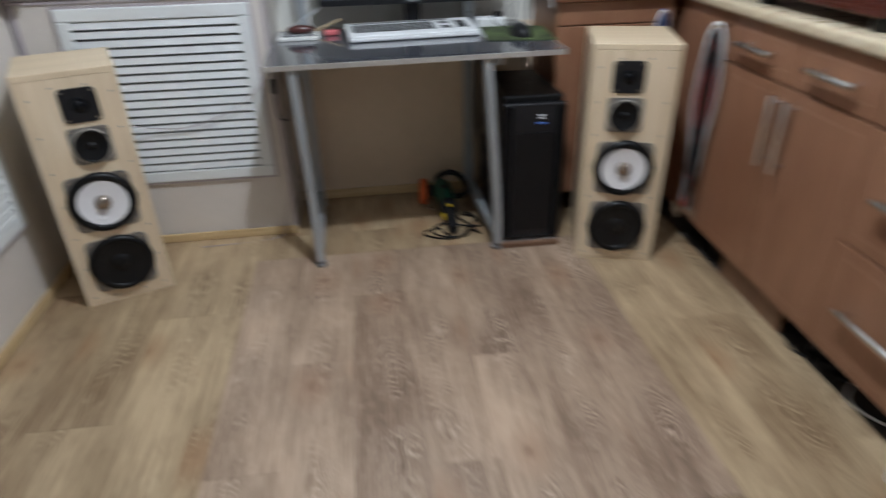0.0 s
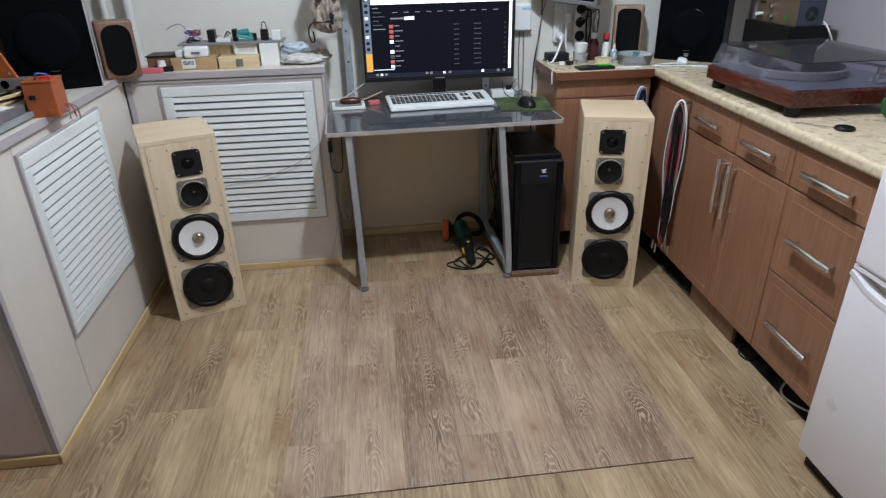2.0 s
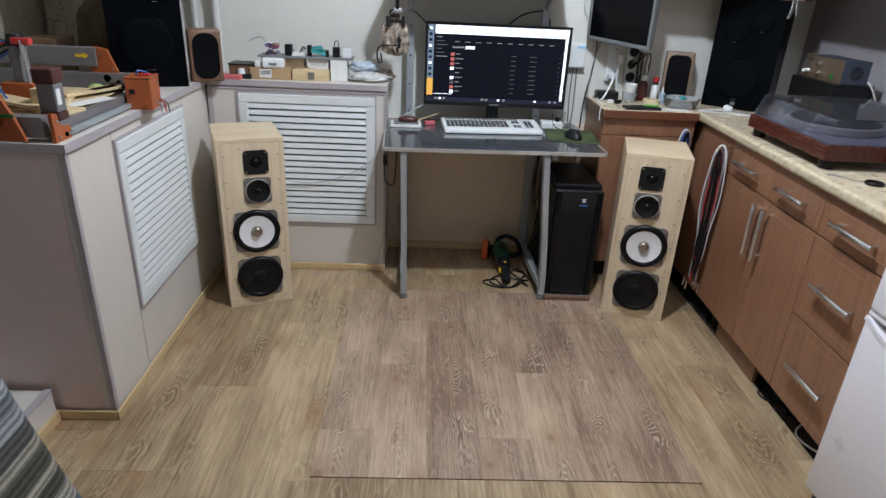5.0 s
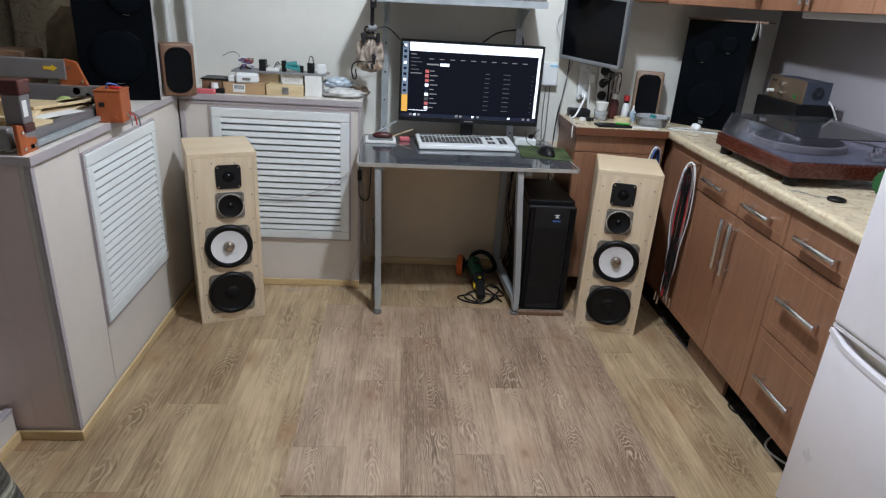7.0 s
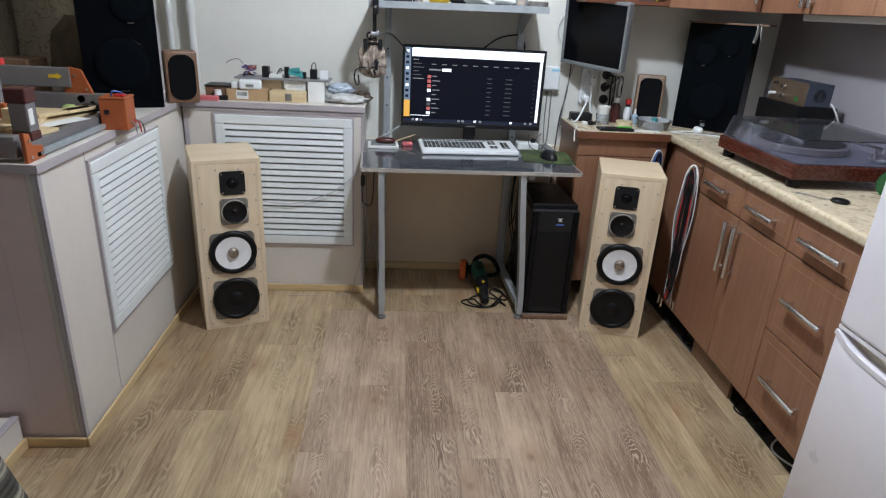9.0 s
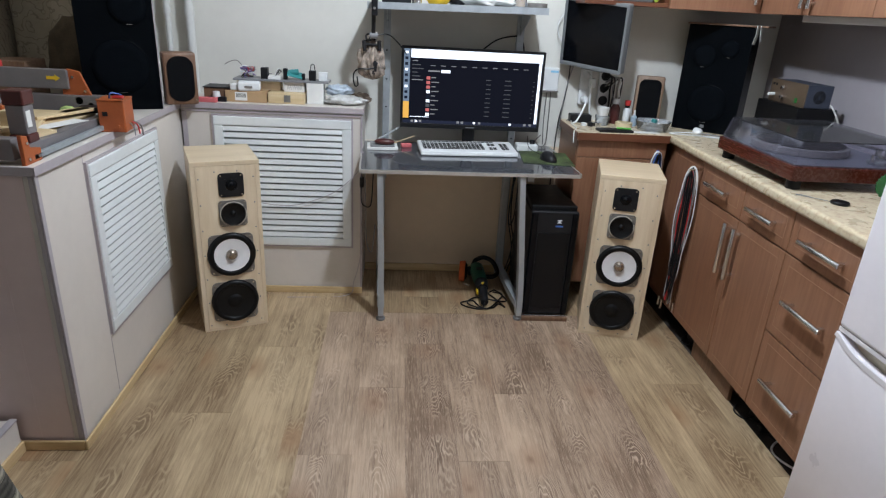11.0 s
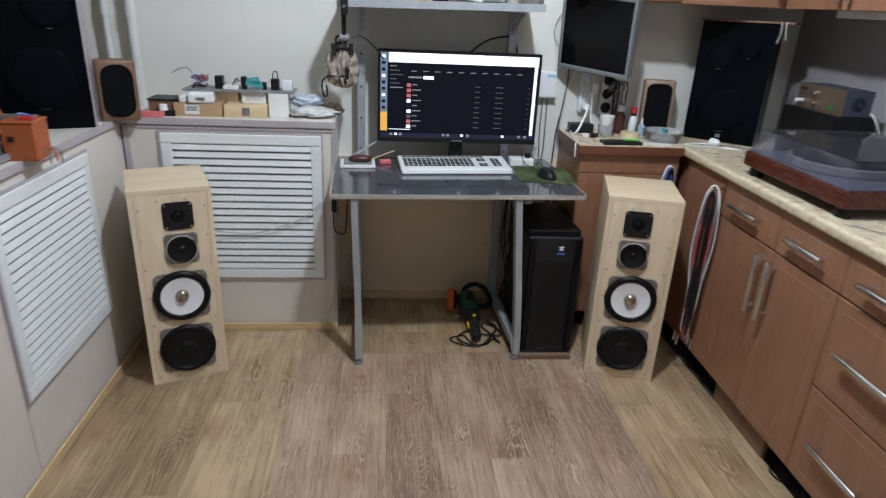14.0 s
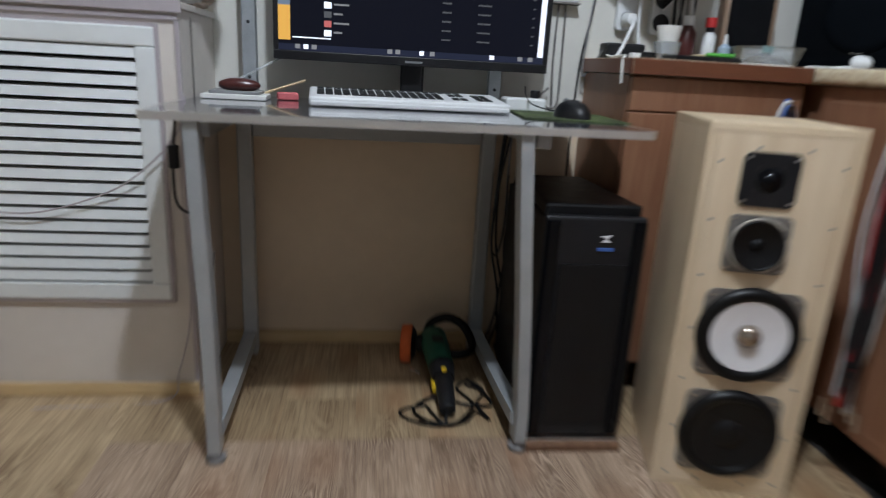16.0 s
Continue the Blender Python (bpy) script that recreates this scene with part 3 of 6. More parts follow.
part("end_panel", bx(0.0, 0.03, 0.031, 0.83, 0, TOP - 0.016), MAUVE, wc, "mauve-beige end panel")
part("top_board", bx(-0.008, 1.529, -0.008, 0.835, TOP - 0.016, TOP, 0.003), PVC, wc)
part("edge_strip", bx(-0.012, 1.19, -0.0125, -0.0085, TOP - 0.024, TOP + 0.002, 0.001), TRIM, wc)
part("end_edge_strip", bx(-0.0125, -0.0085, -0.008, 0.835, TOP - 0.024, TOP + 0.002, 0.001), TRIM, wc)
part("corner_strip", bx(-0.006, 0.012, -0.006, -0.0005, 0.036, TOP - 0.025, 0.002), TRIM, wc)
part("end_corner_strip", bx(-0.006, -0.0005, 0.0, 0.014, 0.036, TOP - 0.025, 0.002), TRIM, wc)
part("end_seam", bx(-0.0006, 0.0, 0.13, 0.132, 0.036, TOP - 0.025), MAUVE, wc)
part("skirting_board", bx(-0.016, 1.185, -0.016, -0.0065, 0, 0.036, 0.004), PINEX, wc, "varnished pine skirting")
part("end_skirting_board", bx(-0.016, -0.0065, -0.006, 0.83, 0, 0.036, 0.004), PINE, wc, "varnished pine skirting")
louvre(wc, 0.60, 0.606, 18, pose(0.584, 0, 0.275))
# low plinth beside it
lp = thing("plinth_box", (-1.10, 1.428, 0), "low cream plinth with grey edging against the cover", "plinth")
part("body", bx(-0.64, 0, -0.55, 0, 0, 0.118), PVC, lp)
part("edge_strip", bx(-0.02, 0.004, -0.55, 0, 0.1185, 0.126, 0.002), TRIM, lp)
part("skirting_board", bx(0.0005, 0.011, -0.55, 0, 0, 0.04, 0.003), PINE, lp, "varnished pine skirting")


# ---- home-made loudspeakers ----
def driver(parent, name, x, z, rim, cone_mat, cone_r, cap, plug=False, square=0.0):
    """A loudspeaker chassis set in the baffle, facing -y."""
    m = pose(x, 0, z, 90, 0, 0)
    d = part(name, prism(round_rect(square, square, square * 0.12), -0.001, 0.004), BASKET, parent, "grey pressed-steel chassis", m=m)
    part("surround", spun([(cone_r * 0.97, 0.006), (cone_r, 0.013), ((cone_r + rim) / 2, 0.019), (rim * 0.96, 0.014), (rim, 0.004)], 40), RUBBER, d, smooth=180)
    if plug:
        part("cone", spun([(cone_r, 0.0125), (cone_r * 0.8, 0.0105), (cap * 1.1, 0.006), (0, 0.0055)], 40), cone_mat, d, "white paper cone", smooth=180)
        part("phase_plug", spun([(cap * 0.98, 0.003), (cap * 0.95, 0.012), (cap * 0.7, 0.021), (cap * 0.3, 0.025), (0, 0.0255)], 24), BRONZE, d, "shiny bronze phase plug", smooth=180)
    else:
        part("cone", spun([(cone_r, 0.0125), (cone_r * 0.7, 0.0085), (cap * 1.05, 0.0058), (0, 0.0055)], 40), cone_mat, d, smooth=180)
        part("dust_cap", spun([(cap, 0.006), (cap * 0.8, 0.0105), (cap * 0.45, 0.0135), (0, 0.0145)], 24), cone_mat, d, smooth=180)
    scr = finish("screw", rod((0, 0, 0.003), (0, 0, 0.0065), 0.0035, seg=8), CHROME)
    k = square / 2 * 0.86
    for sx in (-1, 1):
        for sy in (-1, 1):
            s = new("screw", scr)
            s.parent = d
            s.matrix_basis = pose(sx * k, sy * k, 0)
    return d


def loudspeaker(where, side):
    W, H, D = 0.274, 0.774, 0.31
    t = thing("loudspeaker", where, "tall raw birch plywood loudspeaker with four drivers", "loudspeaker", "pair of plywood loudspeakers")
    part("body", bx(-W / 2, W / 2, 0.004, D, 0.0, H - 0.019, 0.002), PLY, t)
    part("top_panel", bx(-W / 2, W / 2, 0.0, D, H - 0.0188, H, 0.002), PLYX, t)
    part("side_edge", bx(-W / 2, -W / 2 + 0.017, 0.0, 0.0038, 0.0, H - 0.019, 0.001), PLY, t)
    part("side_edge", bx(W / 2 - 0.017, W / 2, 0.0, 0.0038, 0.0, H - 0.019, 0.001), PLY, t)
    part("baffle", bx(-W / 2 + 0.018, W / 2 - 0.018, -0.0005, 0.0035, 0.014, H - 0.0195, 0.001), PLY, t)
    part("bottom_edge", bx(-W / 2 + 0.0175, W / 2 - 0.0175, 0.0, 0.0038, 0.0, 0.0135, 0.001), PLYX, t)
    ox = 0.018 * side
    tw = part("tweeter", prism(round_rect(0.102, 0.102, 0.015), -0.001, 0.005, 0.001), BLACK, t, "square black tweeter", m=pose(ox, 0, 0.672, 90))
    part("dome", spun([(0.024, 0.005), (0.021, 0.007), (0.014, 0.0062), (0.012, 0.008), (0.007, 0.0125), (0, 0.014)], 24), GLOSS, tw, smooth=180)
    for a in (45, 135, 225, 315):
        part("dimple", rod((0.024 * math.cos(radians(a)) * 1.2, 0.024 * math.sin(radians(a)) * 1.2, 0.0045), (0.0288 * math.cos(radians(a)), 0.0288 * math.sin(radians(a)), 0.0062), 0.006, seg=10), BLACK, tw)
    for sx in (-1, 1):
        for sy in (-1, 1):
            part("screw", rod((sx * 0.041, sy * 0.041, 0.004), (sx * 0.041, sy * 0.041, 0.0068), 0.0036, seg=8), CHROME, tw)
    md = driver(t, "midrange", ox, 0.548, 0.051, MATTE, 0.045, 0.012, square=0.114)
    for a0, a1 in ((-75, 20), (40, 250)):
        part("ring", tube([(0.0525 * math.cos(radians(a0 + (a1 - a0) * k / 12)), 0.0525 * math.sin(radians(a0 + (a1 - a0) * k / 12)), 0.0135) for k in range(13)], 0.0024, 6, 2), RINGM, md, "pale metal ring", smooth=40)
    driver(t, "woofer", 0, 0.362, 0.101, CONE, 0.075, 0.025, True, square=0.186)
    driver(t, "bass_driver", 0, 0.140, 0.101, MATTE, 0.078, 0.032, square=0.188)
    scr = finish("screw", rod((0, -0.002, 0), (0, 0.002, 0), 0.0032, seg=8), GREYP)
    for i in range(7):
        for sx in (-1, 1):
            s = new("screw", scr)
            s.parent = t
            s.matrix_basis = pose(sx * (W / 2 - 0.028), 0, 0.03 + 0.112 * i)
    for x in (-0.045, 0.045):
        for z in (0.024, 0.73):
            s = new("screw", scr)
            s.parent = t
            s.matrix_basis = pose(x, 0, z)
    return t


loudspeaker((-0.620, 2.266, 0, 0, 0, 21.5), 1)
loudspeaker((1.093, 2.234, 0, 0, 0, -15), -1)


# ---- desk ----
desk = thing("computer_desk", (0.42, 2.364, 0, 0, 0, 2.2), "graphite-topped desk on grey steel loop legs", "desk")
part("tabletop", prism(round_rect(0.985, 0.60, 0.016, 5, 0.0, 0.30), 0.722, 0.738, 0.002), DESKTOP, desk, "glossy dark graphite top")
part("edge_band", tube([(x, y, 0.730) for x, y in round_rect(0.989, 0.604, 0.016, 5, 0.0, 0.30)] + [(0.4945, 0.586, 0.730)], 0.012, n=0, flat=(0.004, 0.0078)), mat("bright_edge_metal", (0.60, 0.57, 0.53), 0.32, metal=0.6, vary=0.05), desk, "bright metal edge band")
for sx, x0 in ((-1, -0.395), (1, 0.272)):
    xt = x0 + (-0.012 if sx < 0 else -0.045)
    pts = [(xt, 0.024, 0.7215), (x0 + (xt - x0) * (0.55 if sx < 0 else 0.62), 0.024, 0.5), (x0 + (xt - x0) * (0.15 if sx < 0 else 0.3), 0.024, 0.33), (x0, 0.022, 0.12), (x0, 0.02, 0.028)]
    part("front_leg", tube(pts, 0, n=4, flat=(0.0225, 0.013)), STEEL, desk)
    part("foot_bar", tube([(x0, 0.030, 0.075), (x0, 0.18, 0.066), (x0, 0.36, 0.060), (x0, 0.53, 0.060)], 0, n=4, flat=(0.017, 0.016)), STEEL, desk)
    part("rear_leg", bx(x0 - 0.02, x0 + 0.02, 0.53, 0.566, 0.0, 0.7218, 0.005), STEEL, desk)
    part("levelling_foot", spun([(0, 0), (0.019, 0), (0.021, 0.004), (0.021, 0.012), (0.014, 0.018), (0.008, 0.03), (0, 0.03)], 20, Matrix.Translation((x0, 0.02, 0))), GREYP, desk, smooth=40)
    part("top_rail", bx(x0 - 0.016, x0 + 0.016, 0.035, 0.53, 0.69, 0.7218, 0.003), STEEL, desk)
part("rear_rail", bx(-0.374, 0.251, 0.54, 0.56, 0.635, 0.715, 0.003), STEEL, desk)

# computer tower beside it
pc = thing("computer_tower", (0.822, 2.402, 0, 0, 0, -1), "black computer tower on a small wooden base", "computer")
part("base_board", bx(-0.112, 0.112, -0.026, 0.42, 0.0, 0.020, 0.003), WALNUT, pc, "brown wooden base board")
part("base_trim", bx(-0.110, 0.110, -0.012, -0.001, 0.0202, 0.0262, 0.002), CHROME, pc)
part("body", bx(-0.108, 0.108, 0.025, 0.43, 0.026, 0.545, 0.006), MATTE, pc)
part("front_panel", bx(-0.112, 0.112, 0.0, 0.0245, 0.0265, 0.555, 0.008, 3), BLACK, pc)
part("mesh_insert", bx(-0.075, 0.075, -0.003, -0.0005, 0.06, 0.45, 0.003), MATTE, pc)
for sx in (-1, 1):
    part("bevel_strip", prism([(sx * 0.080, 0.0), (sx * 0.111, 0.0), (sx * 0.104, -0.008), (sx * 0.084, -0.008)], 0.035, 0.545, 0.001), GLOSS, pc)
part("top_hood", prism([(-0.108, 0.03), (0.108, 0.03), (0.085, 0.40), (-0.085, 0.40)], 0.5455, 0.575, 0.006), MATTE, pc)
part("badge_or_glint", bx(0.004, 0.040, -0.003, -0.0005, 0.480, 0.488, 0.001), BLUE, pc, "small blue badge")
part("logo", prism([(-0.01, 0.0), (0.012, 0.0), (0.002, 0.007), (0.012, 0.016), (-0.014, 0.013), (0.0, 0.008)], 0, 0.0025, 0, pose(0.022, -0.0005, 0.50, 90)), CONE, pc, "pale metal mark")


# ---- fitted kitchen units ----
RUN = (1.416, 2.6, 0, 0, 0, -1.2)


def bar_handle(parent, p, q, out):
    """A chrome bar from p to q held off the face along out."""
    p, q, o = Vector(p), Vector(q), Vector(out)
    d = (q - p).normalized()
    h = part("handle", rod(p + o, q + o, 0.0092, bevel=0.002), CHROME, parent, "chrome bar handle", smooth=40)
    for s in (p + d * 0.022, q - d * 0.022):
        part("post", rod(s, s + o, 0.0055, seg=10), CHROME, h, smooth=40)
    return h


def front(parent, name, y0, y1, z0, z1, x=0.0, material=None):
    face = part(name, bx(x, x + 0.018, y0 + 0.0015, y1 - 0.0015, z0 + 0.0015, z1 - 0.0015, 0.003), material or ALDER, parent)
    bm, q = bmesh.new(), 0.034
    for a, b_, c, d in ((y0 + q, y1 - q, z0 + q, z0 + q + 0.0022), (y0 + q, y1 - q, z1 - q - 0.0022, z1 - q), (y0 + q, y0 + q + 0.0022, z0 + q + 0.0022, z1 - q - 0.0022), (y1 - q - 0.0022, y1 - q, z0 + q + 0.0022, z1 - q - 0.0022)):
        bx(x - 0.0006, x, a, b_, c, d, 0, 2, bm)
    part("groove", bm, GROOVE, face, "pressed frame line, its highlight put in colour")
    return face


ct = thing("corner_unit", RUN, "alder laminate corner filler beside the kitchen units", "cabinet", "kitchen units")
part("body", bx(0.02, 0.56, -0.329, 0.36, 0.10, 0.849), ALDER, ct)
front(ct, "front_panel", -0.33, 0.0, 0.10, 0.848)
cu = thing("door_unit", RUN, "alder laminate unit with two drawers over two doors", "cabinet", "kitchen units")
part("body", bx(0.02, 0.56, -1.024, -0.331, 0.10, 0.849), ALDER, cu)
for y0, y1, hy in ((-0.70, -0.33, -0.625), (-1.025, -0.70, -0.685 - 0.05)):
    d = front(cu, "drawer_front", y0, y1, 0.705, 0.848)
    mid = (y0 + y1) / 2
    bar_handle(d, (-0.0005, mid - 0.09, 0.775), (-0.0005, mid + 0.09, 0.775), (-0.028, 0, 0))
    d = front(cu, "door", y0, y1, 0.10, 0.703)
    hh = -0.665 if y0 > -0.8 else -0.735
    bar_handle(d, (-0.0005, hh, 0.47), (-0.0005, hh, 0.68), (-0.03, 0, 0))
cd = thing("drawer_unit", RUN, "alder laminate unit with three stacked drawers", "cabinet", "kitchen units")
part("body", bx(0.02, 0.56, -1.385, -1.026, 0.10, 0.849), ALDER, cd)
for z0, z1 in ((0.705, 0.848), (0.412, 0.703), (0.10, 0.410)):
    d = front(cd, "drawer_front", -1.385, -1.025, z0, z1, material=ALDER)
    zc = 0.775 if z0 > 0.7 else (0.56 if z0 > 0.4 else 0.258)
    bar_handle(d, (-0.0005, -1.32, zc), (-0.0005, -1.115, zc), (-0.03, 0, 0))
for y in (-0.06, -0.36, -0.66, -1.0, -1.06, -1.35):
    part("leg", rod((0.10, y, 0.0), (0.10, y, 0.0995), 0.017), BLACK, ct if y > -0.33 else (cu if y > -1.025 else cd), smooth=40)
part("kick_board", bx(0.028, 0.044, -0.87, -0.52, 0.0, 0.085, 0.002), WALNUT, cu, "loose brown kick board")
bu = thing("back_unit", (0.95, 2.632, 0), "alder laminate unit between desk and corner", "cabinet", "kitchen units")
part("body", bx(0.0, 0.44, 0.019, 0.345, 0.10, 0.848), ALDER, bu)
part("drawer_front", bx(0.0015, 0.44, 0.0, 0.018, 0.765, 0.845, 0.003), ALDER, bu)
part("door", bx(0.0015, 0.44, 0.0, 0.018, 0.10, 0.762, 0.003), ALDER, bu)
part("leg", rod((0.05, 0.1, 0), (0.05, 0.1, 0.0995), 0.017), BLACK, bu)

wt = thing("worktop", RUN, "marbled cream laminate worktop with rounded front", "worktop")
part("top", bx(0.0, 0.585, -1.40, 0.362, 0.8495, 0.887), COUNTER, wt)
b = bx(-0.022, -0.0002, -1.40, 0.362, 0.8495, 0.887)
es = [e for e in b.edges if all(v.co.x < -0.01 for v in e.verts) and abs(e.verts[0].co.y - e.verts[1].co.y) > 0.5]
bmesh.ops.bevel(b, geom=es, offset=0.012, segments=4, affect="EDGES", profile=0.5)
part("front_edge", b, COUNTER, wt, "rounded marbled front edge", smooth=40)
wb = thing("worktop", (0.94, 2.606, 0), "short marbled worktop with a brown front edge", "worktop")
part("top", bx(0.0, 0.45, 0.006, 0.372, 0.8495, 0.887, 0.002), COUNTER, wb)
part("front_edge", bx(-0.001, 0.45, 0.0, 0.0055, 0.8495, 0.886, 0.002), CHERRY, wb, "reddish-brown front edge")
part("end_edge", bx(-0.0055, -0.0005, 0.0065, 0.372, 0.8495, 0.886, 0.002), CHERRY, wb)

# upper units
UB = 1.455
up = thing("open_wall_shelf", (0.912, 2.688, UB), "dark brown open wall shelf holding boxes", "shelf", "wall units")
part("bottom", bx(0, 0.387, 0.0, 0.291, 0.0, 0.018, 0.002), CHERRY, up)
part("top", bx(0, 0.387, 0.0, 0.291, 0.58, 0.598, 0.002), CHERRY, up)
part("side", bx(0.369, 0.387, 0.001, 0.291, 0.0185, 0.5795), CHERRY, up)
part("back", bx(0.0, 0.368, 0.282, 0.291, 0.0185, 0.5795), CHERRY, up)
w1 = thing("wall_unit", (1.302, 2.678, UB), "alder laminate wall unit with a single door", "cabinet", "wall units")
part("body", bx(0, 0.43, 0.0195, 0.301, 0.0, 0.60), ALDER, w1)
d = part("door", bx(0.002, 0.429, 0.0, 0.019, -0.004, 0.60, 0.003), ALDER, w1)
bar_handle(d, (0.384, -0.0005, 0.03), (0.384, -0.0005, 0.17), (0, -0.028, 0))
w2 = thing("wall_unit", (1.732, 2.675, UB, 0, 0, -90), "alder laminate wall unit with glazed doors", "cabinet", "wall units")
part("body", bx(-0.30, 1.12, 0.0195, 0.287, 0.0, 0.60), ALDER, w2)
for i in range(3):
    x0 = 0.367 * i
    bm = bmesh.new()
    for a, b_, c, d_ in ((0, 0.367, 0, 0.07), (0, 0.367, 0.53, 0.60), (0, 0.077, 0.07, 0.53), (0.29, 0.367, 0.07, 0.53)):
        bx(x0 + a + 0.0015, x0 + b_ - 0.0015, 0.0, 0.019, c - 0.004, d_ - 0.0035, 0.002, 2, bm)
    d = part("door", bm, ALDER, w2)
    part("pane", bx(x0 + 0.072, x0 + 0.295, 0.012, 0.016, 0.06, 0.54), GLOSS, d, "dark glass pane")
    hx = x0 + (0.342 if i % 2 == 0 else 0.025)
    bar_handle(d, (hx, -0.0005, 0.02), (hx, -0.0005, 0.16), (0, -0.028, 0))
fx = thing("under_cabinet_lamp", (1.84, 2.0, UB - 0.03), "slim white tube lamp, switched off, under the wall units", "lamp")
part("casing", bx(-0.03, 0.03, -0.25, 0.47, 0.0, 0.03, 0.006), KEYW, fx)

# fridge
fr = thing("fridge_freezer", (1.29, 1.138, 0), "white two-door fridge freezer with moulded handle", "fridge")
part("body", bx(0.055, 0.60, -0.575, -0.003, 0.05, 1.66, 0.006), FRIDGE, fr)
lip = [(-0.003, 0.645), (-0.016, 0.641), (-0.035, 0.633), (-0.06, 0.623), (-0.10, 0.616), (-0.16, 0.612), (-0.30, 0.610), (-0.575, 0.610)]
ld = part("lower_door", prism([(-0.575, 0.055), (-0.001, 0.055)] + lip, 0.0, 0.034, 0.006, Matrix(((0, 0, 1, 0), (1, 0, 0, 0), (0, 1, 0, 0), (0, 0, 0, 1)))), FRIDGE, fr, smooth=35)
# beige instead of white, so the colour carries the shade in the recess
part("door_back", bx(0.0345, 0.052, -0.574, -0.004, 0.055, 0.652), mat("recess_shade_enamel", (0.66, 0.61, 0.50), 0.4), ld, "back of the grip recess, its shade put in colour")
part("grip", tube([(0.007, y, z - 0.003) for y, z in lip], 0, n=4, flat=(0.009, 0.007)), FRIDGE, ld, "moulded white grip lip", smooth=60)
part("upper_door", bx(0.0, 0.052, -0.578, 0.0, 0.664, 1.66, 0.012, 3), FRIDGE, fr)
part("seal", bx(0.004, 0.05, -0.574, -0.003, 0.652, 0.664), FRIDGE, fr)
part("plinth", bx(0.03, 0.58, -0.56, -0.01, 0.0, 0.0495), BLACK, fr)
# ---- main monitor ----
mo = thing("computer_monitor", (0.444, 2.83, 0.738), "large black monitor, switched on, on the desk", "monitor", "monitors")
mo.scale = (1.014, 1.0, 1.0)
part("foot", prism(round_rect(0.26, 0.17, 0.05, 5, 0, 0.03), 0, 0.012, 0.003), BLACK, mo)
part("neck", bx(-0.03, 0.03, 0.035, 0.06, 0.012, 0.30, 0.006), BLACK, mo)
part("casing", bx(-0.345, 0.345, 0.004, 0.034, 0.10, 0.487, 0.006), BLACK, mo)
bm = bmesh.new()
for a, b_, c, d in ((-0.345, 0.345, 0.475, 0.487), (-0.345, 0.345, 0.10, 0.122), (-0.345, -0.333, 0.122, 0.475), (0.333, 0.345, 0.122, 0.475)):
    bx(a, b_, -0.004, 0.0035, c, d, 0.0015, 2, bm)
part("bezel", bm, BLACK, mo)
part("maker_mark", bx(-0.022, 0.022, -0.005, -0.0042, 0.107, 0.112), SILVER, mo)
SW, SH, SX, SZ = 0.666, 0.353, -0.333, 0.475
screen = part("screen", bx(SX, SX + SW, 0.0, 0.003, SZ - SH, SZ), glow("screen_dark", (0.006, 0.007, 0.013), 1.0), mo, "lit screen with a dark page open")
S_WHITE, S_TEXT, S_DIM = glow("screen_white", (0.80, 0.87, 1.0), 1.6), glow("screen_text", (0.5, 0.52, 0.56), 0.55), glow("screen_dim", (0.3, 0.32, 0.36), 0.35)
S_RED, S_BLUE, S_ORANGE, S_PALE = glow("screen_red", (0.75, 0.2, 0.2), 0.8), glow("screen_blue", (0.10, 0.16, 0.32), 0.10), glow("screen_orange", (1.0, 0.55, 0.12), 0.9), glow("screen_pale", (0.22, 0.30, 0.42), 0.8)


def onscreen(name, u0, u1, v0, v1, m_, lift=1):
    return part(name, bx(SX + SW * u0, SX + SW * u1, -0.0006 * lift, -0.0006 * lift + 0.0004, SZ - SH * v1, SZ - SH * v0), m_, screen)


onscreen("title_bar", 0.05, 1.0, 0.0, 0.115, S_WHITE)
onscreen("side_bar", 0.977, 0.997, 0.115, 0.95, S_WHITE)
onscreen("desktop_strip", 0.0, 0.043, 0.0, 0.70, S_PALE)
onscreen("desktop_glow", 0.0, 0.043, 0.70, 0.93, S_ORANGE)
onscreen("task_bar", 0.0, 1.0, 0.955, 0.998, glow("screen_task_bar", (0.02, 0.025, 0.05), 1.0))
onscreen("player_line", 0.05, 0.19, 0.905, 0.913, S_WHITE)
for i in range(9):
    onscreen("icon", 0.008, 0.03, 0.03 + 0.075 * i, 0.065 + 0.075 * i, S_WHITE if i % 3 == 0 else S_BLUE, 2)
for i in range(10):
    onscreen("tab", 0.19 + 0.075 * i, 0.225 + 0.075 * i, 0.205, 0.215, S_TEXT)
for i in range(6):
    onscreen("menu_line", 0.06, 0.10 + 0.02 * (i % 3), 0.15 + 0.05 * i, 0.162 + 0.05 * i, S_TEXT if i in (0, 5) else S_DIM)
onscreen("heading", 0.175, 0.262, 0.272, 0.292, S_TEXT)
onscreen("button", 0.268, 0.335, 0.262, 0.302, S_WHITE)
for i in range(9):
    v = 0.355 + 0.062 * i
    onscreen("cover", 0.165, 0.192, v, v + 0.042, (S_RED, S_RED, S_RED, S_WHITE, S_BLUE, S_WHITE, S_DIM, S_RED, S_WHITE)[i])
    onscreen("row_title", 0.20, 0.232 + 0.012 * (i * 2 % 4), v + 0.008, v + 0.02, S_TEXT)
    onscreen("row_note", 0.60, 0.635, v + 0.012, v + 0.022, S_DIM)
    onscreen("row_date", 0.735, 0.785, v + 0.012, v + 0.022, S_DIM)
    onscreen("row_time", 0.945, 0.955, v + 0.012, v + 0.022, S_DIM)
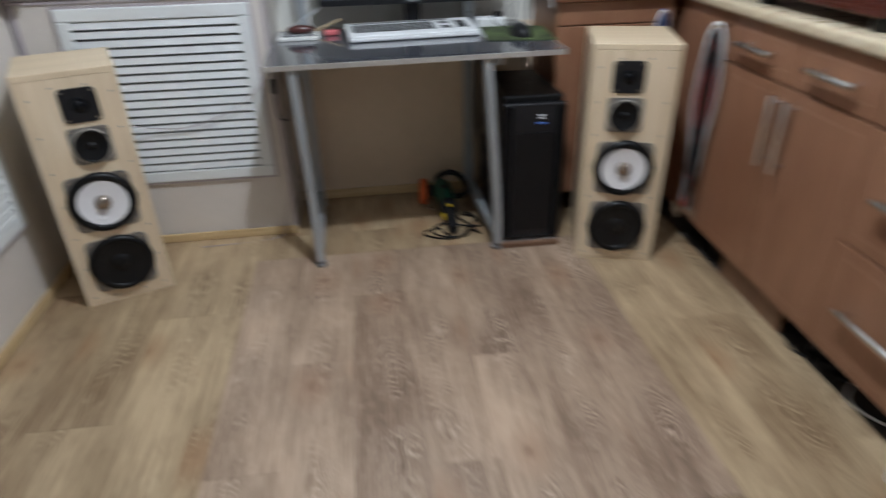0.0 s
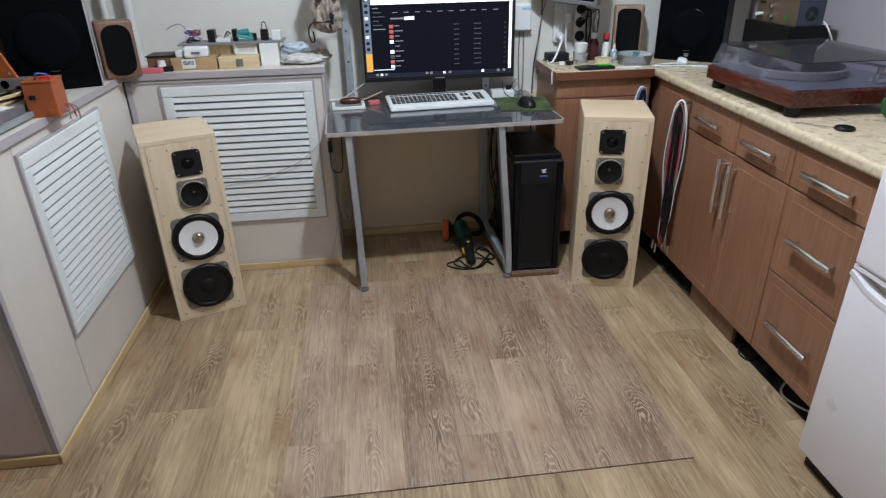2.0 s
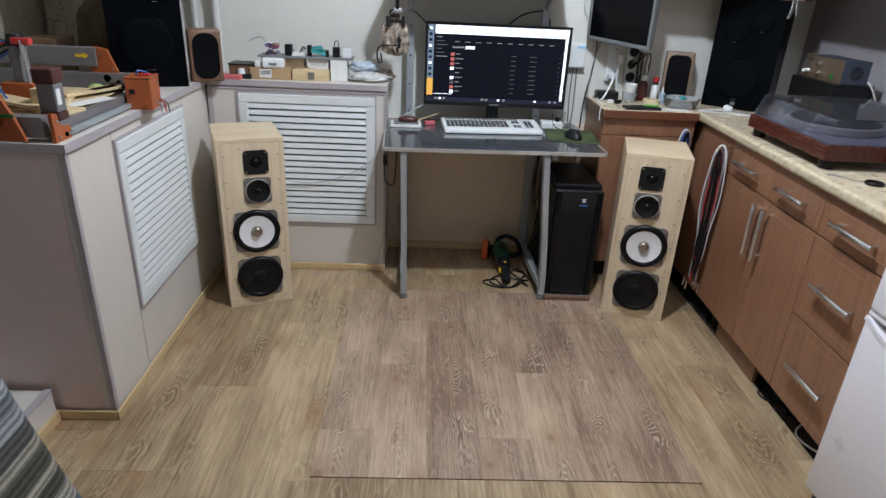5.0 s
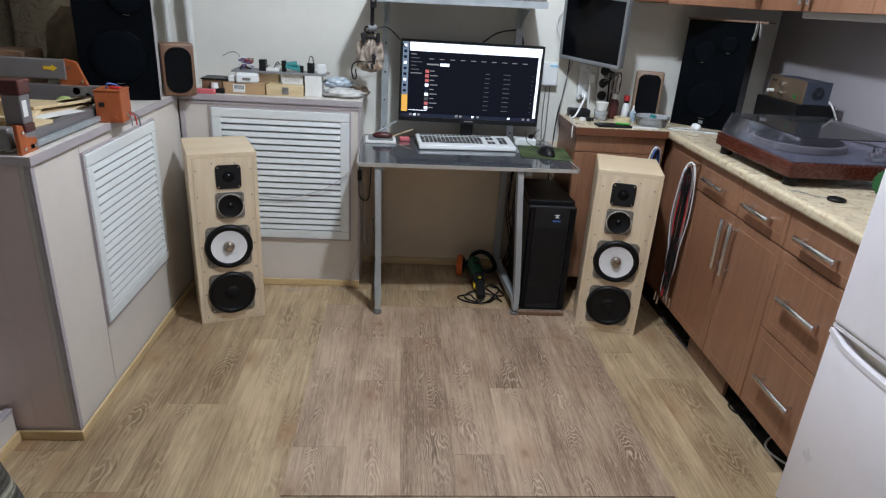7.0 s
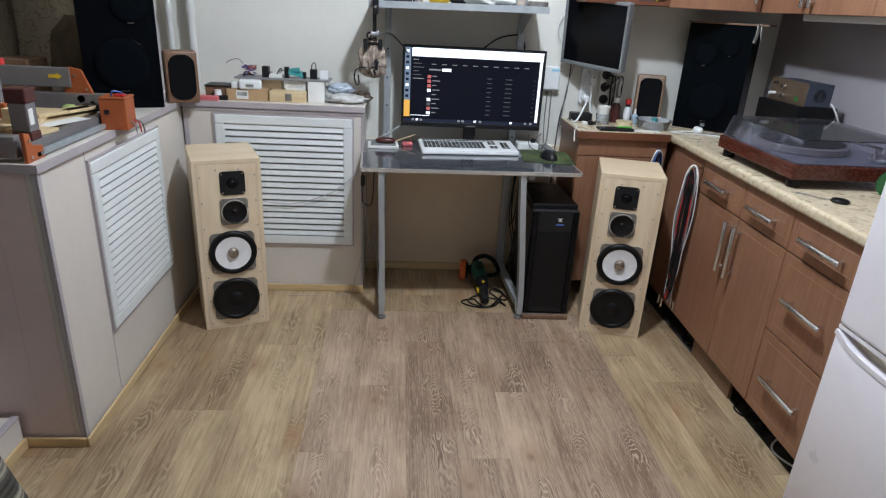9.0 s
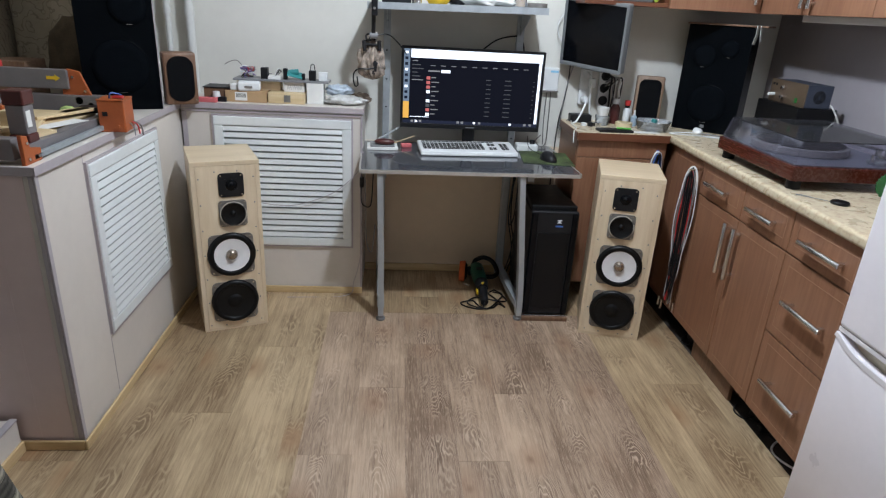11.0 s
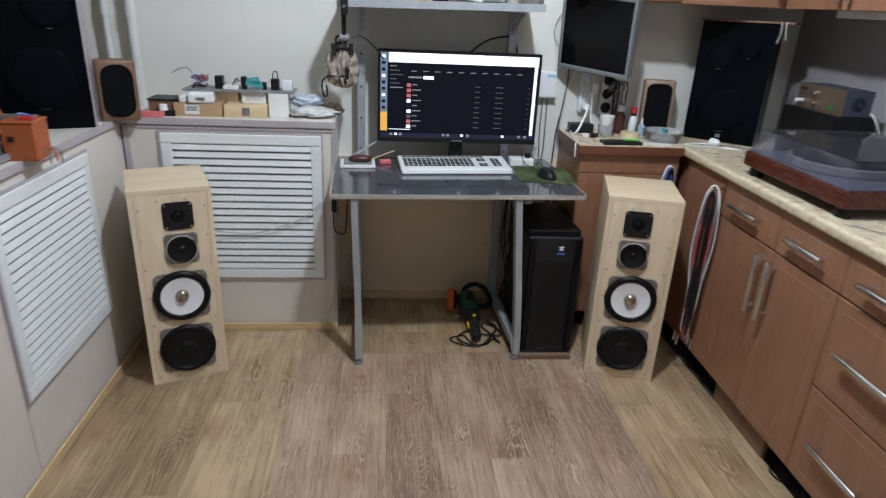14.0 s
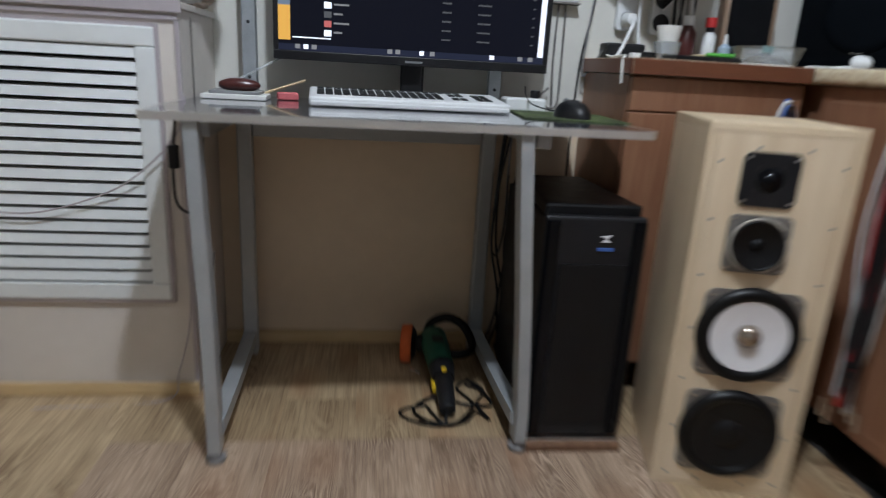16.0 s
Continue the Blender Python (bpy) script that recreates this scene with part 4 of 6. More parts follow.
for u in (0.06, 0.09, 0.12, 0.40, 0.43, 0.52, 0.56, 0.79, 0.90, 0.94):
    onscreen("tray_icon", u, u + 0.018, 0.955, 0.985, S_WHITE if u in (0.09, 0.52, 0.79) else S_TEXT, 2)

# second monitor on a wall arm
m2 = thing("wall_monitor", (1.008, 2.808, 1.160, 8, 4, -46), "square silver-framed monitor, switched off, on a wall arm", "monitor", "monitors")
part("casing", bx(-0.169, 0.169, 0.004, 0.04, 0.0, 0.314, 0.008), SILVER, m2)
bm = bmesh.new()
for a, b_, c, d in ((-0.169, 0.169, 0.300, 0.314), (-0.169, 0.169, 0.0, 0.018), (-0.169, -0.155, 0.018, 0.300), (0.155, 0.169, 0.018, 0.300)):
    bx(a, b_, -0.006, 0.0035, c, d, 0.003, 2, bm)
part("frame", bm, SILVER, m2)
part("screen", bx(-0.155, 0.155, -0.001, 0.0038, 0.018, 0.300), GLOSS, m2, "dark glassy screen")
part("stand_stub", bx(-0.06, 0.06, 0.02, 0.05, -0.012, 0.0, 0.003), SILVER, m2)
part("mount", rod((0, 0.04, 0.18), (0, 0.055, 0.18), 0.045, 0.03, 24), KEYW, m2)
part("arm", tube([(0, 0.055, 0.18), (0.0, 0.08, 0.185), (-0.02, 0.11, 0.19), (-0.03, 0.13, 0.19)], 0.013), KEYW, m2, smooth=40)
part("wall_plate", rod((-0.03, 0.12, 0.19), (-0.03, 0.15, 0.19), 0.022), KEYW, m2)

# ---- shelf over the desk on perforated posts ----
sh = thing("post_shelf", (0.0, 2.65, 0.738), "grey perforated steel shelf on two posts above the desk", "shelf")
for x in (0.005, 0.655):
    p = part("post", bx(x, x + 0.034, 0.245, 0.279, 0.0, 0.648, 0.002), PERF, sh, "perforated steel post")
    hole = finish("slot", rod((0, 0.2435, 0), (0, 0.246, 0), 0.0045, seg=10), DARKIN)
    for i in range(5):
        s = new("slot", hole)
        s.parent = p
        s.matrix_basis = pose(x + 0.017, 0, 0.05 + 0.136 * i)
    part("bracket", prism([(0.05, 0.0), (0.30, 0.0), (0.30, -0.10), (0.28, -0.10)], 0, 0.004, 0, Matrix(((0, 0, 1, x + 0.014), (1, 0, 0, -0.02), (0, 1, 0, 0.648), (0, 0, 0, 1)))), PERF, sh)
part("board", bx(-0.052, 0.755, 0.002, 0.325, 0.6485, 0.668, 0.002), PERF, sh, "speckled galvanised shelf board", m=pose(0, 0, 0.006, 0, -0.9, 0))
part("lip", bx(-0.052, 0.755, 0.0, 0.0018, 0.64, 0.669), PERF, sh, m=pose(0, 0, 0.006, 0, -0.9, 0))
SZT = 0.738 + 0.674
solid("black_box", bx(0, 0.13, 0, 0.10, 0, 0.06, 0.004), BLACK, (0.0, 2.68, SZT), "small black plastic box on the steel shelf", "box")
solid("tin_can", spun([(0, 0), (0.022, 0), (0.022, 0.06), (0.02, 0.062), (0, 0.062)], 20), CHROME, (0.155, 2.70, SZT + 0.002), "small shiny tin on the steel shelf", "can", smooth=40)
solid("yellow_packet", crumple((0.12, 0.09, 0.09), 3.1, 0.2), YELLOW, (0.245, 2.73, SZT + 0.002), "yellow plastic packet on the steel shelf", "packet", smooth=180)
solid("dark_pouch", crumple((0.11, 0.08, 0.06), 8.4, 0.2), BLACK, (0.35, 2.75, SZT + 0.004), "dark soft pouch on the steel shelf", "pouch", smooth=180)
solid("white_rag", crumple((0.25, 0.16, 0.07), 5.7, 0.35, 4), PAPER, (0.475, 2.74, SZT + 0.006), "crumpled white rag on the steel shelf", "cloth", smooth=180)
jr = thing("glass_jar", (0.625, 2.72, SZT + 0.0102), "small glass jar with brown contents on the shelf", "jar")
part("body", spun([(0, 0), (0.027, 0), (0.028, 0.004), (0.028, 0.06), (0.025, 0.066), (0, 0.066)], 24), TUBC, jr, smooth=40)
part("contents", spun([(0, 0.003), (0.022, 0.003), (0.022, 0.04), (0, 0.042)], 20), CARD, jr)
solid("dark_tray", bx(0, 0.12, 0, 0.12, 0, 0.02, 0.004), GREYP, (0.60, 2.80, SZT + 0.0112), "low dark tray on the steel shelf", "tray")
solid("tape_reel", spun([(0.015, 0), (0.045, 0), (0.045, 0.02), (0.015, 0.02), (0.015, 0)], 28), BASKET, (0.70, 2.70, SZT + 0.0117), "small grey reel on the steel shelf", "reel", smooth=40)

# boom arm with a bagged microphone
ma = thing("microphone_arm", (-0.022, 2.66, 1.386), "black boom arm clamped to the shelf with a bagged microphone", "microphone arm")
part("clamp", bx(-0.02, 0.006, -0.045, -0.0125, -0.03, 0.045, 0.003), BLACK, ma)
part("clamp_jaw", bx(-0.02, 0.006, -0.012, 0.04, 0.021, 0.032, 0.002), BLACK, ma)
part("clamp_screw", rod((-0.007, -0.046, 0.0), (-0.007, -0.05, 0.0), 0.006, seg=12), CHROME, ma)
part("upper_rod", rod((-0.012, -0.005, -0.02), (-0.014, 0.03, -0.11), 0.009), BLACK, ma, smooth=40)
part("joint", rod((-0.03, 0.03, -0.115), (0.006, 0.03, -0.115), 0.014), GREYP, ma, smooth=40)
part("lower_rod", rod((-0.012, 0.03, -0.115), (-0.03, 0.07, -0.15), 0.007), CHROME, ma, smooth=40)
bag = bmesh.new()
rings, prof = [], ((0.0, 0.034), (0.012, 0.024), (0.022, 0.026), (0.04, 0.046), (0.065, 0.054), (0.09, 0.050), (0.115, 0.055), (0.14, 0.047), (0.158, 0.030), (0.165, 0.004))
for j, (zd, rad) in enumerate(prof):
    ring = []
    for i in range(60):
        a = 2 * math.pi * i / 60
        pleat = 0.20 * math.sin(9 * a + 0.5 * j) + 0.13 * math.sin(14 * a - 0.9 * j) + 0.10 * math.sin(3 * a + 1.4 * j)
        r = rad * (1 + pleat)
        ring.append(bag.verts.new((-0.022 + r * math.cos(a) + 0.006 * math.sin(j), 0.08 + r * math.sin(a), -0.145 - zd + 0.006 * math.sin(5 * a + j))))
    rings.append(ring)
for p, q in zip(rings, rings[1:]):
    for i in range(60):
        bag.faces.new((p[i], q[i], q[(i + 1) % 60], p[(i + 1) % 60]))
bag.faces.new(rings[0])
bag.faces.new(rings[-1][::-1])
bmesh.ops.recalc_face_normals(bag, faces=bag.faces)
part("polythene_bag", bag, SACK, ma, "blotchy crumpled polythene bag", smooth=180)
part("shock_bar", rod((-0.065, 0.05, -0.155), (0.02, 0.05, -0.16), 0.007, seg=10), BLACK, ma)
part("shock_bar", rod((-0.058, 0.045, -0.14), (-0.052, 0.04, -0.185), 0.009, seg=10), BLACK, ma)
part("shock_bar", rod((0.012, 0.045, -0.14), (0.014, 0.04, -0.182), 0.009, seg=10), BLACK, ma)
part("ring_clip", spun([(0.010, -0.006), (0.018, -0.006), (0.018, 0.006), (0.010, 0.006), (0.010, -0.006)], 20, pose(-0.034, 0.05, -0.125, 90, 0, 10)), BLACK, ma, smooth=40)
# black lump added for the darkest fold of the bag
part("dark_fold", crumple((0.035, 0.03, 0.075), 5.5, 0.3, 3, False), BLACK, ma, smooth=180, m=pose(-0.02, 0.048, -0.29, 0, 18, 0))
part("bag_neck", tube([(-0.022, 0.08, -0.16), (-0.024, 0.078, -0.145), (-0.02, 0.08, -0.13)], 0.018), BLACK, ma)
part("cable", tube([(-0.01, 0.028, -0.258), (-0.04, 0.012, -0.262), (-0.075, 0.015, -0.262), (-0.098, 0.02, -0.278), (-0.104, 0.03, -0.31), (-0.096, 0.035, -0.342), (-0.084, 0.04, -0.336), (-0.088, 0.045, -0.30)], 0.0035), BLACK, ma)
part("lead", tube([(-0.01, 0.05, -0.12), (0.05, 0.07, -0.11), (0.10, 0.12, -0.15), (0.14, 0.16, -0.20)], 0.003), BLACK, ma)
pl = thing("power_cable", (0.62, 2.93, 1.13), "black cable looped behind the monitor", "cable")
part("wire", tube([(-0.14, -0.03, 0.08), (-0.06, -0.04, 0.14), (0.03, -0.03, 0.16), (0.055, -0.03, 0.15), (0.075, -0.03, 0.10), (0.07, -0.02, 0.0)], 0.004), BLACK, pl)

# ---- on the desk ----
DZ = 0.7385
kb = thing("keyboard", (0.436, 2.664, DZ, 4.5, 0, 4.5), "white full-size keyboard with black keys on the desk", "keyboard")
part("body", bx(-0.24, 0.24, 0.0, 0.19, 0.0, 0.022, 0.006, 3), KEYW, kb)
part("palm_edge", bx(-0.236, 0.236, -0.006, -0.0005, 0.002, 0.014, 0.003), KEYW, kb)
part("prop", bx(-0.2, 0.2, 0.172, 0.186, -0.0148, -0.0005), KEYW, kb)
key = finish("key", prism(round_rect(0.0176, 0.0150, 0.003, 2), 0.0, 0.0016, 0.0005), BLACK)
wide = finish("key", prism(round_rect(0.100, 0.0150, 0.003, 2), 0.0, 0.0016, 0.0005), BLACK)
for r in range(6):
    for c in range(21):
        if c in (15, 18) and r < 5 or (c in (15, 16, 17, 18) and r == 2):
            if c in (15, 18) or r == 2:
                continue
        if r == 5 and c > 17:
            continue
        if r == 0 and 4 <= c <= 8:
            if c == 6:
                k = new("key", wide)
                k.parent = kb
                k.matrix_basis = pose(-0.213 + 0.0205 * c, 0.052, 0.022)
            continue
        k = new("key", key)
        k.parent = kb
        k.matrix_basis = pose(-0.213 + 0.0205 * c, 0.052 + 0.0212 * r + (0.010 if r == 5 else 0), 0.022)
hub = thing("usb_hub", (0.735, 2.86, DZ), "white desktop hub with a black knob", "hub")
part("body", bx(-0.045, 0.065, -0.04, 0.03, 0, 0.035, 0.006), KEYW, hub)
part("knob", rod((0.04, -0.01, 0.035), (0.04, -0.01, 0.055), 0.013, bevel=0.003), BLACK, hub, smooth=40)
pad = solid("mouse_pad", prism([(0.682, 2.572), (0.922, 2.535), (0.938, 2.80), (0.706, 2.84)], 0, 0.003), mat("green_mouse_mat", (0.055, 0.078, 0.026), 0.75, vary=0.95, scale=11, bump=0.1, bump_scale=400), (0, 0, DZ), "worn green mouse mat on the desk", "mouse mat")
ms = thing("computer_mouse", (0.815, 2.640, DZ + 0.003, 0, 0, 12), "black computer mouse on the green mat", "mouse")
b = bmesh.new()
bmesh.ops.create_uvsphere(b, u_segments=24, v_segments=14, radius=1.0)
for v in b.verts:
    v.co = Vector((v.co.x * 0.036, v.co.y * 0.064, max(v.co.z, 0) * 0.042))
part("shell", b, BLACK, ms, smooth=60)
part("wheel", rod((-0.004, 0.034, 0.035), (0.004, 0.034, 0.035), 0.008), GREYP, ms)
part("lead", tube([(0, 0.05, 0.01), (-0.01, 0.10, 0.01), (-0.03, 0.16, 0.02), (-0.02, 0.22, 0.04), (0.0, 0.27, 0.06)], 0.0018), BLACK, ms)
nb = thing("notebook_stack", (0.01, 2.79, DZ, 0, 0, 3), "white notebook and papers stacked on the desk", "notebook")
part("lower_book", bx(-0.075, 0.075, -0.06, 0.06, 0, 0.012, 0.002), PAPER, nb)
part("upper_book", bx(-0.06, 0.06, -0.045, 0.05, 0.0122, 0.02, 0.002), GREYP, nb)
gl = solid("glasses_case", crumple((0.10, 0.045, 0.03), 6.6, 0.06, 3), MAROON, (0.02, 2.77, DZ + 0.02), "dark brown glasses case on the notebook", "case", smooth=180)
solid("rubber_eraser", bx(-0.026, 0.026, -0.014, 0.014, 0, 0.019, 0.004), PINK, (0.128, 2.82, DZ, 0, 0, 15), "pink rubber eraser block on the desk", "eraser")
solid("clear_ruler", bx(-0.10, 0.10, -0.009, 0.009, 0, 0.003), TUBC, (0.05, 2.84, DZ + 0.068, 0, -28, 20), "clear plastic strip leaning on the notebook", "ruler")
solid("wooden_stick", rod((-0.06, 0, 0), (0.07, 0.0, 0.045), 0.003, seg=8), LWOOD, (0.10, 2.85, DZ + 0.004, 0, 0, 10), "thin wooden stick on the desk", "stick")
dw = thing("desk_cable", (-0.075, 2.45, 0.0), "black cable hanging behind the desk corner", "cable")
part("wire", tube([(0.0, 0.12, 0.71), (-0.005, 0.10, 0.60), (0.0, 0.10, 0.52), (0.035, 0.12, 0.50), (0.045, 0.14, 0.56), (0.05, 0.14, 0.70)], 0.003), BLACK, dw)
part("switch", bx(-0.012, 0.008, 0.09, 0.11, 0.60, 0.65, 0.004), BLACK, dw)
part("lower_wire", tube([(0.01, 0.13, 0.70), (0.015, 0.14, 0.50), (0.02, 0.13, 0.32), (0.045, 0.14, 0.26), (0.06, 0.15, 0.40)], 0.0022), GREYP, dw)
sw = thing("speaker_wire", (0, 2.632, 0), "thin grey wire strung across the grille", "wire")
part("wire", tube([(-0.075, 0.02, 0.745), (-0.095, 0.0, 0.66), (-0.198, 0.0, 0.557), (-0.30, 0.004, 0.505), (-0.413, 0.002, 0.473), (-0.515, 0.0, 0.475), (-0.60, -0.03, 0.50)], 0.0022), TRIM, sw)
part("tail", tube([(-0.078, 0.018, 0.75), (-0.09, 0.004, 0.55), (-0.085, 0.0, 0.25), (-0.12, -0.01, 0.08), (-0.16, -0.02, 0.004), (-0.45, -0.05, 0.003)], 0.0018), TRIM, sw)

dc = thing("cable_bundle", (0.725, 2.885, 0.0), "dark cables hanging behind the desk leg", "cable")
for i in range(6):
    rs = random.Random(90 + i)
    x = -0.012 + 0.009 * i
    k, q = rs.uniform(-0.02, 0.02), rs.uniform(-0.025, 0.025)
    part("cable", tube([(x, 0.01, 0.715), (x + k, 0.0, 0.55), (x + q, -0.012, 0.36), (x - k, -0.006 - 0.004 * i, 0.18), (x + q, 0.0, 0.02)], 0.0035), (BLACK, RUBBER, GREYP, BLACK, RUBBER, BLACK)[i], dc)
part("loop", tube([(0.0, -0.02, 0.70), (-0.03, -0.03, 0.50), (-0.035, -0.03, 0.36), (-0.02, -0.03, 0.33), (-0.005, -0.03, 0.40), (0.0, -0.02, 0.56)], 0.003), BLACK, dc)
wh = thing("wall_cable", (0.90, 2.955, 1.33), "white cable looped beside the wall monitor", "cable")
part("wire", tube([(0.03, 0.0, 0.10), (-0.02, -0.005, 0.06), (-0.035, -0.005, 0.0), (-0.01, -0.005, -0.05), (0.03, -0.005, -0.06), (0.05, 0.0, 0.0)], 0.0025), KEYW, wh)

# ---- polisher under the desk ----
po = thing("angle_polisher", (0.533, 2.80, 0), "green and black angle polisher with an orange pad", "polisher")
po.scale = (0.88, 0.88, 0.88)
part("pad", rod((-0.105, 0.045, 0.066), (-0.068, 0.04, 0.066), 0.063, 0.066, 32, bevel=0.008), mat("orange_foam", (0.62, 0.12, 0.03), 0.85, vary=0.15, scale=60, bump=0.4, bump_scale=300), po, "orange foam pad", smooth=40)
part("backing_plate", rod((-0.068, 0.04, 0.066), (-0.055, 0.038, 0.066), 0.06, 0.04, 24), MATTE, po)
part("gear_head", rod((-0.055, 0.03, 0.07), (0.03, 0.02, 0.09), 0.028, 0.038, 20, bevel=0.006), MATTE, po, smooth=40)
part("motor_housing", rod((0.0, 0.05, 0.085), (0.012, -0.13, 0.066), 0.046, 0.04, 24, bevel=0.008), GREEN, po, "green motor housing", smooth=40)
part("vent_band", rod((0.012, -0.13, 0.066), (0.014, -0.19, 0.055), 0.041, 0.033, 24), BLACK, po, smooth=40)
part("grip", rod((0.014, -0.19, 0.055), (0.012, -0.325, 0.03), 0.029, 0.023, 20, bevel=0.006), BLACK, po, smooth=40)
part("trigger", bx(-0.024, -0.010, -0.225, -0.175, 0.03, 0.052, 0.005), YELLOW, po, "yellow trigger")
part("lock_button", rod((0.012, -0.19, 0.086), (0.012, -0.19, 0.094), 0.008), YELLOW, po)
part("loop_handle", tube([(-0.02, 0.045, 0.11), (0.0, 0.07, 0.132), (0.05, 0.08, 0.145), (0.10, 0.05, 0.13), (0.125, -0.01, 0.09), (0.10, -0.05, 0.075), (0.05, -0.06, 0.075)], 0.014, 10), RUBBER, po, smooth=60)
part("label_plate", bx(-0.012, 0.022, -0.07, -0.03, 0.1245, 0.1265), BLACK, po)
part("spanner", rod((-0.075, -0.02, 0.005), (-0.045, -0.05, 0.005), 0.005, seg=8), CHROME, po)
part("mains_lead", tube([(0.10, -0.10, 0.006), (0.14, -0.16, 0.006), (0.11, -0.24, 0.012), (0.03, -0.36, 0.013), (-0.05, -0.34, 0.013), (-0.08, -0.27, 0.006), (-0.02, -0.22, 0.013), (0.08, -0.26, 0.013), (0.15, -0.25, 0.006), (0.13, -0.17, 0.012), (0.09, -0.13, 0.006)], 0.0045, 8), RUBBER, po, smooth=60)
part("mains_lead", tube([(0.012, -0.325, 0.03), (-0.01, -0.36, 0.008), (-0.09, -0.33, 0.005), (-0.12, -0.28, 0.005), (-0.05, -0.25, 0.005), (-0.03, -0.29, 0.006), (0.0, -0.35, 0.008), (0.06, -0.34, 0.006), (0.10, -0.29, 0.006), (0.13, -0.33, 0.006), (0.09, -0.22, 0.006), (0.06, -0.15, 0.006), (0.10, -0.10, 0.006)], 0.0045, 8), RUBBER, po, smooth=60)

# ---- small and large shelf loudspeakers ----
def small_speaker(where, w, h, d, body, corner):
    t = thing("bookshelf_speaker", where, "small wood-veneer bookshelf speaker with black grille", "loudspeaker", "bookshelf speakers")
    part("body", bx(-w / 2, w / 2, 0.0, d, 0.0, h, 0.010, 3), body, t, smooth=40)
    part("grille", prism(round_rect(w * 0.80, h * 0.86, corner, 6), 0.0, 0.007, 0.002, pose(0, 0.0, h * 0.5, 90)), CLOTH, t, "black cloth grille")
    part("power_lamp", rod((w * 0.42, 0.0, 0.02), (w * 0.42, -0.003, 0.02), 0.003, seg=10), CHROME, t)
    return t


small_speaker((-0.862, 2.57, TOP, 0, 0, 27), 0.135, 0.222, 0.075, WALNUT, 0.045)
small_speaker((1.345, 2.845, 0.887, -4, 0, -18), 0.135, 0.25, 0.10, wood("pale_walnut", (0.17, 0.105, 0.07), (0.29, 0.195, 0.13), "z", 1.4, 0.45, 0.5), 0.03)


def tower(where, w, h, d, chassis, note):
    t = thing("black_loudspeaker", where, note, "loudspeaker", "black lacquer loudspeakers")
    part("body", bx(-w / 2, w / 2, 0.0, d, 0.0, h, 0.004), SHADE, t)
    for x, z, r in chassis:
        c = part("driver", spun([(r, 0.0), (r * 0.985, 0.004), (r * 0.7, 0.006), (r * 0.3, 0.007), (0, 0.0072)], 40), MESH, t, "dark driver under a fine mesh", smooth=180, m=pose(x, -0.0004, z, 90))
        part("rim", spun([(r * 1.0, 0.0), (r * 1.02, 0.002), (r * 1.05, 0.0)], 40), SHADE, c, smooth=180)
        # chrome arc added in place of the crescent glint on each driver
        part("badge_or_glint", tube([(-r * 0.16, -r * 0.93, 0.0055), (0, -r * 0.96, 0.0055), (r * 0.16, -r * 0.93, 0.0055)], 0.0014, 6, 4), CHROME, c, "tiny chrome arc for the glint on the driver")
    return t


bl = tower((-1.034, 2.387, TOP, 0, 0, 20), 0.28, 0.78, 0.26, ((0.0, 0.17, 0.105), (0.05, 0.40, 0.07), (-0.07, 0.53, 0.045)), "tall black lacquer loudspeaker standing on the cover")
part("side_edge", bx(0.1402, 0.144, 0.0, 0.26, 0.0, 0.78), TRIM, bl, "pale side edge")
br = tower((1.607, 2.761, 0.887, 0, 0, -40.4), 0.30, 0.505, 0.15, ((0.0, 0.135, 0.092), (-0.052, 0.36, 0.052), (0.06, 0.40, 0.04)), "black lacquer loudspeaker in the worktop corner")
part("maker_mark", bx(-0.01, 0.01, -0.001, 0.0, 0.02, 0.035), SILVER, br)
cb = thing("cover_board", (1.616, 2.753, 0.887 + 0.505, 0, 0, -40.4), "thin brown board with paper lying on the loudspeaker", "board")
part("board", bx(-0.168, 0.195, -0.008, 0.155, 0.0, 0.008, 0.001), WALNUT, cb)
part("paper_strip", tube([(0.165, -0.0095, 0.006), (0.168, -0.013, -0.02), (0.172, -0.016, -0.045), (0.176, -0.016, -0.06)], 0, n=3, flat=(0.020, 0.0008)), PAPER, cb)
part("paper_strip", tube([(0.15, -0.0095, 0.008), (0.152, -0.012, -0.02), (0.15, -0.014, -0.05), (0.145, -0.016, -0.075)], 0, n=3, flat=(0.026, 0.0008)), PAPER, cb)

# ---- record player ----
tt = thing("record_player", (1.418, 1.682, 0.8745), "mahogany record player under a smoked dust cover", "record player")
part("plinth", bx(0.0, 0.46, 0.0, 0.53, 0.045, 0.095, 0.004), MAHOG, tt, "glossy mahogany plinth")
part("deck", bx(0.012, 0.448, 0.012, 0.518, 0.0952, 0.099), mat("slate_deck", (0.10, 0.10, 0.125), 0.3, vary=0.1, scale=10), tt)
part("platter", spun([(0, 0.0992), (0.162, 0.0992), (0.166, 0.102), (0.166, 0.124), (0.161, 0.127), (0, 0.127)], 64, Matrix.Translation((0.19, 0.285, 0))), ALU, tt, smooth=40)
part("mat", spun([(0, 0.1272), (0.152, 0.1272), (0.152, 0.130), (0, 0.130)], 64, Matrix.Translation((0.19, 0.285, 0))), RUBBER, tt)
part("tonearm", tube([(0.355, 0.075, 0.146), (0.345, 0.16, 0.146), (0.30, 0.26, 0.144), (0.27, 0.33, 0.142)], 0.005, 8), CHROME, tt, smooth=60)
part("pivot_base", rod((0.35, 0.075, 0.0992), (0.35, 0.075, 0.112), 0.034, bevel=0.003), SILVER, tt, smooth=40)
part("arm_pivot", rod((0.355, 0.075, 0.1122), (0.355, 0.075, 0.150), 0.019, bevel=0.003), CHROME, tt, smooth=40)
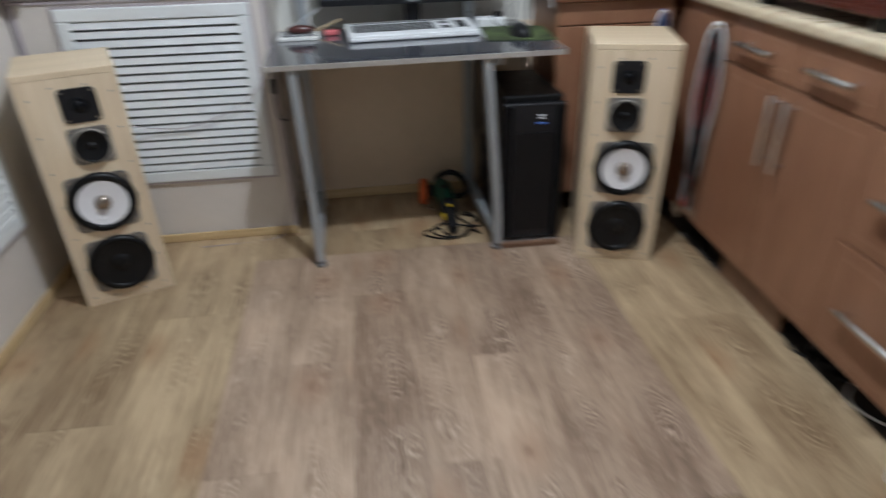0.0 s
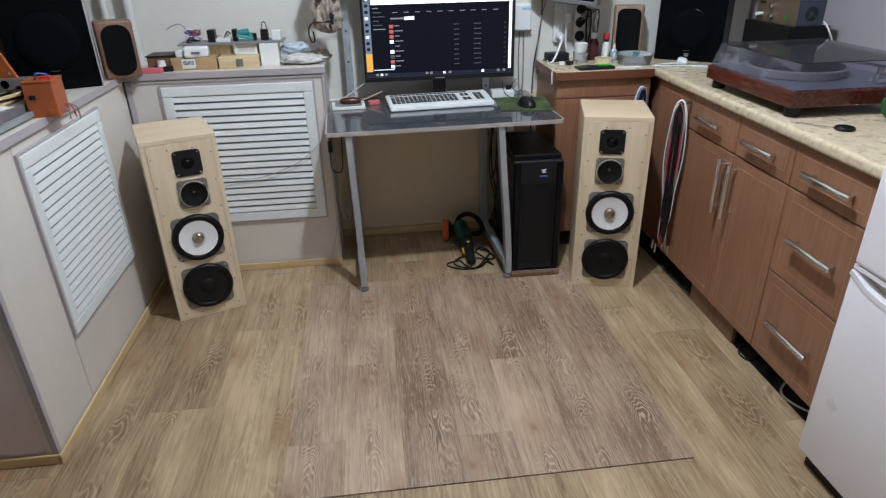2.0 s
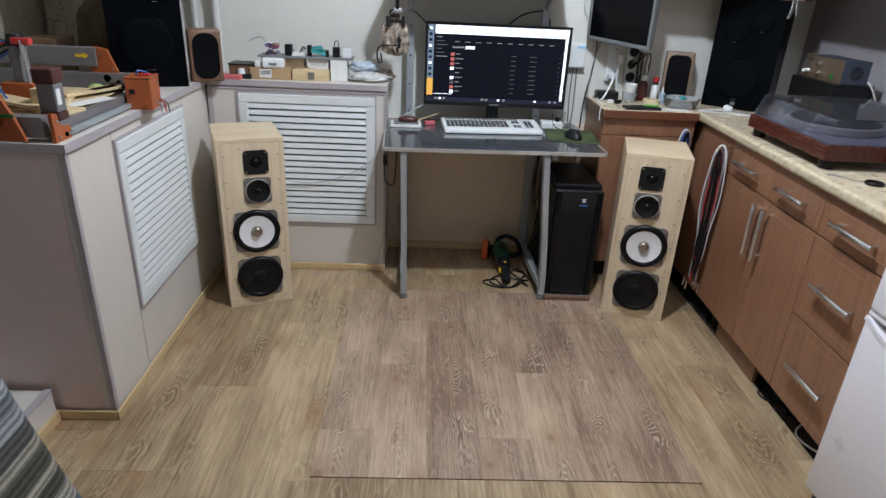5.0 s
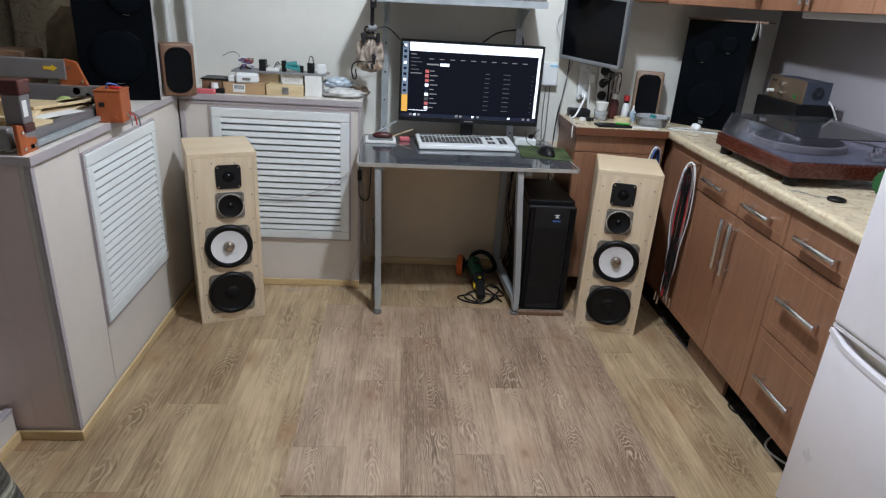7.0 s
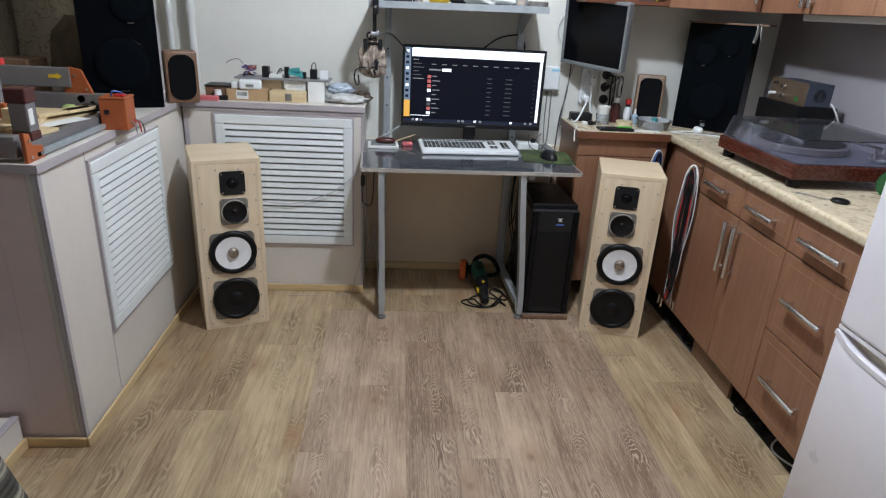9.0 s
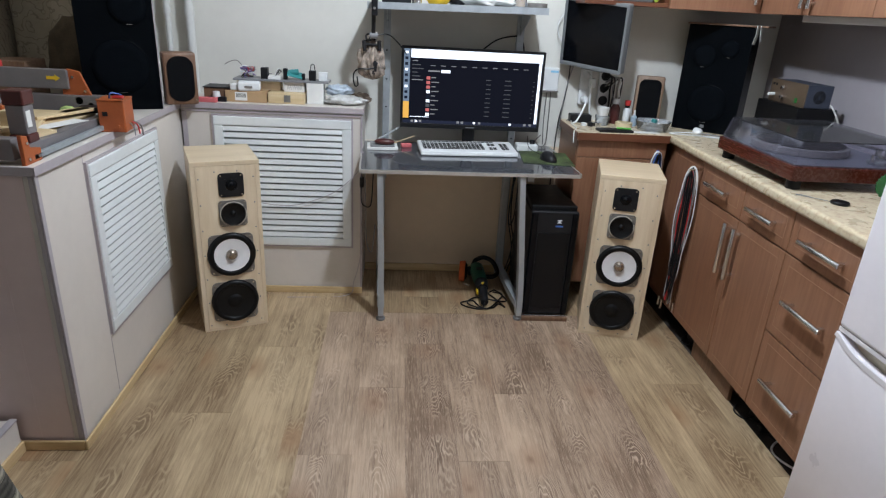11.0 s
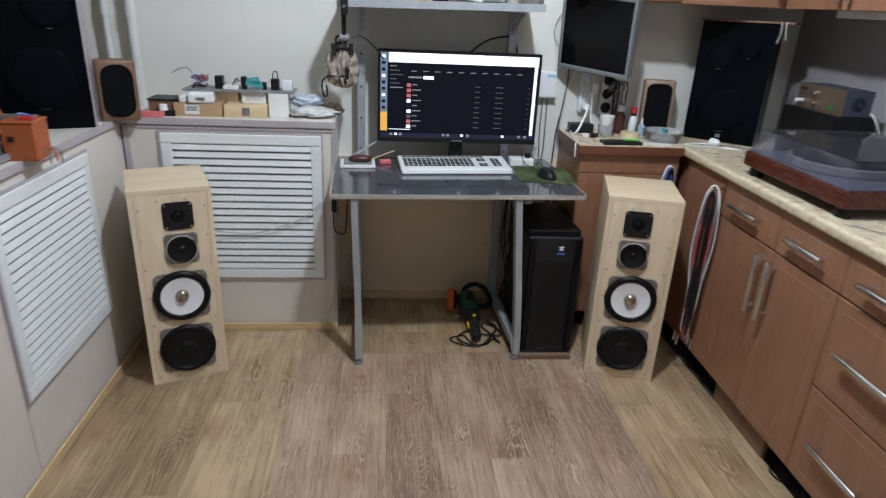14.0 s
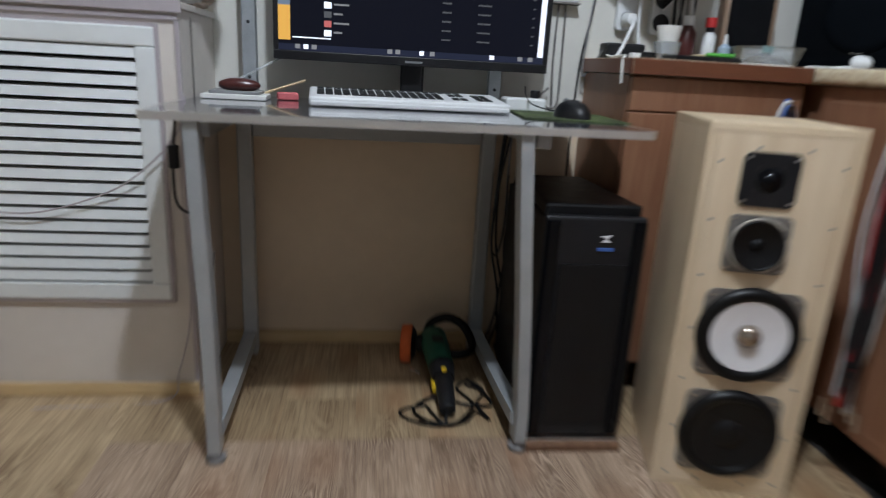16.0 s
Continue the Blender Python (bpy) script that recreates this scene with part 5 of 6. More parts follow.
part("counterweight", rod((0.372, 0.055, 0.145), (0.382, 0.020, 0.145), 0.017, bevel=0.002), CHROME, tt, smooth=40)
part("arm_lift", rod((0.318, 0.06, 0.0992), (0.318, 0.06, 0.132), 0.008, bevel=0.002), CHROME, tt, smooth=40)
part("head_shell", bx(0.245, 0.285, 0.315, 0.36, 0.133, 0.143, 0.002), SILVER, tt)
part("knob", rod((0.42, 0.05, 0.099), (0.42, 0.05, 0.118), 0.012, bevel=0.002), CHROME, tt, smooth=40)
for x in (0.035, 0.42):
    for y in (0.035, 0.49):
        part("foot", rod((x, y, 0.0127), (x, y, 0.0448), 0.024, bevel=0.003), RUBBER, tt, smooth=40)
for a, b_, c, d, e, f in ((0.008, 0.452, 0.008, 0.522, 0.176, 0.179), (0.008, 0.452, 0.008, 0.011, 0.0995, 0.1758), (0.008, 0.452, 0.519, 0.522, 0.0995, 0.1758), (0.008, 0.011, 0.0112, 0.5188, 0.0995, 0.1758), (0.449, 0.452, 0.0112, 0.5188, 0.0995, 0.1758)):
    pane = bx(a, b_, c, d, e, f)
    for v in pane.verts:
        if v.co.z > 0.15:
            v.co.x = 0.23 + (v.co.x - 0.23) * 0.92
            v.co.y = 0.265 + (v.co.y - 0.265) * 0.93
    cvr = part("cover_pane", pane, COVTOP if e > 0.17 else COVER, tt, "smoked clear dust cover pane")
    cvr.visible_shadow = False
am = thing("amplifier_case", (1.750, 2.25, 0.887), "black equipment case standing behind the record player", "case")
part("body", bx(0.0, 0.175, 0.0, 0.31, 0.006, 0.202, 0.004), MATTE, am)
for x in (0.03, 0.145):
    for y in (0.03, 0.28):
        part("foot", rod((x, y, 0), (x, y, 0.006), 0.012), RUBBER, am)
ra = thing("headphone_amplifier", (1.775, 2.255, 0.887 + 0.202), "champagne-fronted small amplifier on a black case", "amplifier")
part("body", bx(0.004, 0.115, 0.0, 0.265, 0.0, 0.094, 0.003), mat("blue_grey_case", (0.05, 0.06, 0.085), 0.4, metal=0.3), ra)
fp = part("front_panel", bx(-0.002, 0.0038, 0.0, 0.265, 0.0, 0.096, 0.002), GOLD, ra, "champagne metal front panel")
for y, z, r in ((0.155, 0.066, 0.010), (0.15, 0.028, 0.009)):
    part("knob", rod((-0.002, y, z), (-0.018, y, z), r, bevel=0.002), CHROME, fp, smooth=40)
part("socket", rod((-0.002, 0.225, 0.03), (-0.03, 0.225, 0.03), 0.007), KEYW, fp, smooth=40)
part("switch", bx(-0.006, -0.002, 0.05, 0.065, 0.015, 0.035), BRIGHTG, fp, "green power switch")
for y in (0.215, 0.235):
    part("meter", bx(-0.004, -0.002, y, y + 0.012, 0.07, 0.08), BLACK, fp)
for r in (0.008, 0.015, 0.022):
    part("vent", spun([(r, 0), (r + 0.001, 0.002), (r + 0.003, 0.002), (r + 0.004, 0)], 24, pose(0.06, 0.0, 0.047, 90)), BLACK, ra)
part("lead", tube([(0.113, 0.02, 0.02), (0.125, 0.0, 0.01), (0.15, -0.01, -0.03), (0.19, 0.0, -0.10), (0.22, 0.02, -0.2)], 0.0035), PAPER, ra)

# ---- on the worktop ----
CZ = 0.887
gp = thing("green_clamp", (1.712, 1.588, CZ), "bright green toothed plastic clamp on the worktop", "clamp")
pts = []
for i in range(52):
    a = 2 * math.pi * i / 52
    r = 0.052 if i % 2 else 0.048
    pts.append((r * math.cos(a), r * math.sin(a) * 0.95))
part("toothed_body", prism(pts, -0.009, 0.009, 0.001, pose(0.0, 0.0, 0.0496, 90, 0, -32)), mat("deep_green_plastic", (0.012, 0.095, 0.022), 0.5, vary=0.2, scale=30), gp)
part("boss", rod((-0.008, -0.014, 0.05), (0.008, 0.014, 0.05), 0.018), GREEN, gp)
bt = thing("brown_bottle", (1.80, 1.56, CZ), "small dark brown bottle on the worktop", "bottle")
part("body", spun([(0, 0), (0.028, 0), (0.03, 0.004), (0.03, 0.06), (0.012, 0.08), (0.012, 0.092), (0, 0.092)], 24), MAROON, bt, smooth=40)
part("cap", spun([(0, 0.092), (0.014, 0.092), (0.014, 0.108), (0, 0.108)], 20), BLACK, bt, smooth=40)
ck = thing("cable_tidy", (1.504, 1.538, CZ), "flat black rubber puck with a wire loop", "puck")
part("disc", spun([(0, 0), (0.026, 0), (0.028, 0.003), (0.028, 0.007), (0.025, 0.010), (0.02, 0.007), (0, 0.007)], 28), RUBBER, ck, smooth=40)
part("wire_loop", tube([(-0.02, 0.02, 0.003), (-0.06, 0.06, 0.003), (-0.085, 0.08, 0.003), (-0.09, 0.095, 0.003), (-0.075, 0.09, 0.003), (-0.055, 0.06, 0.003)], 0.0013), GREYP, ck)
pg = thing("mains_plug", (1.525, 2.66, CZ), "white mains plug with coiled lead on the worktop", "plug")
part("plug_body", spun([(0, 0), (0.018, 0), (0.02, 0.01), (0.017, 0.03), (0.008, 0.04), (0, 0.04)], 20, pose(0, 0, 0.018, 90, 0, 35)), KEYW, pg, smooth=40)
part("lead", tube([(0.0, 0.0, 0.01), (-0.06, 0.03, 0.004), (-0.12, 0.0, 0.004), (-0.04, -0.03, 0.004), (0.05, -0.05, 0.004), (0.10, -0.08, 0.004), (0.03, -0.07, 0.004)], 0.003), KEYW, pg)
part("grey_lead", tube([(0.05, 0.02, 0.004), (0.10, -0.02, 0.004), (0.16, -0.08, 0.004)], 0.0025), GREYP, pg)
tb = thing("plastic_tub", (1.348, 2.745, CZ), "clear round plastic tub with small parts", "tub")
tb.scale = (1.12, 1.12, 1.0)
part("wall", spun([(0.0, 0.0), (0.062, 0.0), (0.076, 0.045), (0.078, 0.047), (0.074, 0.045), (0.06, 0.003), (0, 0.003)], 36), TUBC, tb, smooth=60)
part("contents", crumple((0.09, 0.08, 0.024), 2.2, 0.3, 3), BASKET, tb, smooth=180, m=pose(0, 0, 0.003))
part("teal_lid", rod((0.01, 0.02, 0.034), (0.015, 0.02, 0.05), 0.013), TEAL, tb)
solid("masking_tape", spun([(0.022, 0), (0.042, 0), (0.042, 0.022), (0.022, 0.022), (0.022, 0)], 32), mat("cream_tape", (0.62, 0.52, 0.33), 0.6), (1.225, 2.815, CZ), "roll of cream masking tape on the worktop", "tape", smooth=40)
cups = thing("plastic_cup", (1.115, 2.83, CZ), "stack of clear plastic cups on the worktop", "cup")
part("lower_cup", spun([(0, 0), (0.030, 0), (0.036, 0.05), (0.034, 0.05), (0.028, 0.003), (0, 0.003)], 28), TUBC, cups, smooth=60)
part("upper_cup", spun([(0, 0.05), (0.026, 0.05), (0.033, 0.09), (0.031, 0.09), (0.024, 0.053), (0, 0.053)], 28), PAPER, cups, smooth=60)
wc2 = thing("white_bottle", (1.255, 2.88, CZ), "small white bottle with a red cap", "bottle", "small bottles")
part("body", spun([(0, 0), (0.017, 0), (0.018, 0.003), (0.018, 0.075), (0.01, 0.085), (0, 0.085)], 24), KEYW, wc2, smooth=40)
part("collar", rod((0, 0, 0.085), (0, 0, 0.097), 0.012), BLACK, wc2)
part("cap", rod((0, 0, 0.097), (0, 0, 0.122), 0.015), RED, wc2, "red cap", smooth=40)
gb = thing("dropper_bottle", (1.285, 2.845, CZ), "clear dropper bottle with a white tip", "bottle", "small bottles")
part("body", spun([(0, 0), (0.015, 0), (0.016, 0.003), (0.016, 0.045), (0.007, 0.055), (0, 0.055)], 24), mat("pale_blue_plastic", (0.35, 0.45, 0.55), 0.3), gb, smooth=40)
part("tip", rod((0, 0, 0.055), (0, 0, 0.08), 0.006, 0.003), KEYW, gb, smooth=40)
db = thing("dark_bottle", (1.20, 2.90, CZ), "dark brown glass bottle with white cap", "bottle", "small bottles")
part("body", spun([(0, 0), (0.024, 0), (0.025, 0.004), (0.025, 0.08), (0.012, 0.10), (0, 0.10)], 24), MAROON, db, smooth=40)
part("cap", rod((0, 0, 0.10), (0, 0, 0.125), 0.015), KEYW, db, smooth=40)
ph = thing("black_tray", (1.13, 2.665, CZ, 0, 0, 3), "flat black tray with a green pen", "tray")
part("tray", bx(-0.085, 0.085, -0.035, 0.035, 0, 0.012, 0.004), BLACK, ph)
part("pen", rod((0.01, 0.0, 0.017), (0.075, -0.015, 0.017), 0.005, seg=10), mat("lime_plastic", (0.10, 0.42, 0.06), 0.4), ph, smooth=40)
pa = thing("power_adapter", (1.0, 2.90, CZ), "black power adapter with leads on the worktop", "adapter")
part("brick", bx(-0.035, 0.075, -0.03, 0.03, 0, 0.042, 0.006), BLACK, pa)
part("lead", tube([(-0.03, -0.02, 0.01), (-0.045, -0.10, 0.004), (-0.05, -0.20, 0.005), (-0.067, -0.235, -0.01), (-0.066, -0.24, -0.06)], 0.003), PAPER, pa)
part("wall_lead", tube([(-0.035, 0.0, 0.02), (-0.07, 0.04, -0.05), (-0.066, 0.05, 0.05), (-0.05, 0.06, 0.18), (-0.02, 0.07, 0.30)], 0.0025), GREYP, pa)
sd = thing("solder_parts", (1.02, 2.79, CZ), "small white and black connectors on the worktop", "connector")
part("white_block", bx(-0.02, 0.005, -0.01, 0.01, 0, 0.016, 0.002), KEYW, sd)
part("black_block", bx(0.012, 0.035, -0.018, 0.006, 0, 0.02, 0.002), BLACK, sd)
part("metal_tin", spun([(0, 0), (0.02, 0), (0.02, 0.018), (0, 0.018)], 20, Matrix.Translation((0.06, 0.0, 0))), CHROME, sd, smooth=40)
solid("paper_sheet", bx(-0.06, 0.07, -0.02, 0.02, 0, 0.003, 0.001), PAPER, (1.28, 2.665, CZ, 0, 0, -4), "folded white paper on the worktop", "paper")


def sockets(where, casing, hole, n, label):
    t = thing("socket_strip", where, label, "socket", "wall sockets")
    h = 0.062 * n
    part("casing", prism(round_rect(0.058, h, 0.012, 4), 0, 0.022, 0.003, pose(0, 0, 0, 90)), casing, t)
    for i in range(n):
        part("socket", spun([(0.022, 0.021), (0.024, 0.025), (0.020, 0.025), (0.018, 0.0225), (0, 0.0225)], 24, pose(0, 0, -h / 2 + 0.031 + 0.062 * i, 90)), hole, t, smooth=40)
    return t


s1 = sockets((1.045, NORTH, 1.06), KEYW, KEYW, 3, "white triple wall socket with plugs")
part("plug", rod((0, -0.0255, -0.065), (0, -0.065, -0.065), 0.02, 0.015, 20, bevel=0.003), KEYW, s1, smooth=40)
part("lead", tube([(0, -0.065, -0.065), (-0.01, -0.09, -0.09), (-0.05, -0.12, -0.16), (-0.075, -0.14, -0.17)], 0.005), KEYW, s1)
part("lead", tube([(0.005, -0.0255, 0.07), (0.01, -0.07, 0.05), (0.02, -0.06, 0.0), (0.025, -0.05, -0.08), (0.035, -0.06, -0.17)], 0.005), KEYW, s1)
part("adapter", bx(0.012, 0.038, -0.075, -0.0255, 0.0, 0.045, 0.005), KEYW, s1)
s2 = sockets((1.145, NORTH, 1.055), KEYW, BLACK, 3, "white wall socket strip with black outlets")
for i, (r, mm) in enumerate(((0.0045, BLACK), (0.004, BLACK), (0.004, GREYP), (0.005, BASKET), (0.004, BLACK), (0.004, KEYW))):
    x = 0.02 + 0.012 * i
    part("lead", tube([(0.0, -0.03, 0.07 - 0.02 * i), (x, -0.06, 0.06), (x + 0.012 * math.sin(i * 2.1), -0.055, 0.0), (x + 0.006, -0.05, -0.08), (x - 0.005, -0.05, -0.165)], r), mm, s2)
jb = thing("junction_box", (0.86, NORTH, 1.03), "white wall junction box with a blue stripe", "junction box")
part("casing", bx(-0.04, 0.04, -0.03, 0.0, 0, 0.115, 0.005), KEYW, jb)
part("stripe", bx(-0.005, 0.035, -0.0315, -0.0302, 0.092, 0.102), mat("pale_blue_print", (0.25, 0.55, 0.75), 0.5), jb)
part("ledge", bx(-0.045, 0.045, -0.032, -0.001, -0.005, -0.0005, 0.001), BASKET, jb)
part("wire", tube([(-0.01, -0.01, -0.005), (-0.012, -0.012, -0.15), (-0.005, -0.015, -0.28)], 0.003), BASKET, jb)
part("wire", tube([(0.01, -0.01, -0.005), (0.012, -0.012, -0.12), (0.01, -0.02, -0.26), (-0.02, -0.06, -0.285), (-0.05, -0.04, -0.26), (-0.02, -0.02, -0.23)], 0.003), BASKET, jb)
wl = thing("wall_cable", (0.955, 2.965, 0.75), "black cable running down the wall", "cable")
part("wire", tube([(-0.02, 0.0, 0.60), (0.0, 0.0, 0.40), (-0.01, 0.0, 0.25), (-0.03, -0.005, 0.12), (-0.035, -0.005, -0.1), (-0.03, -0.005, -0.5)], 0.003), BLACK, wl)

# things in the open wall shelf
OZ = UB + 0.018
solid("yellow_carton", bx(0, 0.05, 0, 0.10, 0, 0.18, 0.003), YELLOW, (0.942, 2.72, OZ), "yellow carton on the open wall shelf", "carton")
solid("white_carton", bx(0, 0.062, 0, 0.10, 0, 0.16, 0.003), PAPER, (0.994, 2.72, OZ), "white carton on the open wall shelf", "carton")
gbn = thing("grey_bin", (1.150, 2.76, OZ), "grey plastic storage bin on the open wall shelf", "bin")
part("body", prism([(-0.080, -0.05), (0.086, -0.05), (0.090, 0.10), (-0.084, 0.10)], 0, 0.12, 0.006), mat("slate_grey_plastic", (0.10, 0.105, 0.12), 0.45, vary=0.1), gbn)
part("strap", tube([(0.094, -0.045, 0.006), (0.110, -0.05, 0.02), (0.122, -0.048, 0.05), (0.128, -0.04, 0.08), (0.100, -0.03, 0.085)], 0.008), mat("lime_plastic", (0.42, 0.50, 0.06), 0.45, vary=0.5, scale=60), gbn, "lime green strap")

# ---- cables hanging on the units ----
cbn = thing("cable_bundle", (1.362, 2.262, -0.024, 0, 0, 50), "looped bundle of white, grey and red audio cables", "cable")
part("hook", rod((0.03, -0.03, 0.835), (-0.03, 0.008, 0.835), 0.006), CHROME, cbn)
tones = (KEYW, PAPER, BLACK, RUBBER, BLACK, RUBBER, BLACK, GREYP, RED, BLACK, BLACK, BLACK)
for i, mm in enumerate(tones):
    rs = random.Random(70 + i)
    o = -0.006 - 0.0018 * i
    d = 0.029 - 0.006 * i if i < 2 else 0.004 + 0.0020 * (i * 5 % 9)
    zb = 0.20 + 0.018 * (i * 5 % 7)
    k, q = rs.uniform(-0.010, 0.010), rs.uniform(-0.010, 0.010)
    part("cable", tube([(o, -d * 0.5, zb), (o, -d * 0.8 + k, 0.36), (o, -d * 1.1 + q, 0.58 + 3 * k), (o, -d * 1.02, 0.765), (o, -d * 0.62, 0.828 - 0.002 * i), (o, 0, 0.848 - 0.002 * i), (o, d * 0.62, 0.83 - 0.002 * i), (o, d * 1.02, 0.775), (o, d * 1.05 + k, 0.60 + 3 * q), (o, d * 0.8 + q, 0.40), (o, d * 0.6, zb + 0.03)], 0.0026 if i < 2 else 0.0028), mm, cbn)
for i in range(6):
    d = -0.035 + 0.014 * i
    zb = 0.165 + 0.016 * (i * 5 % 4)
    part("phono_plug", rod((-0.016, d, zb), (-0.016, d * 0.95, zb + 0.045), 0.005, 0.0042, 10), CHROME if i != 3 else RED, cbn, smooth=40)
bc = thing("cable_coil", (1.345, 2.627, 0.0), "coil of blue and white cables on the unit door", "cable")
for i, mm in enumerate((BLUE, KEYW, BASKET, BLUE, BLACK)):
    o = -0.006 - 0.004 * i
    d = 0.014 + 0.005 * (i * 3 % 4)
    part("cable", tube([(-d, o, 0.62), (-d * 1.2, o, 0.70), (-d * 0.6, o, 0.79 - 0.004 * i), (0, o, 0.81 - 0.004 * i), (d * 0.7, o, 0.785), (d, o, 0.70), (d * 0.9, o, 0.60)], 0.0035), mm, bc)
part("hook", rod((0, 0.004, 0.80), (0, -0.03, 0.80), 0.005), CHROME, bc)
for x, y, w, l, h in ((1.50, 1.62, 0.07, 0.05, 0.035), (1.53, 1.78, 0.09, 0.06, 0.05), (1.52, 2.16, 0.08, 0.12, 0.05)):
    q = thing("power_brick", (x, y, -0.003, 0, 0, 25 * math.sin(9 * y)), "dusty black power brick under the kitchen units", "adapter", "power bricks")
    part("case", bx(-w / 2, w / 2, -l / 2, l / 2, 0, h, 0.006), BLACK, q)
    part("lead", tube([(-w / 2, 0, h / 2), (-w / 2 - 0.03, 0.02, 0.006), (-w / 2 - 0.02, 0.07, 0.005), (0.0, 0.10, 0.005)], 0.004), BLACK, q)
fc = thing("floor_cable", (1.455, 1.42, -0.003), "loose white and black leads under the kitchen units", "cable")
part("white_lead", tube([(0.10, 0.10, 0.006), (0.0, 0.03, 0.006), (-0.02, -0.03, 0.008), (0.02, -0.10, 0.007), (0.09, -0.13, 0.006), (0.13, -0.06, 0.006), (0.16, 0.03, 0.006)], 0.004), KEYW, fc)
part("black_lead", tube([(0.12, 0.32, 0.006), (0.03, 0.22, 0.007), (0.08, 0.14, 0.006), (0.02, 0.08, 0.006), (0.10, 0.02, 0.006)], 0.005), BLACK, fc)
part("plug", bx(0.0, 0.05, 0.11, 0.14, 0.0, 0.025, 0.005), BLACK, fc)

# ---- pipes in the corner ----
for x, y, r in ((-1.015, 2.93, 0.013), (-0.912, 2.925, 0.019)):
    p = thing("heating_pipe", (x, y, TOP), "cream painted heating pipe in the corner", "pipe", "heating pipes")
    part("pipe", rod((0, 0, 0), (0, 0, HIGH - TOP), r, seg=20), GREYSH, p, smooth=40)
    part("collar", rod((0, 0, 0.36), (0, 0, 0.40), r + 0.004, seg=20), GREYSH, p, smooth=40)

# ---- on the cover by the north wall ----
dv = thing("tuner_box", (-0.745, 2.77, TOP), "small walnut-sided device with a white cap", "device")
part("body", bx(-0.07, 0.05, -0.05, 0.06, 0, 0.058, 0.003), WALNUT, dv)
part("black_base", bx(-0.045, 0.035, -0.075, -0.0505, 0, 0.022, 0.002), BLACK, dv)
part("white_cap", rod((-0.01, -0.062, 0.022), (-0.01, -0.062, 0.045), 0.018, 0.015), KEYW, dv, smooth=40)
part("top", bx(-0.074, 0.054, -0.055, 0.062, 0.0582, 0.064, 0.002), BLACK, dv)
solid("pink_block", bx(-0.045, 0.045, -0.014, 0.014, 0, 0.022, 0.003), PINK, (-0.79, 2.675, TOP), "flat pink foam block on the radiator cover", "block")
c1 = thing("cardboard_box", (-0.622, 2.77, TOP), "flat brown cardboard box with a white label", "box", "small boxes")
part("carton", bx(-0.095, 0.093, -0.06, 0.06, 0, 0.052, 0.002), CARD, c1)
part("label", bx(-0.05, 0.005, -0.0612, -0.0602, 0.008, 0.046), PAPER, c1, "white printed label")
for i in range(9):
    part("bar", bx(-0.044 + 0.005 * i, -0.0415 + 0.005 * i, -0.0618, -0.0613, 0.022, 0.040), BLACK, c1)
c2 = thing("wooden_box", (-0.437, 2.77, TOP), "pale wooden box with a metal clasp", "box", "small boxes")
part("box", bx(-0.085, 0.083, -0.06, 0.06, 0, 0.05, 0.003), LWOOD, c2)
part("clasp", bx(-0.012, 0.018, -0.063, -0.0602, 0.008, 0.04, 0.001), BASKET, c2, "metal clasp")
ad = thing("white_adapter", (-0.625, 2.735, TOP + 0.052), "white plastic charger lying on the cardboard box", "charger")
ad.scale = (1.2, 1.2, 1.2)
part("shell", bx(-0.03, 0.055, -0.028, 0.028, 0.0, 0.036, 0.008, 3), KEYW, ad, m=pose(0, 0, 0, 0, 0, 8))
part("nose", bx(-0.058, -0.031, -0.018, 0.018, 0.0, 0.024, 0.005), KEYW, ad)
part("vent", bx(0.0, 0.03, -0.0295, -0.0283, 0.012, 0.02), BASKET, ad)
part("wire", tube([(-0.05, 0.0, 0.02), (-0.09, 0.02, 0.0), (-0.12, 0.02, -0.02), (-0.14, 0.0, -0.045)], 0.006), BASKET, ad)
c3 = solid("brown_carton", bx(-0.10, 0.10, -0.035, 0.035, 0, 0.043, 0.002), mat("tan_card", (0.62, 0.50, 0.34), 0.7, vary=0.1, scale=12), (-0.575, 2.83 - 0.02, TOP + 0.052), "plain brown carton under the dark board", "box", "small boxes")
c4 = thing("white_carton", (-0.41, 2.80, TOP + 0.05), "white carton with pencil scribbles", "box", "small boxes")
part("carton", bx(-0.045, 0.05, -0.045, 0.04, 0, 0.045, 0.002), PAPER, c4)
for i in range(7):
    part("scribble", tube([(-0.03 + 0.01 * i, -0.0455, 0.010), (-0.025 + 0.01 * i, -0.0455, 0.034 - 0.002 * (i % 3)), (-0.022 + 0.01 * i, -0.0455, 0.014)], 0.0007, 4, 2), GREYP, c4)
c5 = solid("white_tall_carton", bx(-0.04, 0.038, -0.04, 0.04, 0, 0.095, 0.002), PAPER, (-0.308, 2.78, TOP), "tall plain white carton on the radiator cover", "box", "small boxes")
solid("dark_board", bx(-0.22, 0.22, -0.06, 0.06, 0, 0.008, 0.001), GREYP, (-0.465, 2.80, TOP + 0.0952), "dark thin board laid over the boxes", "board")
BZ = TOP + 0.1032
wr = thing("wire_tangle", (-0.62, 2.79, BZ), "tangle of purple and grey wires on the board", "wire")
violet = mat("violet_wire", (0.16, 0.10, 0.28), 0.5)
for i in range(12):
    rs = random.Random(40 + i)
    pts = [(rs.uniform(-0.035, 0.035), rs.uniform(-0.03, 0.03), rs.uniform(0.003, 0.055)) for _ in range(5)]
    part("wire", tube(pts, 0.0022, 5, 5), (violet, BASKET, KEYW, RED, BLACK)[i % 5], wr)
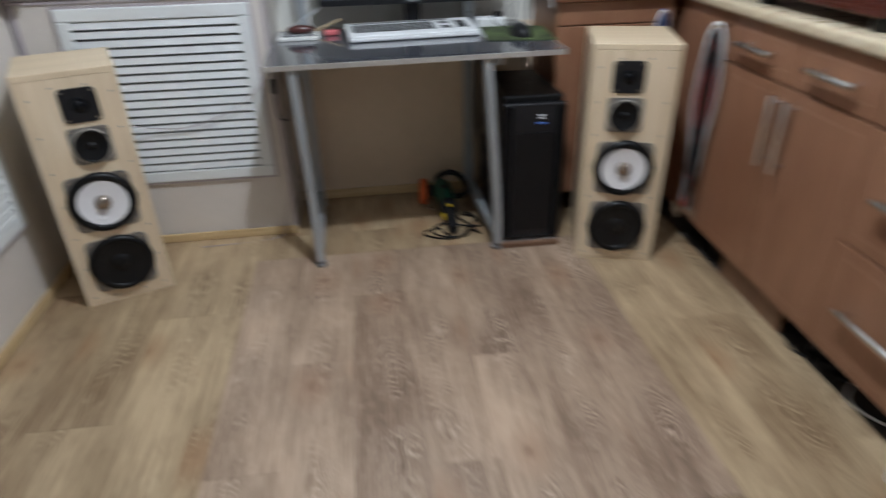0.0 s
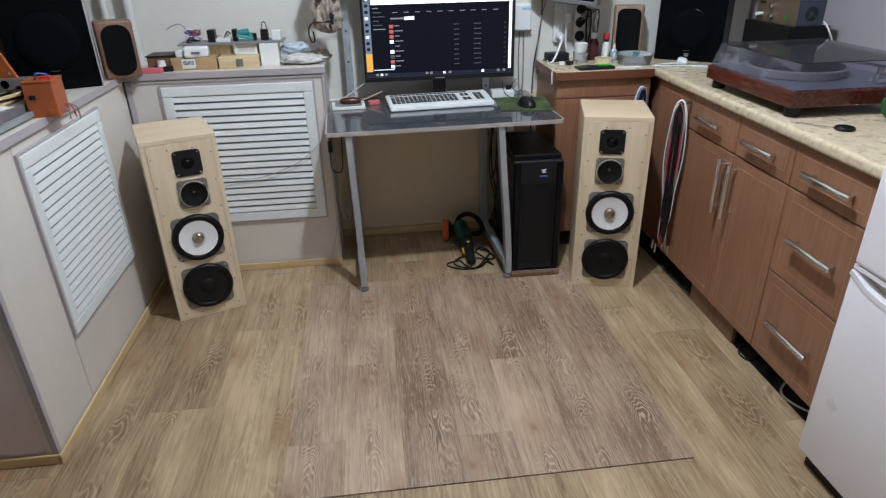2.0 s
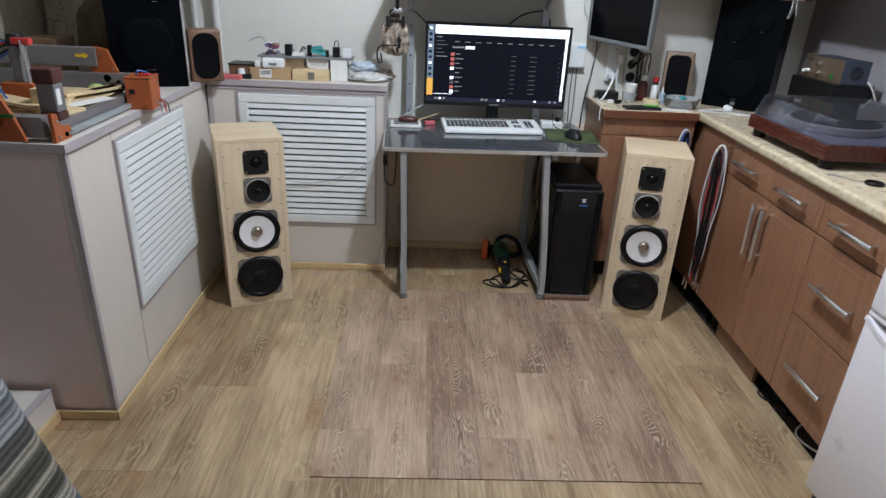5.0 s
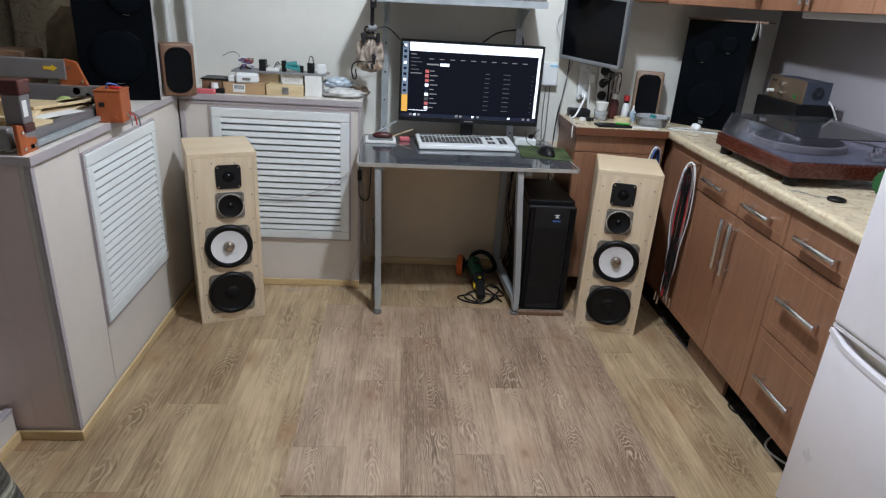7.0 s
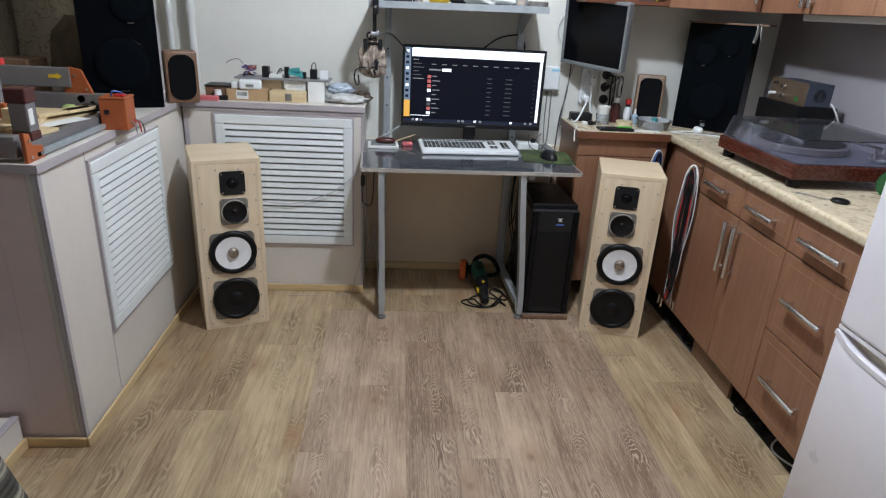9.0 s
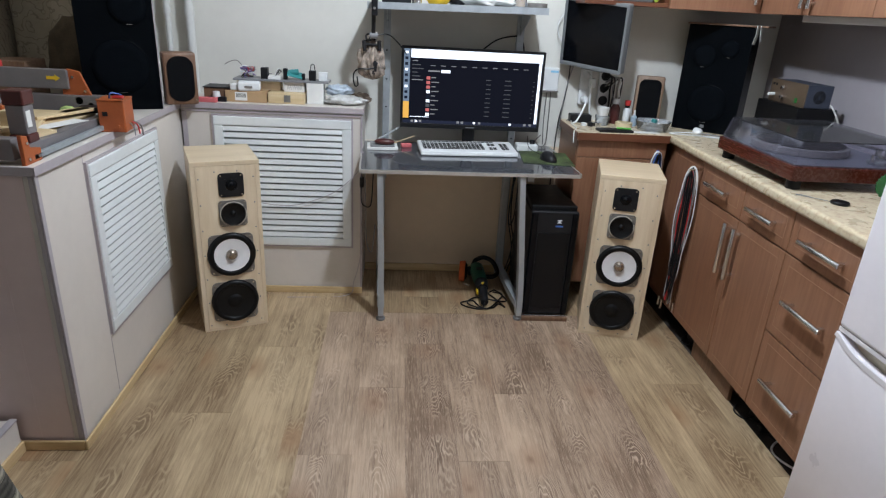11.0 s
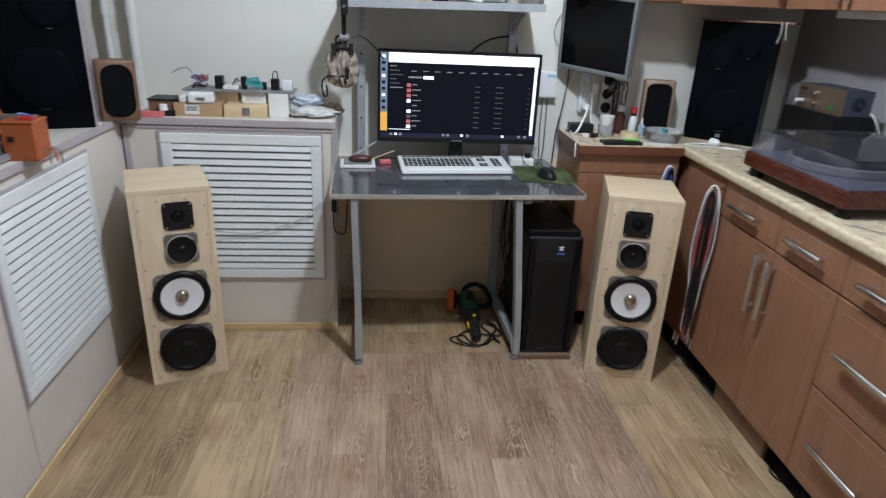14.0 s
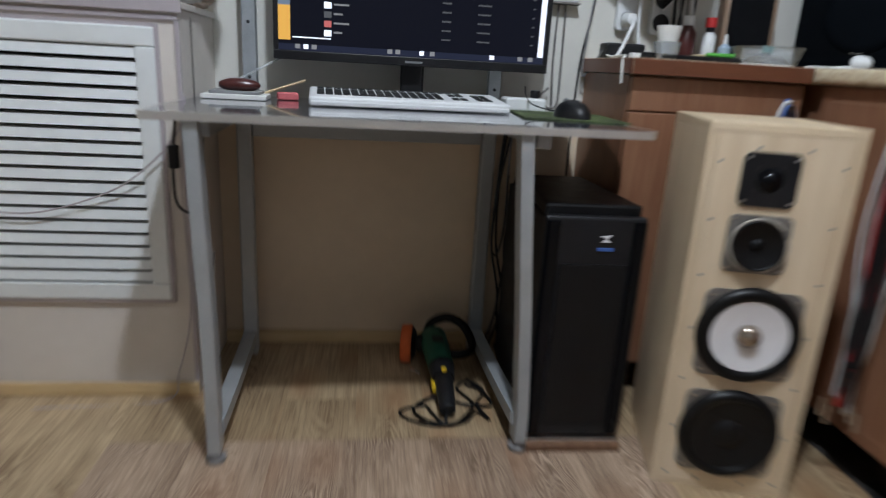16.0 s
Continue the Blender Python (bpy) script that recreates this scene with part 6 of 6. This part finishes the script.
part("stray_wire", tube([(-0.02, 0, 0.04), (-0.05, 0.0, 0.075), (-0.085, 0.0, 0.07), (-0.11, 0.0, 0.055)], 0.0022), BASKET, wr)
mt = thing("small_motor", (-0.545, 2.79, BZ), "small black motor on the board", "motor")
part("body", bx(-0.018, 0.014, -0.02, 0.02, 0, 0.05, 0.003), BLACK, mt)
part("shaft", rod((0.014, 0, 0.022), (0.03, 0, 0.022), 0.004, seg=8), CHROME, mt)
part("base", bx(0.016, 0.075, -0.03, 0.03, 0, 0.014, 0.002), PAPER, mt)
cbx = thing("circuit_board", (-0.41, 2.79, BZ), "teal circuit board with leads on the dark board", "circuit board")
part("board", bx(-0.035, 0.035, -0.025, 0.025, 0.012, 0.015), TEAL, cbx, m=pose(0, 0, 0.012, 25, 12, 10))
part("coil", rod((-0.02, 0, 0.03), (0.02, 0.005, 0.035), 0.015, seg=14), TEAL, cbx, smooth=40)
part("terminal", bx(-0.05, -0.03, -0.015, 0.015, 0, 0.05, 0.003), BLACK, cbx)
part("clip", bx(0.035, 0.05, -0.01, 0.01, 0, 0.03, 0.002), BLACK, cbx)
for i in range(5):
    part("lead", tube([(-0.05 - 0.006 * i, 0.0, 0.03), (-0.07, 0.01 * (i - 2), 0.05 - 0.006 * i), (-0.09, 0.012 * (i - 2), 0.01)], 0.0018, 5), (KEYW, BASKET, BLACK, KEYW, BASKET)[i], cbx)
kt = thing("power_module", (-0.325, 2.79, BZ), "small black power module with wire loop", "module")
part("body", bx(-0.016, 0.016, -0.015, 0.015, 0, 0.045, 0.002), BLACK, kt)
part("loop", tube([(-0.01, 0, 0.045), (-0.005, 0, 0.07), (0.008, 0, 0.072), (0.012, 0, 0.045)], 0.0022), BLACK, kt)
solid("white_cube", bx(-0.02, 0.02, -0.018, 0.018, 0, 0.04, 0.003), KEYW, (-0.275, 2.79, BZ), "white plastic cube at the end of the board", "cube")
solid("polythene_bag", crumple((0.19, 0.11, 0.045), 9.2, 0.35, 4), BAG, (-0.175, 2.77, TOP), "crumpled clear polythene bag on the radiator cover", "bag", "polythene bags", smooth=180)
solid("polythene_bag", crumple((0.125, 0.08, 0.05), 14.2, 0.3, 4), mat("blue_white_polythene", (0.42, 0.48, 0.55), 0.3, vary=0.3, scale=40, bump=0.5, bump_scale=60), (-0.20, 2.80, TOP + 0.04), "blue-white plastic bag folded over another bag", "bag", "polythene bags", smooth=180)
solid("polythene_bag", crumple((0.10, 0.09, 0.05), 19.2, 0.35, 4), SACK, (-0.105, 2.845, TOP), "brownish polythene packet at the end of the cover", "bag", "polythene bags", smooth=180)

# ---- desktop milling machine on the deep cover ----
cn = thing("milling_machine", (-0.94, 1.47, TOP), "orange and grey desktop milling machine on the cover", "milling machine")
part("front_rail", bx(-0.62, -0.02, -0.012, 0.028, 0.012, 0.072, 0.003), ALU, cn, "grey aluminium profile")
part("side_rail", bx(-0.045, -0.010, 0.03, 0.72, 0.008, 0.045, 0.003), ALU, cn)
part("outer_rail", bx(-0.005, 0.012, 0.03, 0.62, 0.006, 0.022, 0.002), PERF, cn)
part("far_rail", bx(-0.62, -0.03, 0.70, 0.735, 0.02, 0.085, 0.003), ALU, cn)
part("left_rail", bx(-0.62, -0.58, 0.03, 0.70, 0.008, 0.045, 0.003), ALU, cn)
part("bed", bx(-0.56, -0.06, 0.05, 0.68, 0.006, 0.014, 0.001), wood("dark_bed", (0.06, 0.042, 0.03), (0.12, 0.085, 0.06), "y"), cn)
plate = [(-0.045, 0.0), (0.045, 0.0), (0.045, 0.03), (0.012, 0.075), (-0.012, 0.075), (-0.03, 0.05)]
cpl = part("corner_plate", prism([(0.0, 0.0), (0.085, 0.0), (0.085, 0.035), (0.035, 0.045), (0.028, 0.078), (0.0, 0.085)], 0, 0.012, 0.002, Matrix(((0, 0, 1, 0.0), (1, 0, 0, -0.018), (0, 1, 0, 0.0), (0, 0, 0, 1)))), ORANGE, cn, "orange end plate")
for y, z in ((0.0, 0.015), (0.05, 0.015), (0.0, 0.06)):
    part("bolt", rod((0.012, y, z), (0.016, y, z), 0.005, seg=10), CHROME, cpl)
gpl = part("gantry_plate", prism([(-0.07, 0.0), (0.065, 0.0), (0.045, 0.06), (0.0, 0.165), (-0.045, 0.165), (-0.055, 0.06)], 0, 0.012, 0.003, pose(-0.125, -0.02, 0.004, 90)), ORANGE, cn, "tall orange gantry plate")
part("knob", rod((-0.14, -0.032, 0.06), (-0.14, -0.07, 0.06), 0.022, 0.018, 20, bevel=0.003), BLACK, gpl, smooth=40)
part("knob_cap", rod((-0.14, -0.07, 0.06), (-0.14, -0.076, 0.06), 0.013), CHROME, gpl, smooth=40)
part("green_mark", bx(-0.13, -0.08, -0.036, -0.0325, 0.072, 0.082), BRIGHTG, gpl)
part("stepper_body", bx(-0.062, -0.012, 0.06, 0.11, 0.07, 0.15, 0.003), ALU, cn, "grey motor body with a paper label")
part("motor_cap", bx(-0.066, -0.008, 0.056, 0.114, 0.1505, 0.192, 0.004), MAROON, cn, "dark maroon end cap")
part("motor_base", bx(-0.064, -0.010, 0.058, 0.112, 0.045, 0.0695, 0.004), MAROON, cn)
part("paper_label", bx(-0.0118, -0.0108, 0.066, 0.088, 0.09, 0.135), PAPER, cn)
far = part("far_gantry_plate", prism([(-0.055, 0.0), (0.06, 0.0), (0.05, 0.05), (0.015, 0.14), (-0.03, 0.15), (-0.055, 0.10)], 0, 0.012, 0.003, pose(-0.175, 0.72, 0.03, 90)), ORANGE, cn, "orange gantry plate")
part("bearing", rod((-0.17, 0.708, 0.065), (-0.17, 0.70, 0.065), 0.014), CHROME, far, smooth=40)
part("bearing", rod((-0.13, 0.708, 0.05), (-0.13, 0.70, 0.05), 0.010), CHROME, far, smooth=40)
for x, z in ((-0.185, 0.15), (-0.20, 0.06), (-0.145, 0.10), (-0.22, 0.12)):
    part("bolt", rod((x, 0.708, z), (x, 0.703, z), 0.005, seg=8), CHROME, far)
part("gantry_beam", bx(-0.60, -0.20, 0.70, 0.735, 0.105, 0.175, 0.003), ALU, cn, "grey aluminium beam")
part("arrow_mark", prism([(-0.025, -0.006), (0.005, -0.006), (0.005, -0.012), (0.025, 0.0), (0.005, 0.012), (0.005, 0.006), (-0.025, 0.006)], 0, 0.001, 0, pose(-0.25, 0.6995, 0.145, 90)), YELLOW, cn, "yellow arrow sticker")
part("belt_clamp", bx(-0.12, 0.0, 0.56, 0.61, 0.046, 0.066, 0.004), BLACK, cn)
sp = part("spindle_carriage", bx(-0.30, -0.20, 0.28, 0.36, 0.05, 0.11, 0.004), ORANGE, cn)
part("spindle_motor", rod((-0.25, 0.32, 0.10), (-0.25, 0.32, 0.22), 0.026), GREYP, sp, smooth=40)
part("spindle_cap", rod((-0.25, 0.32, 0.22), (-0.25, 0.32, 0.255), 0.03, 0.022), BLACK, sp, smooth=40)
part("red_clip", bx(-0.245, -0.19, 0.285, 0.31, 0.225, 0.245, 0.003), RED, sp)
part("lead_screw", rod((-0.215, 0.29, 0.08), (-0.215, 0.29, 0.24), 0.006, seg=10), CHROME, sp)
for i in range(7):
    part("wire", tube([(-0.27 + 0.01 * i, 0.31, 0.23), (-0.33 - 0.01 * i, 0.28, 0.25 - 0.02 * i), (-0.37, 0.24 + 0.01 * i, 0.16), (-0.33 + 0.015 * i, 0.2, 0.08), (-0.28, 0.16 + 0.02 * i, 0.05)], 0.004), (BLACK, BLUE, RED, BLACK, BASKET, BLACK, BLUE)[i], sp)
part("cable_chain", tube([(-0.36, 0.30, 0.23), (-0.42, 0.30, 0.24), (-0.46, 0.26, 0.19), (-0.45, 0.2, 0.12), (-0.40, 0.16, 0.06)], 0.018, 8), BLACK, sp)
part("wooden_block", bx(-0.13, -0.10, 0.14, 0.20, 0.0145, 0.12, 0.002), LWOOD, cn)
for i, (x, y, w, l, a) in enumerate(((-0.14, 0.30, 0.06, 0.26, 18), (-0.12, 0.46, 0.055, 0.22, -24), (-0.22, 0.20, 0.07, 0.30, 62), (-0.15, 0.20, 0.08, 0.26, 80), (-0.09, 0.52, 0.04, 0.14, -18))):
    part("wooden_board", bx(-w / 2, w / 2, -l / 2, l / 2, 0, 0.010, 0.001), LWOOD, cn, m=pose(x, y, 0.0455 + 0.0102 * (i % 3), 0, 0, a))
part("riser_block", bx(-0.30, -0.07, 0.10, 0.60, 0.0145, 0.045, 0.002), LWOOD, cn, "pale wooden riser under the boards")
part("paper", bx(-0.03, 0.03, -0.10, 0.10, 0, 0.001), PAPER, cn, m=pose(-0.075, 0.34, 0.0456, 0, 0, -18))
part("sponge", crumple((0.06, 0.05, 0.04), 3.3, 0.2, 3), mat("lime_sponge", (0.35, 0.45, 0.15), 0.8, vary=0.3, scale=40), cn, smooth=180, m=pose(-0.19, 0.64, 0.0145))
ob_ = thing("control_box", (-0.892, 1.985, TOP, 0, 0, 4), "orange plastic control box with clip leads", "control box")
ob_.scale = (0.95, 0.95, 0.90)
part("case", bx(-0.055, 0.035, -0.05, 0.05, 0, 0.118, 0.003), ORANGE, ob_)
part("lid", bx(-0.057, 0.037, -0.052, 0.052, 0.1182, 0.124, 0.002), ORANGE, ob_)
part("button", bx(0.0, 0.018, -0.053, -0.0502, 0.062, 0.078, 0.001), BLACK, ob_, m=pose(-0.04, 0, 0.0))
part("knob", rod((0.012, -0.0505, 0.02), (0.012, -0.056, 0.02), 0.008), ORANGE, ob_)
for x, y in ((-0.05, -0.045), (0.03, -0.045), (0.03, 0.045), (-0.05, 0.045)):
    part("screw", rod((x, y, 0.124), (x, y, 0.127), 0.004, seg=8), CHROME, ob_)
for z in (0.012, 0.10):
    part("screw", rod((0.035, 0.03, z), (0.038, 0.03, z), 0.004, seg=8), CHROME, ob_)
part("wires", tube([(-0.02, -0.02, 0.124), (-0.01, -0.03, 0.145), (0.01, -0.01, 0.14), (0.02, 0.01, 0.125)], 0.003), BLUE, ob_)
part("red_block", bx(-0.01, 0.025, -0.02, 0.0, 0.1242, 0.134, 0.002), RED, ob_)
part("clip", tube([(0.035, 0.02, 0.03), (0.05, 0.03, 0.015), (0.055, 0.03, -0.02)], 0.0028), RED, ob_)
part("clip", tube([(0.035, -0.005, 0.03), (0.05, -0.01, 0.01), (0.052, -0.012, -0.018)], 0.002), GREYP, ob_)
part("clip", tube([(0.035, 0.035, 0.03), (0.055, 0.05, 0.01), (0.06, 0.052, -0.03)], 0.003), BASKET, ob_)

# heap behind the machine
bxs = thing("brown_carton", (-1.50, 2.55, TOP), "dusty brown carton with printed side", "box")
part("carton", bx(-0.10, 0.05, -0.08, 0.08, 0, 0.165, 0.003), wood("printed_card", (0.10, 0.055, 0.03), (0.22, 0.13, 0.08), "x", 1.5, 0.7), bxs)
part("flap", bx(-0.10, 0.05, -0.084, -0.0805, 0.14, 0.163), WALNUT, bxs)
bm = bmesh.new()
cols = []
for i in range(41):
    u = i / 40
    fold = 0.020 * math.sin(9.0 * u) + 0.010 * math.sin(23.0 * u + 1.0)
    cols.append([[bm.verts.new((-1.745 + 0.50 * u + 0.02 * math.sin(5 * w + 3 * u), 2.925 + fold * (0.5 + w) + d, TOP + 0.002 + 0.95 * w)) for w in [k / 10 for k in range(11)]] for d in (0.0, 0.004)])
for a, b_ in zip(cols, cols[1:]):
    for k in range(10):
        bm.faces.new((a[0][k], b_[0][k], b_[0][k + 1], a[0][k + 1]))
        bm.faces.new((a[1][k], a[1][k + 1], b_[1][k + 1], b_[1][k]))
for e in (cols[0], cols[-1]):
    for k in range(10):
        bm.faces.new((e[0][k], e[0][k + 1], e[1][k + 1], e[1][k]))
bmesh.ops.recalc_face_normals(bm, faces=bm.faces)
solid("hanging_cloth", bm, wp, (0, 0, 0), "beige swirl-patterned cloth hanging in the corner", "cloth", smooth=180)
solid("cloth_sack", crumple((0.26, 0.20, 0.34), 7.9, 0.18, 4), mat("brown_sackcloth", (0.095, 0.07, 0.045), 0.9, vary=0.35, scale=18, bump=0.5, bump_scale=200), (-1.36, 2.76, TOP), "brown cloth sack heaped in the corner", "sack", smooth=180)

# ---- sofa under a striped blanket ----
stripe = mat("striped_blanket", (0.30, 0.31, 0.33), 0.9, vary=0.2, scale=30, bump=0.9, bump_scale=170)
nt = stripe.node_tree
bs = nt.nodes["Principled BSDF"]
tcx = nt.nodes.new("ShaderNodeTexCoord")
sx_ = nt.nodes.new("ShaderNodeSeparateXYZ")
nt.links.new(tcx.outputs["Object"], sx_.inputs[0])
zr = nt.nodes.new("ShaderNodeMapRange")
zr.inputs[1].default_value, zr.inputs[2].default_value = 0.0, 1.0
nt.links.new(sx_.outputs[2], zr.inputs[0])
rp = nt.nodes.new("ShaderNodeValToRGB")
rp.color_ramp.interpolation = "CONSTANT"
tones = ((0.0, (0.10, 0.14, 0.19)), (0.14, (0.30, 0.32, 0.34)), (0.18, (0.09, 0.13, 0.19)), (0.24, (0.32, 0.30, 0.26)), (0.30, (0.06, 0.055, 0.045)), (0.34, (0.30, 0.28, 0.22)), (0.37, (0.06, 0.055, 0.045)), (0.42, (0.28, 0.26, 0.21)), (0.45, (0.07, 0.07, 0.065)), (0.50, (0.26, 0.27, 0.28)), (0.54, (0.13, 0.14, 0.15)), (0.58, (0.30, 0.32, 0.34)), (0.63, (0.17, 0.18, 0.20)), (0.67, (0.31, 0.34, 0.37)), (0.78, (0.20, 0.22, 0.25)), (0.82, (0.33, 0.36, 0.39)))
while len(rp.color_ramp.elements) < len(tones):
    rp.color_ramp.elements.new(0.5)
for el, (p, c) in zip(rp.color_ramp.elements, tones):
    el.position, el.color = p, (*c, 1)
nt.links.new(zr.outputs[0], rp.inputs[0])
# knit ribs: the shade in their furrows is multiplied into the stripe colour
rib = nt.nodes.new("ShaderNodeTexWave")
rib.bands_direction, rib.inputs["Scale"].default_value, rib.inputs["Distortion"].default_value, rib.inputs["Detail Scale"].default_value = "Z", 17.0, 1.2, 6.0
nt.links.new(tcx.outputs["Object"], rib.inputs["Vector"])
rb = nt.nodes.new("ShaderNodeMapRange")
rb.inputs[3].default_value, rb.inputs[4].default_value = 0.45, 1.25
nt.links.new(rib.outputs[0], rb.inputs[0])
sc2 = nt.nodes.new("ShaderNodeVectorMath")
sc2.operation = "SCALE"
nt.links.new(rp.outputs[0], sc2.inputs[0])
nt.links.new(rb.outputs[0], sc2.inputs["Scale"])
nt.links.new(sc2.outputs[0], bs.inputs["Base Color"])
so = thing("sofa", (-1.275, 0.345, 0.0), "sofa end draped with a grey striped knitted blanket", "sofa")
part("frame", bx(-0.42, 0.42, -0.55, 0.42, 0.04, 0.95, 0.03), GREYP, so)
for x in (-0.36, 0.36):
    for y in (-0.48, 0.36):
        part("foot", rod((x, y, 0), (x, y, 0.0395), 0.025), BLACK, so)
bl_ = bmesh.new()
rows = []
for i in range(46):
    z = 0.06 + (1.00 - 0.06) * i / 45
    flare = 0.14 * (1 - z) ** 1.4
    ring_ = []
    outline = round_rect(0.94 + 2 * flare, 1.06 + 2 * flare, 0.06, 6, 0, -0.065)
    for k in range(len(outline)):
        (x0, y0), (x1, y1) = outline[k], outline[(k + 1) % len(outline)]
        steps = 14 if abs(x1 - x0) + abs(y1 - y0) > 0.3 else 1
        for s_ in range(steps):
            f = s_ / steps
            x, y = x0 + (x1 - x0) * f, y0 + (y1 - y0) * f
            w = 1 + 0.012 * math.sin(7 * x + 9 * y + 2 * z) * (1 - z)
            ring_.append(bl_.verts.new((x * w, y * w, z + 0.006 * math.sin(11 * x + 6 * y))))
    rows.append(ring_)
for a, b_ in zip(rows, rows[1:]):
    for k in range(len(a)):
        bl_.faces.new((a[k], a[(k + 1) % len(a)], b_[(k + 1) % len(a)], b_[k]))
bl_.faces.new(rows[-1])
bmesh.ops.recalc_face_normals(bl_, faces=bl_.faces)
part("blanket", bl_, stripe, so, "grey knitted blanket with dark and blue stripes", smooth=50)

# ---- floor planks ----
def planks(cols, mat_, group):
    """cols: x0, x1 and the y joints from near to far."""
    for x0, x1, ys in cols:
        for a, b_ in zip(ys, ys[1:]):
            if b_ - a < 0.01:
                continue
            g = 0.0006
            w, l = x1 - x0, b_ - a
            ob = new("plank", finish("plank", bx(-w / 2 + 0.0001, w / 2 - 0.0001, -l / 2 + g, l / 2 - g, -0.005, 0.0), mat_))
            ob.parent = FLOOR
            ob.matrix_basis = pose((x0 + x1) / 2, (a + b_) / 2, 0.0)


P0, P1 = 1.19, 2.44
XS = [-0.221, -0.041, 0.138, 0.317, 0.490, 0.663, 0.828, 1.007]
planks([
    (XS[0], XS[1], [P0, 1.41, P1]),
    (XS[1], XS[2], [P0, 1.802, P1]),
    (XS[2], XS[3], [P0, 2.141, P1]),
    (XS[3], XS[4], [P0, 1.376, P1]),
    (XS[4], XS[5], [P0, 1.765, P1]),
    (XS[5], XS[6], [P0, 2.155, P1]),
    (XS[6], XS[7], [P0, 1.934, P1]),
], GREYOAK, "")
main = []
lefts = [(-0.285, XS[0], [1.17]), (-0.49, -0.285, [2.104, 0.85]), (-0.70, -0.49, [1.636, 0.4]), (-0.91, -0.70, [1.2, 2.3]), (-1.12, -0.91, [0.9, 1.38]), (-1.33, -1.12, [0.5]), (-1.54, -1.33, [1.1]), (-1.75, -1.54, [0.2])]
rights = [(XS[7], 1.17, [2.05, 0.7]), (1.17, 1.368, [1.842, 0.5]), (1.368, 1.432, [1.3, 2.4]), (1.432, 1.63, []), (1.63, 1.83, []), (1.83, 2.02, [])]
for x0, x1, js in lefts + rights:
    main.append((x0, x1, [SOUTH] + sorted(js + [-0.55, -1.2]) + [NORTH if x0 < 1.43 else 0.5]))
for i, (x0, x1) in enumerate(zip(XS, XS[1:])):
    near = 0.25 + 0.13 * (i * 3 % 5)
    main.append((x0, x1, [SOUTH, -1.1 + 0.17 * (i * 2 % 5), near, P0 - 0.004]))
    main.append((x0, x1, [P1, 2.62 + 0.06 * (i * 2 % 4), NORTH]))
planks(main, OAK, "")
# near-black sheet replaces the planks here, its colour stands for shade under the units
struct("sub_floor", bx(1.4335, EAST, 0.5015, NORTH, -0.005, -0.003), mat("under_unit_shade", (0.035, 0.03, 0.027), 0.85, vary=0.4, scale=20), "dark sheet under the kitchen units, shade put in its colour", "floor")
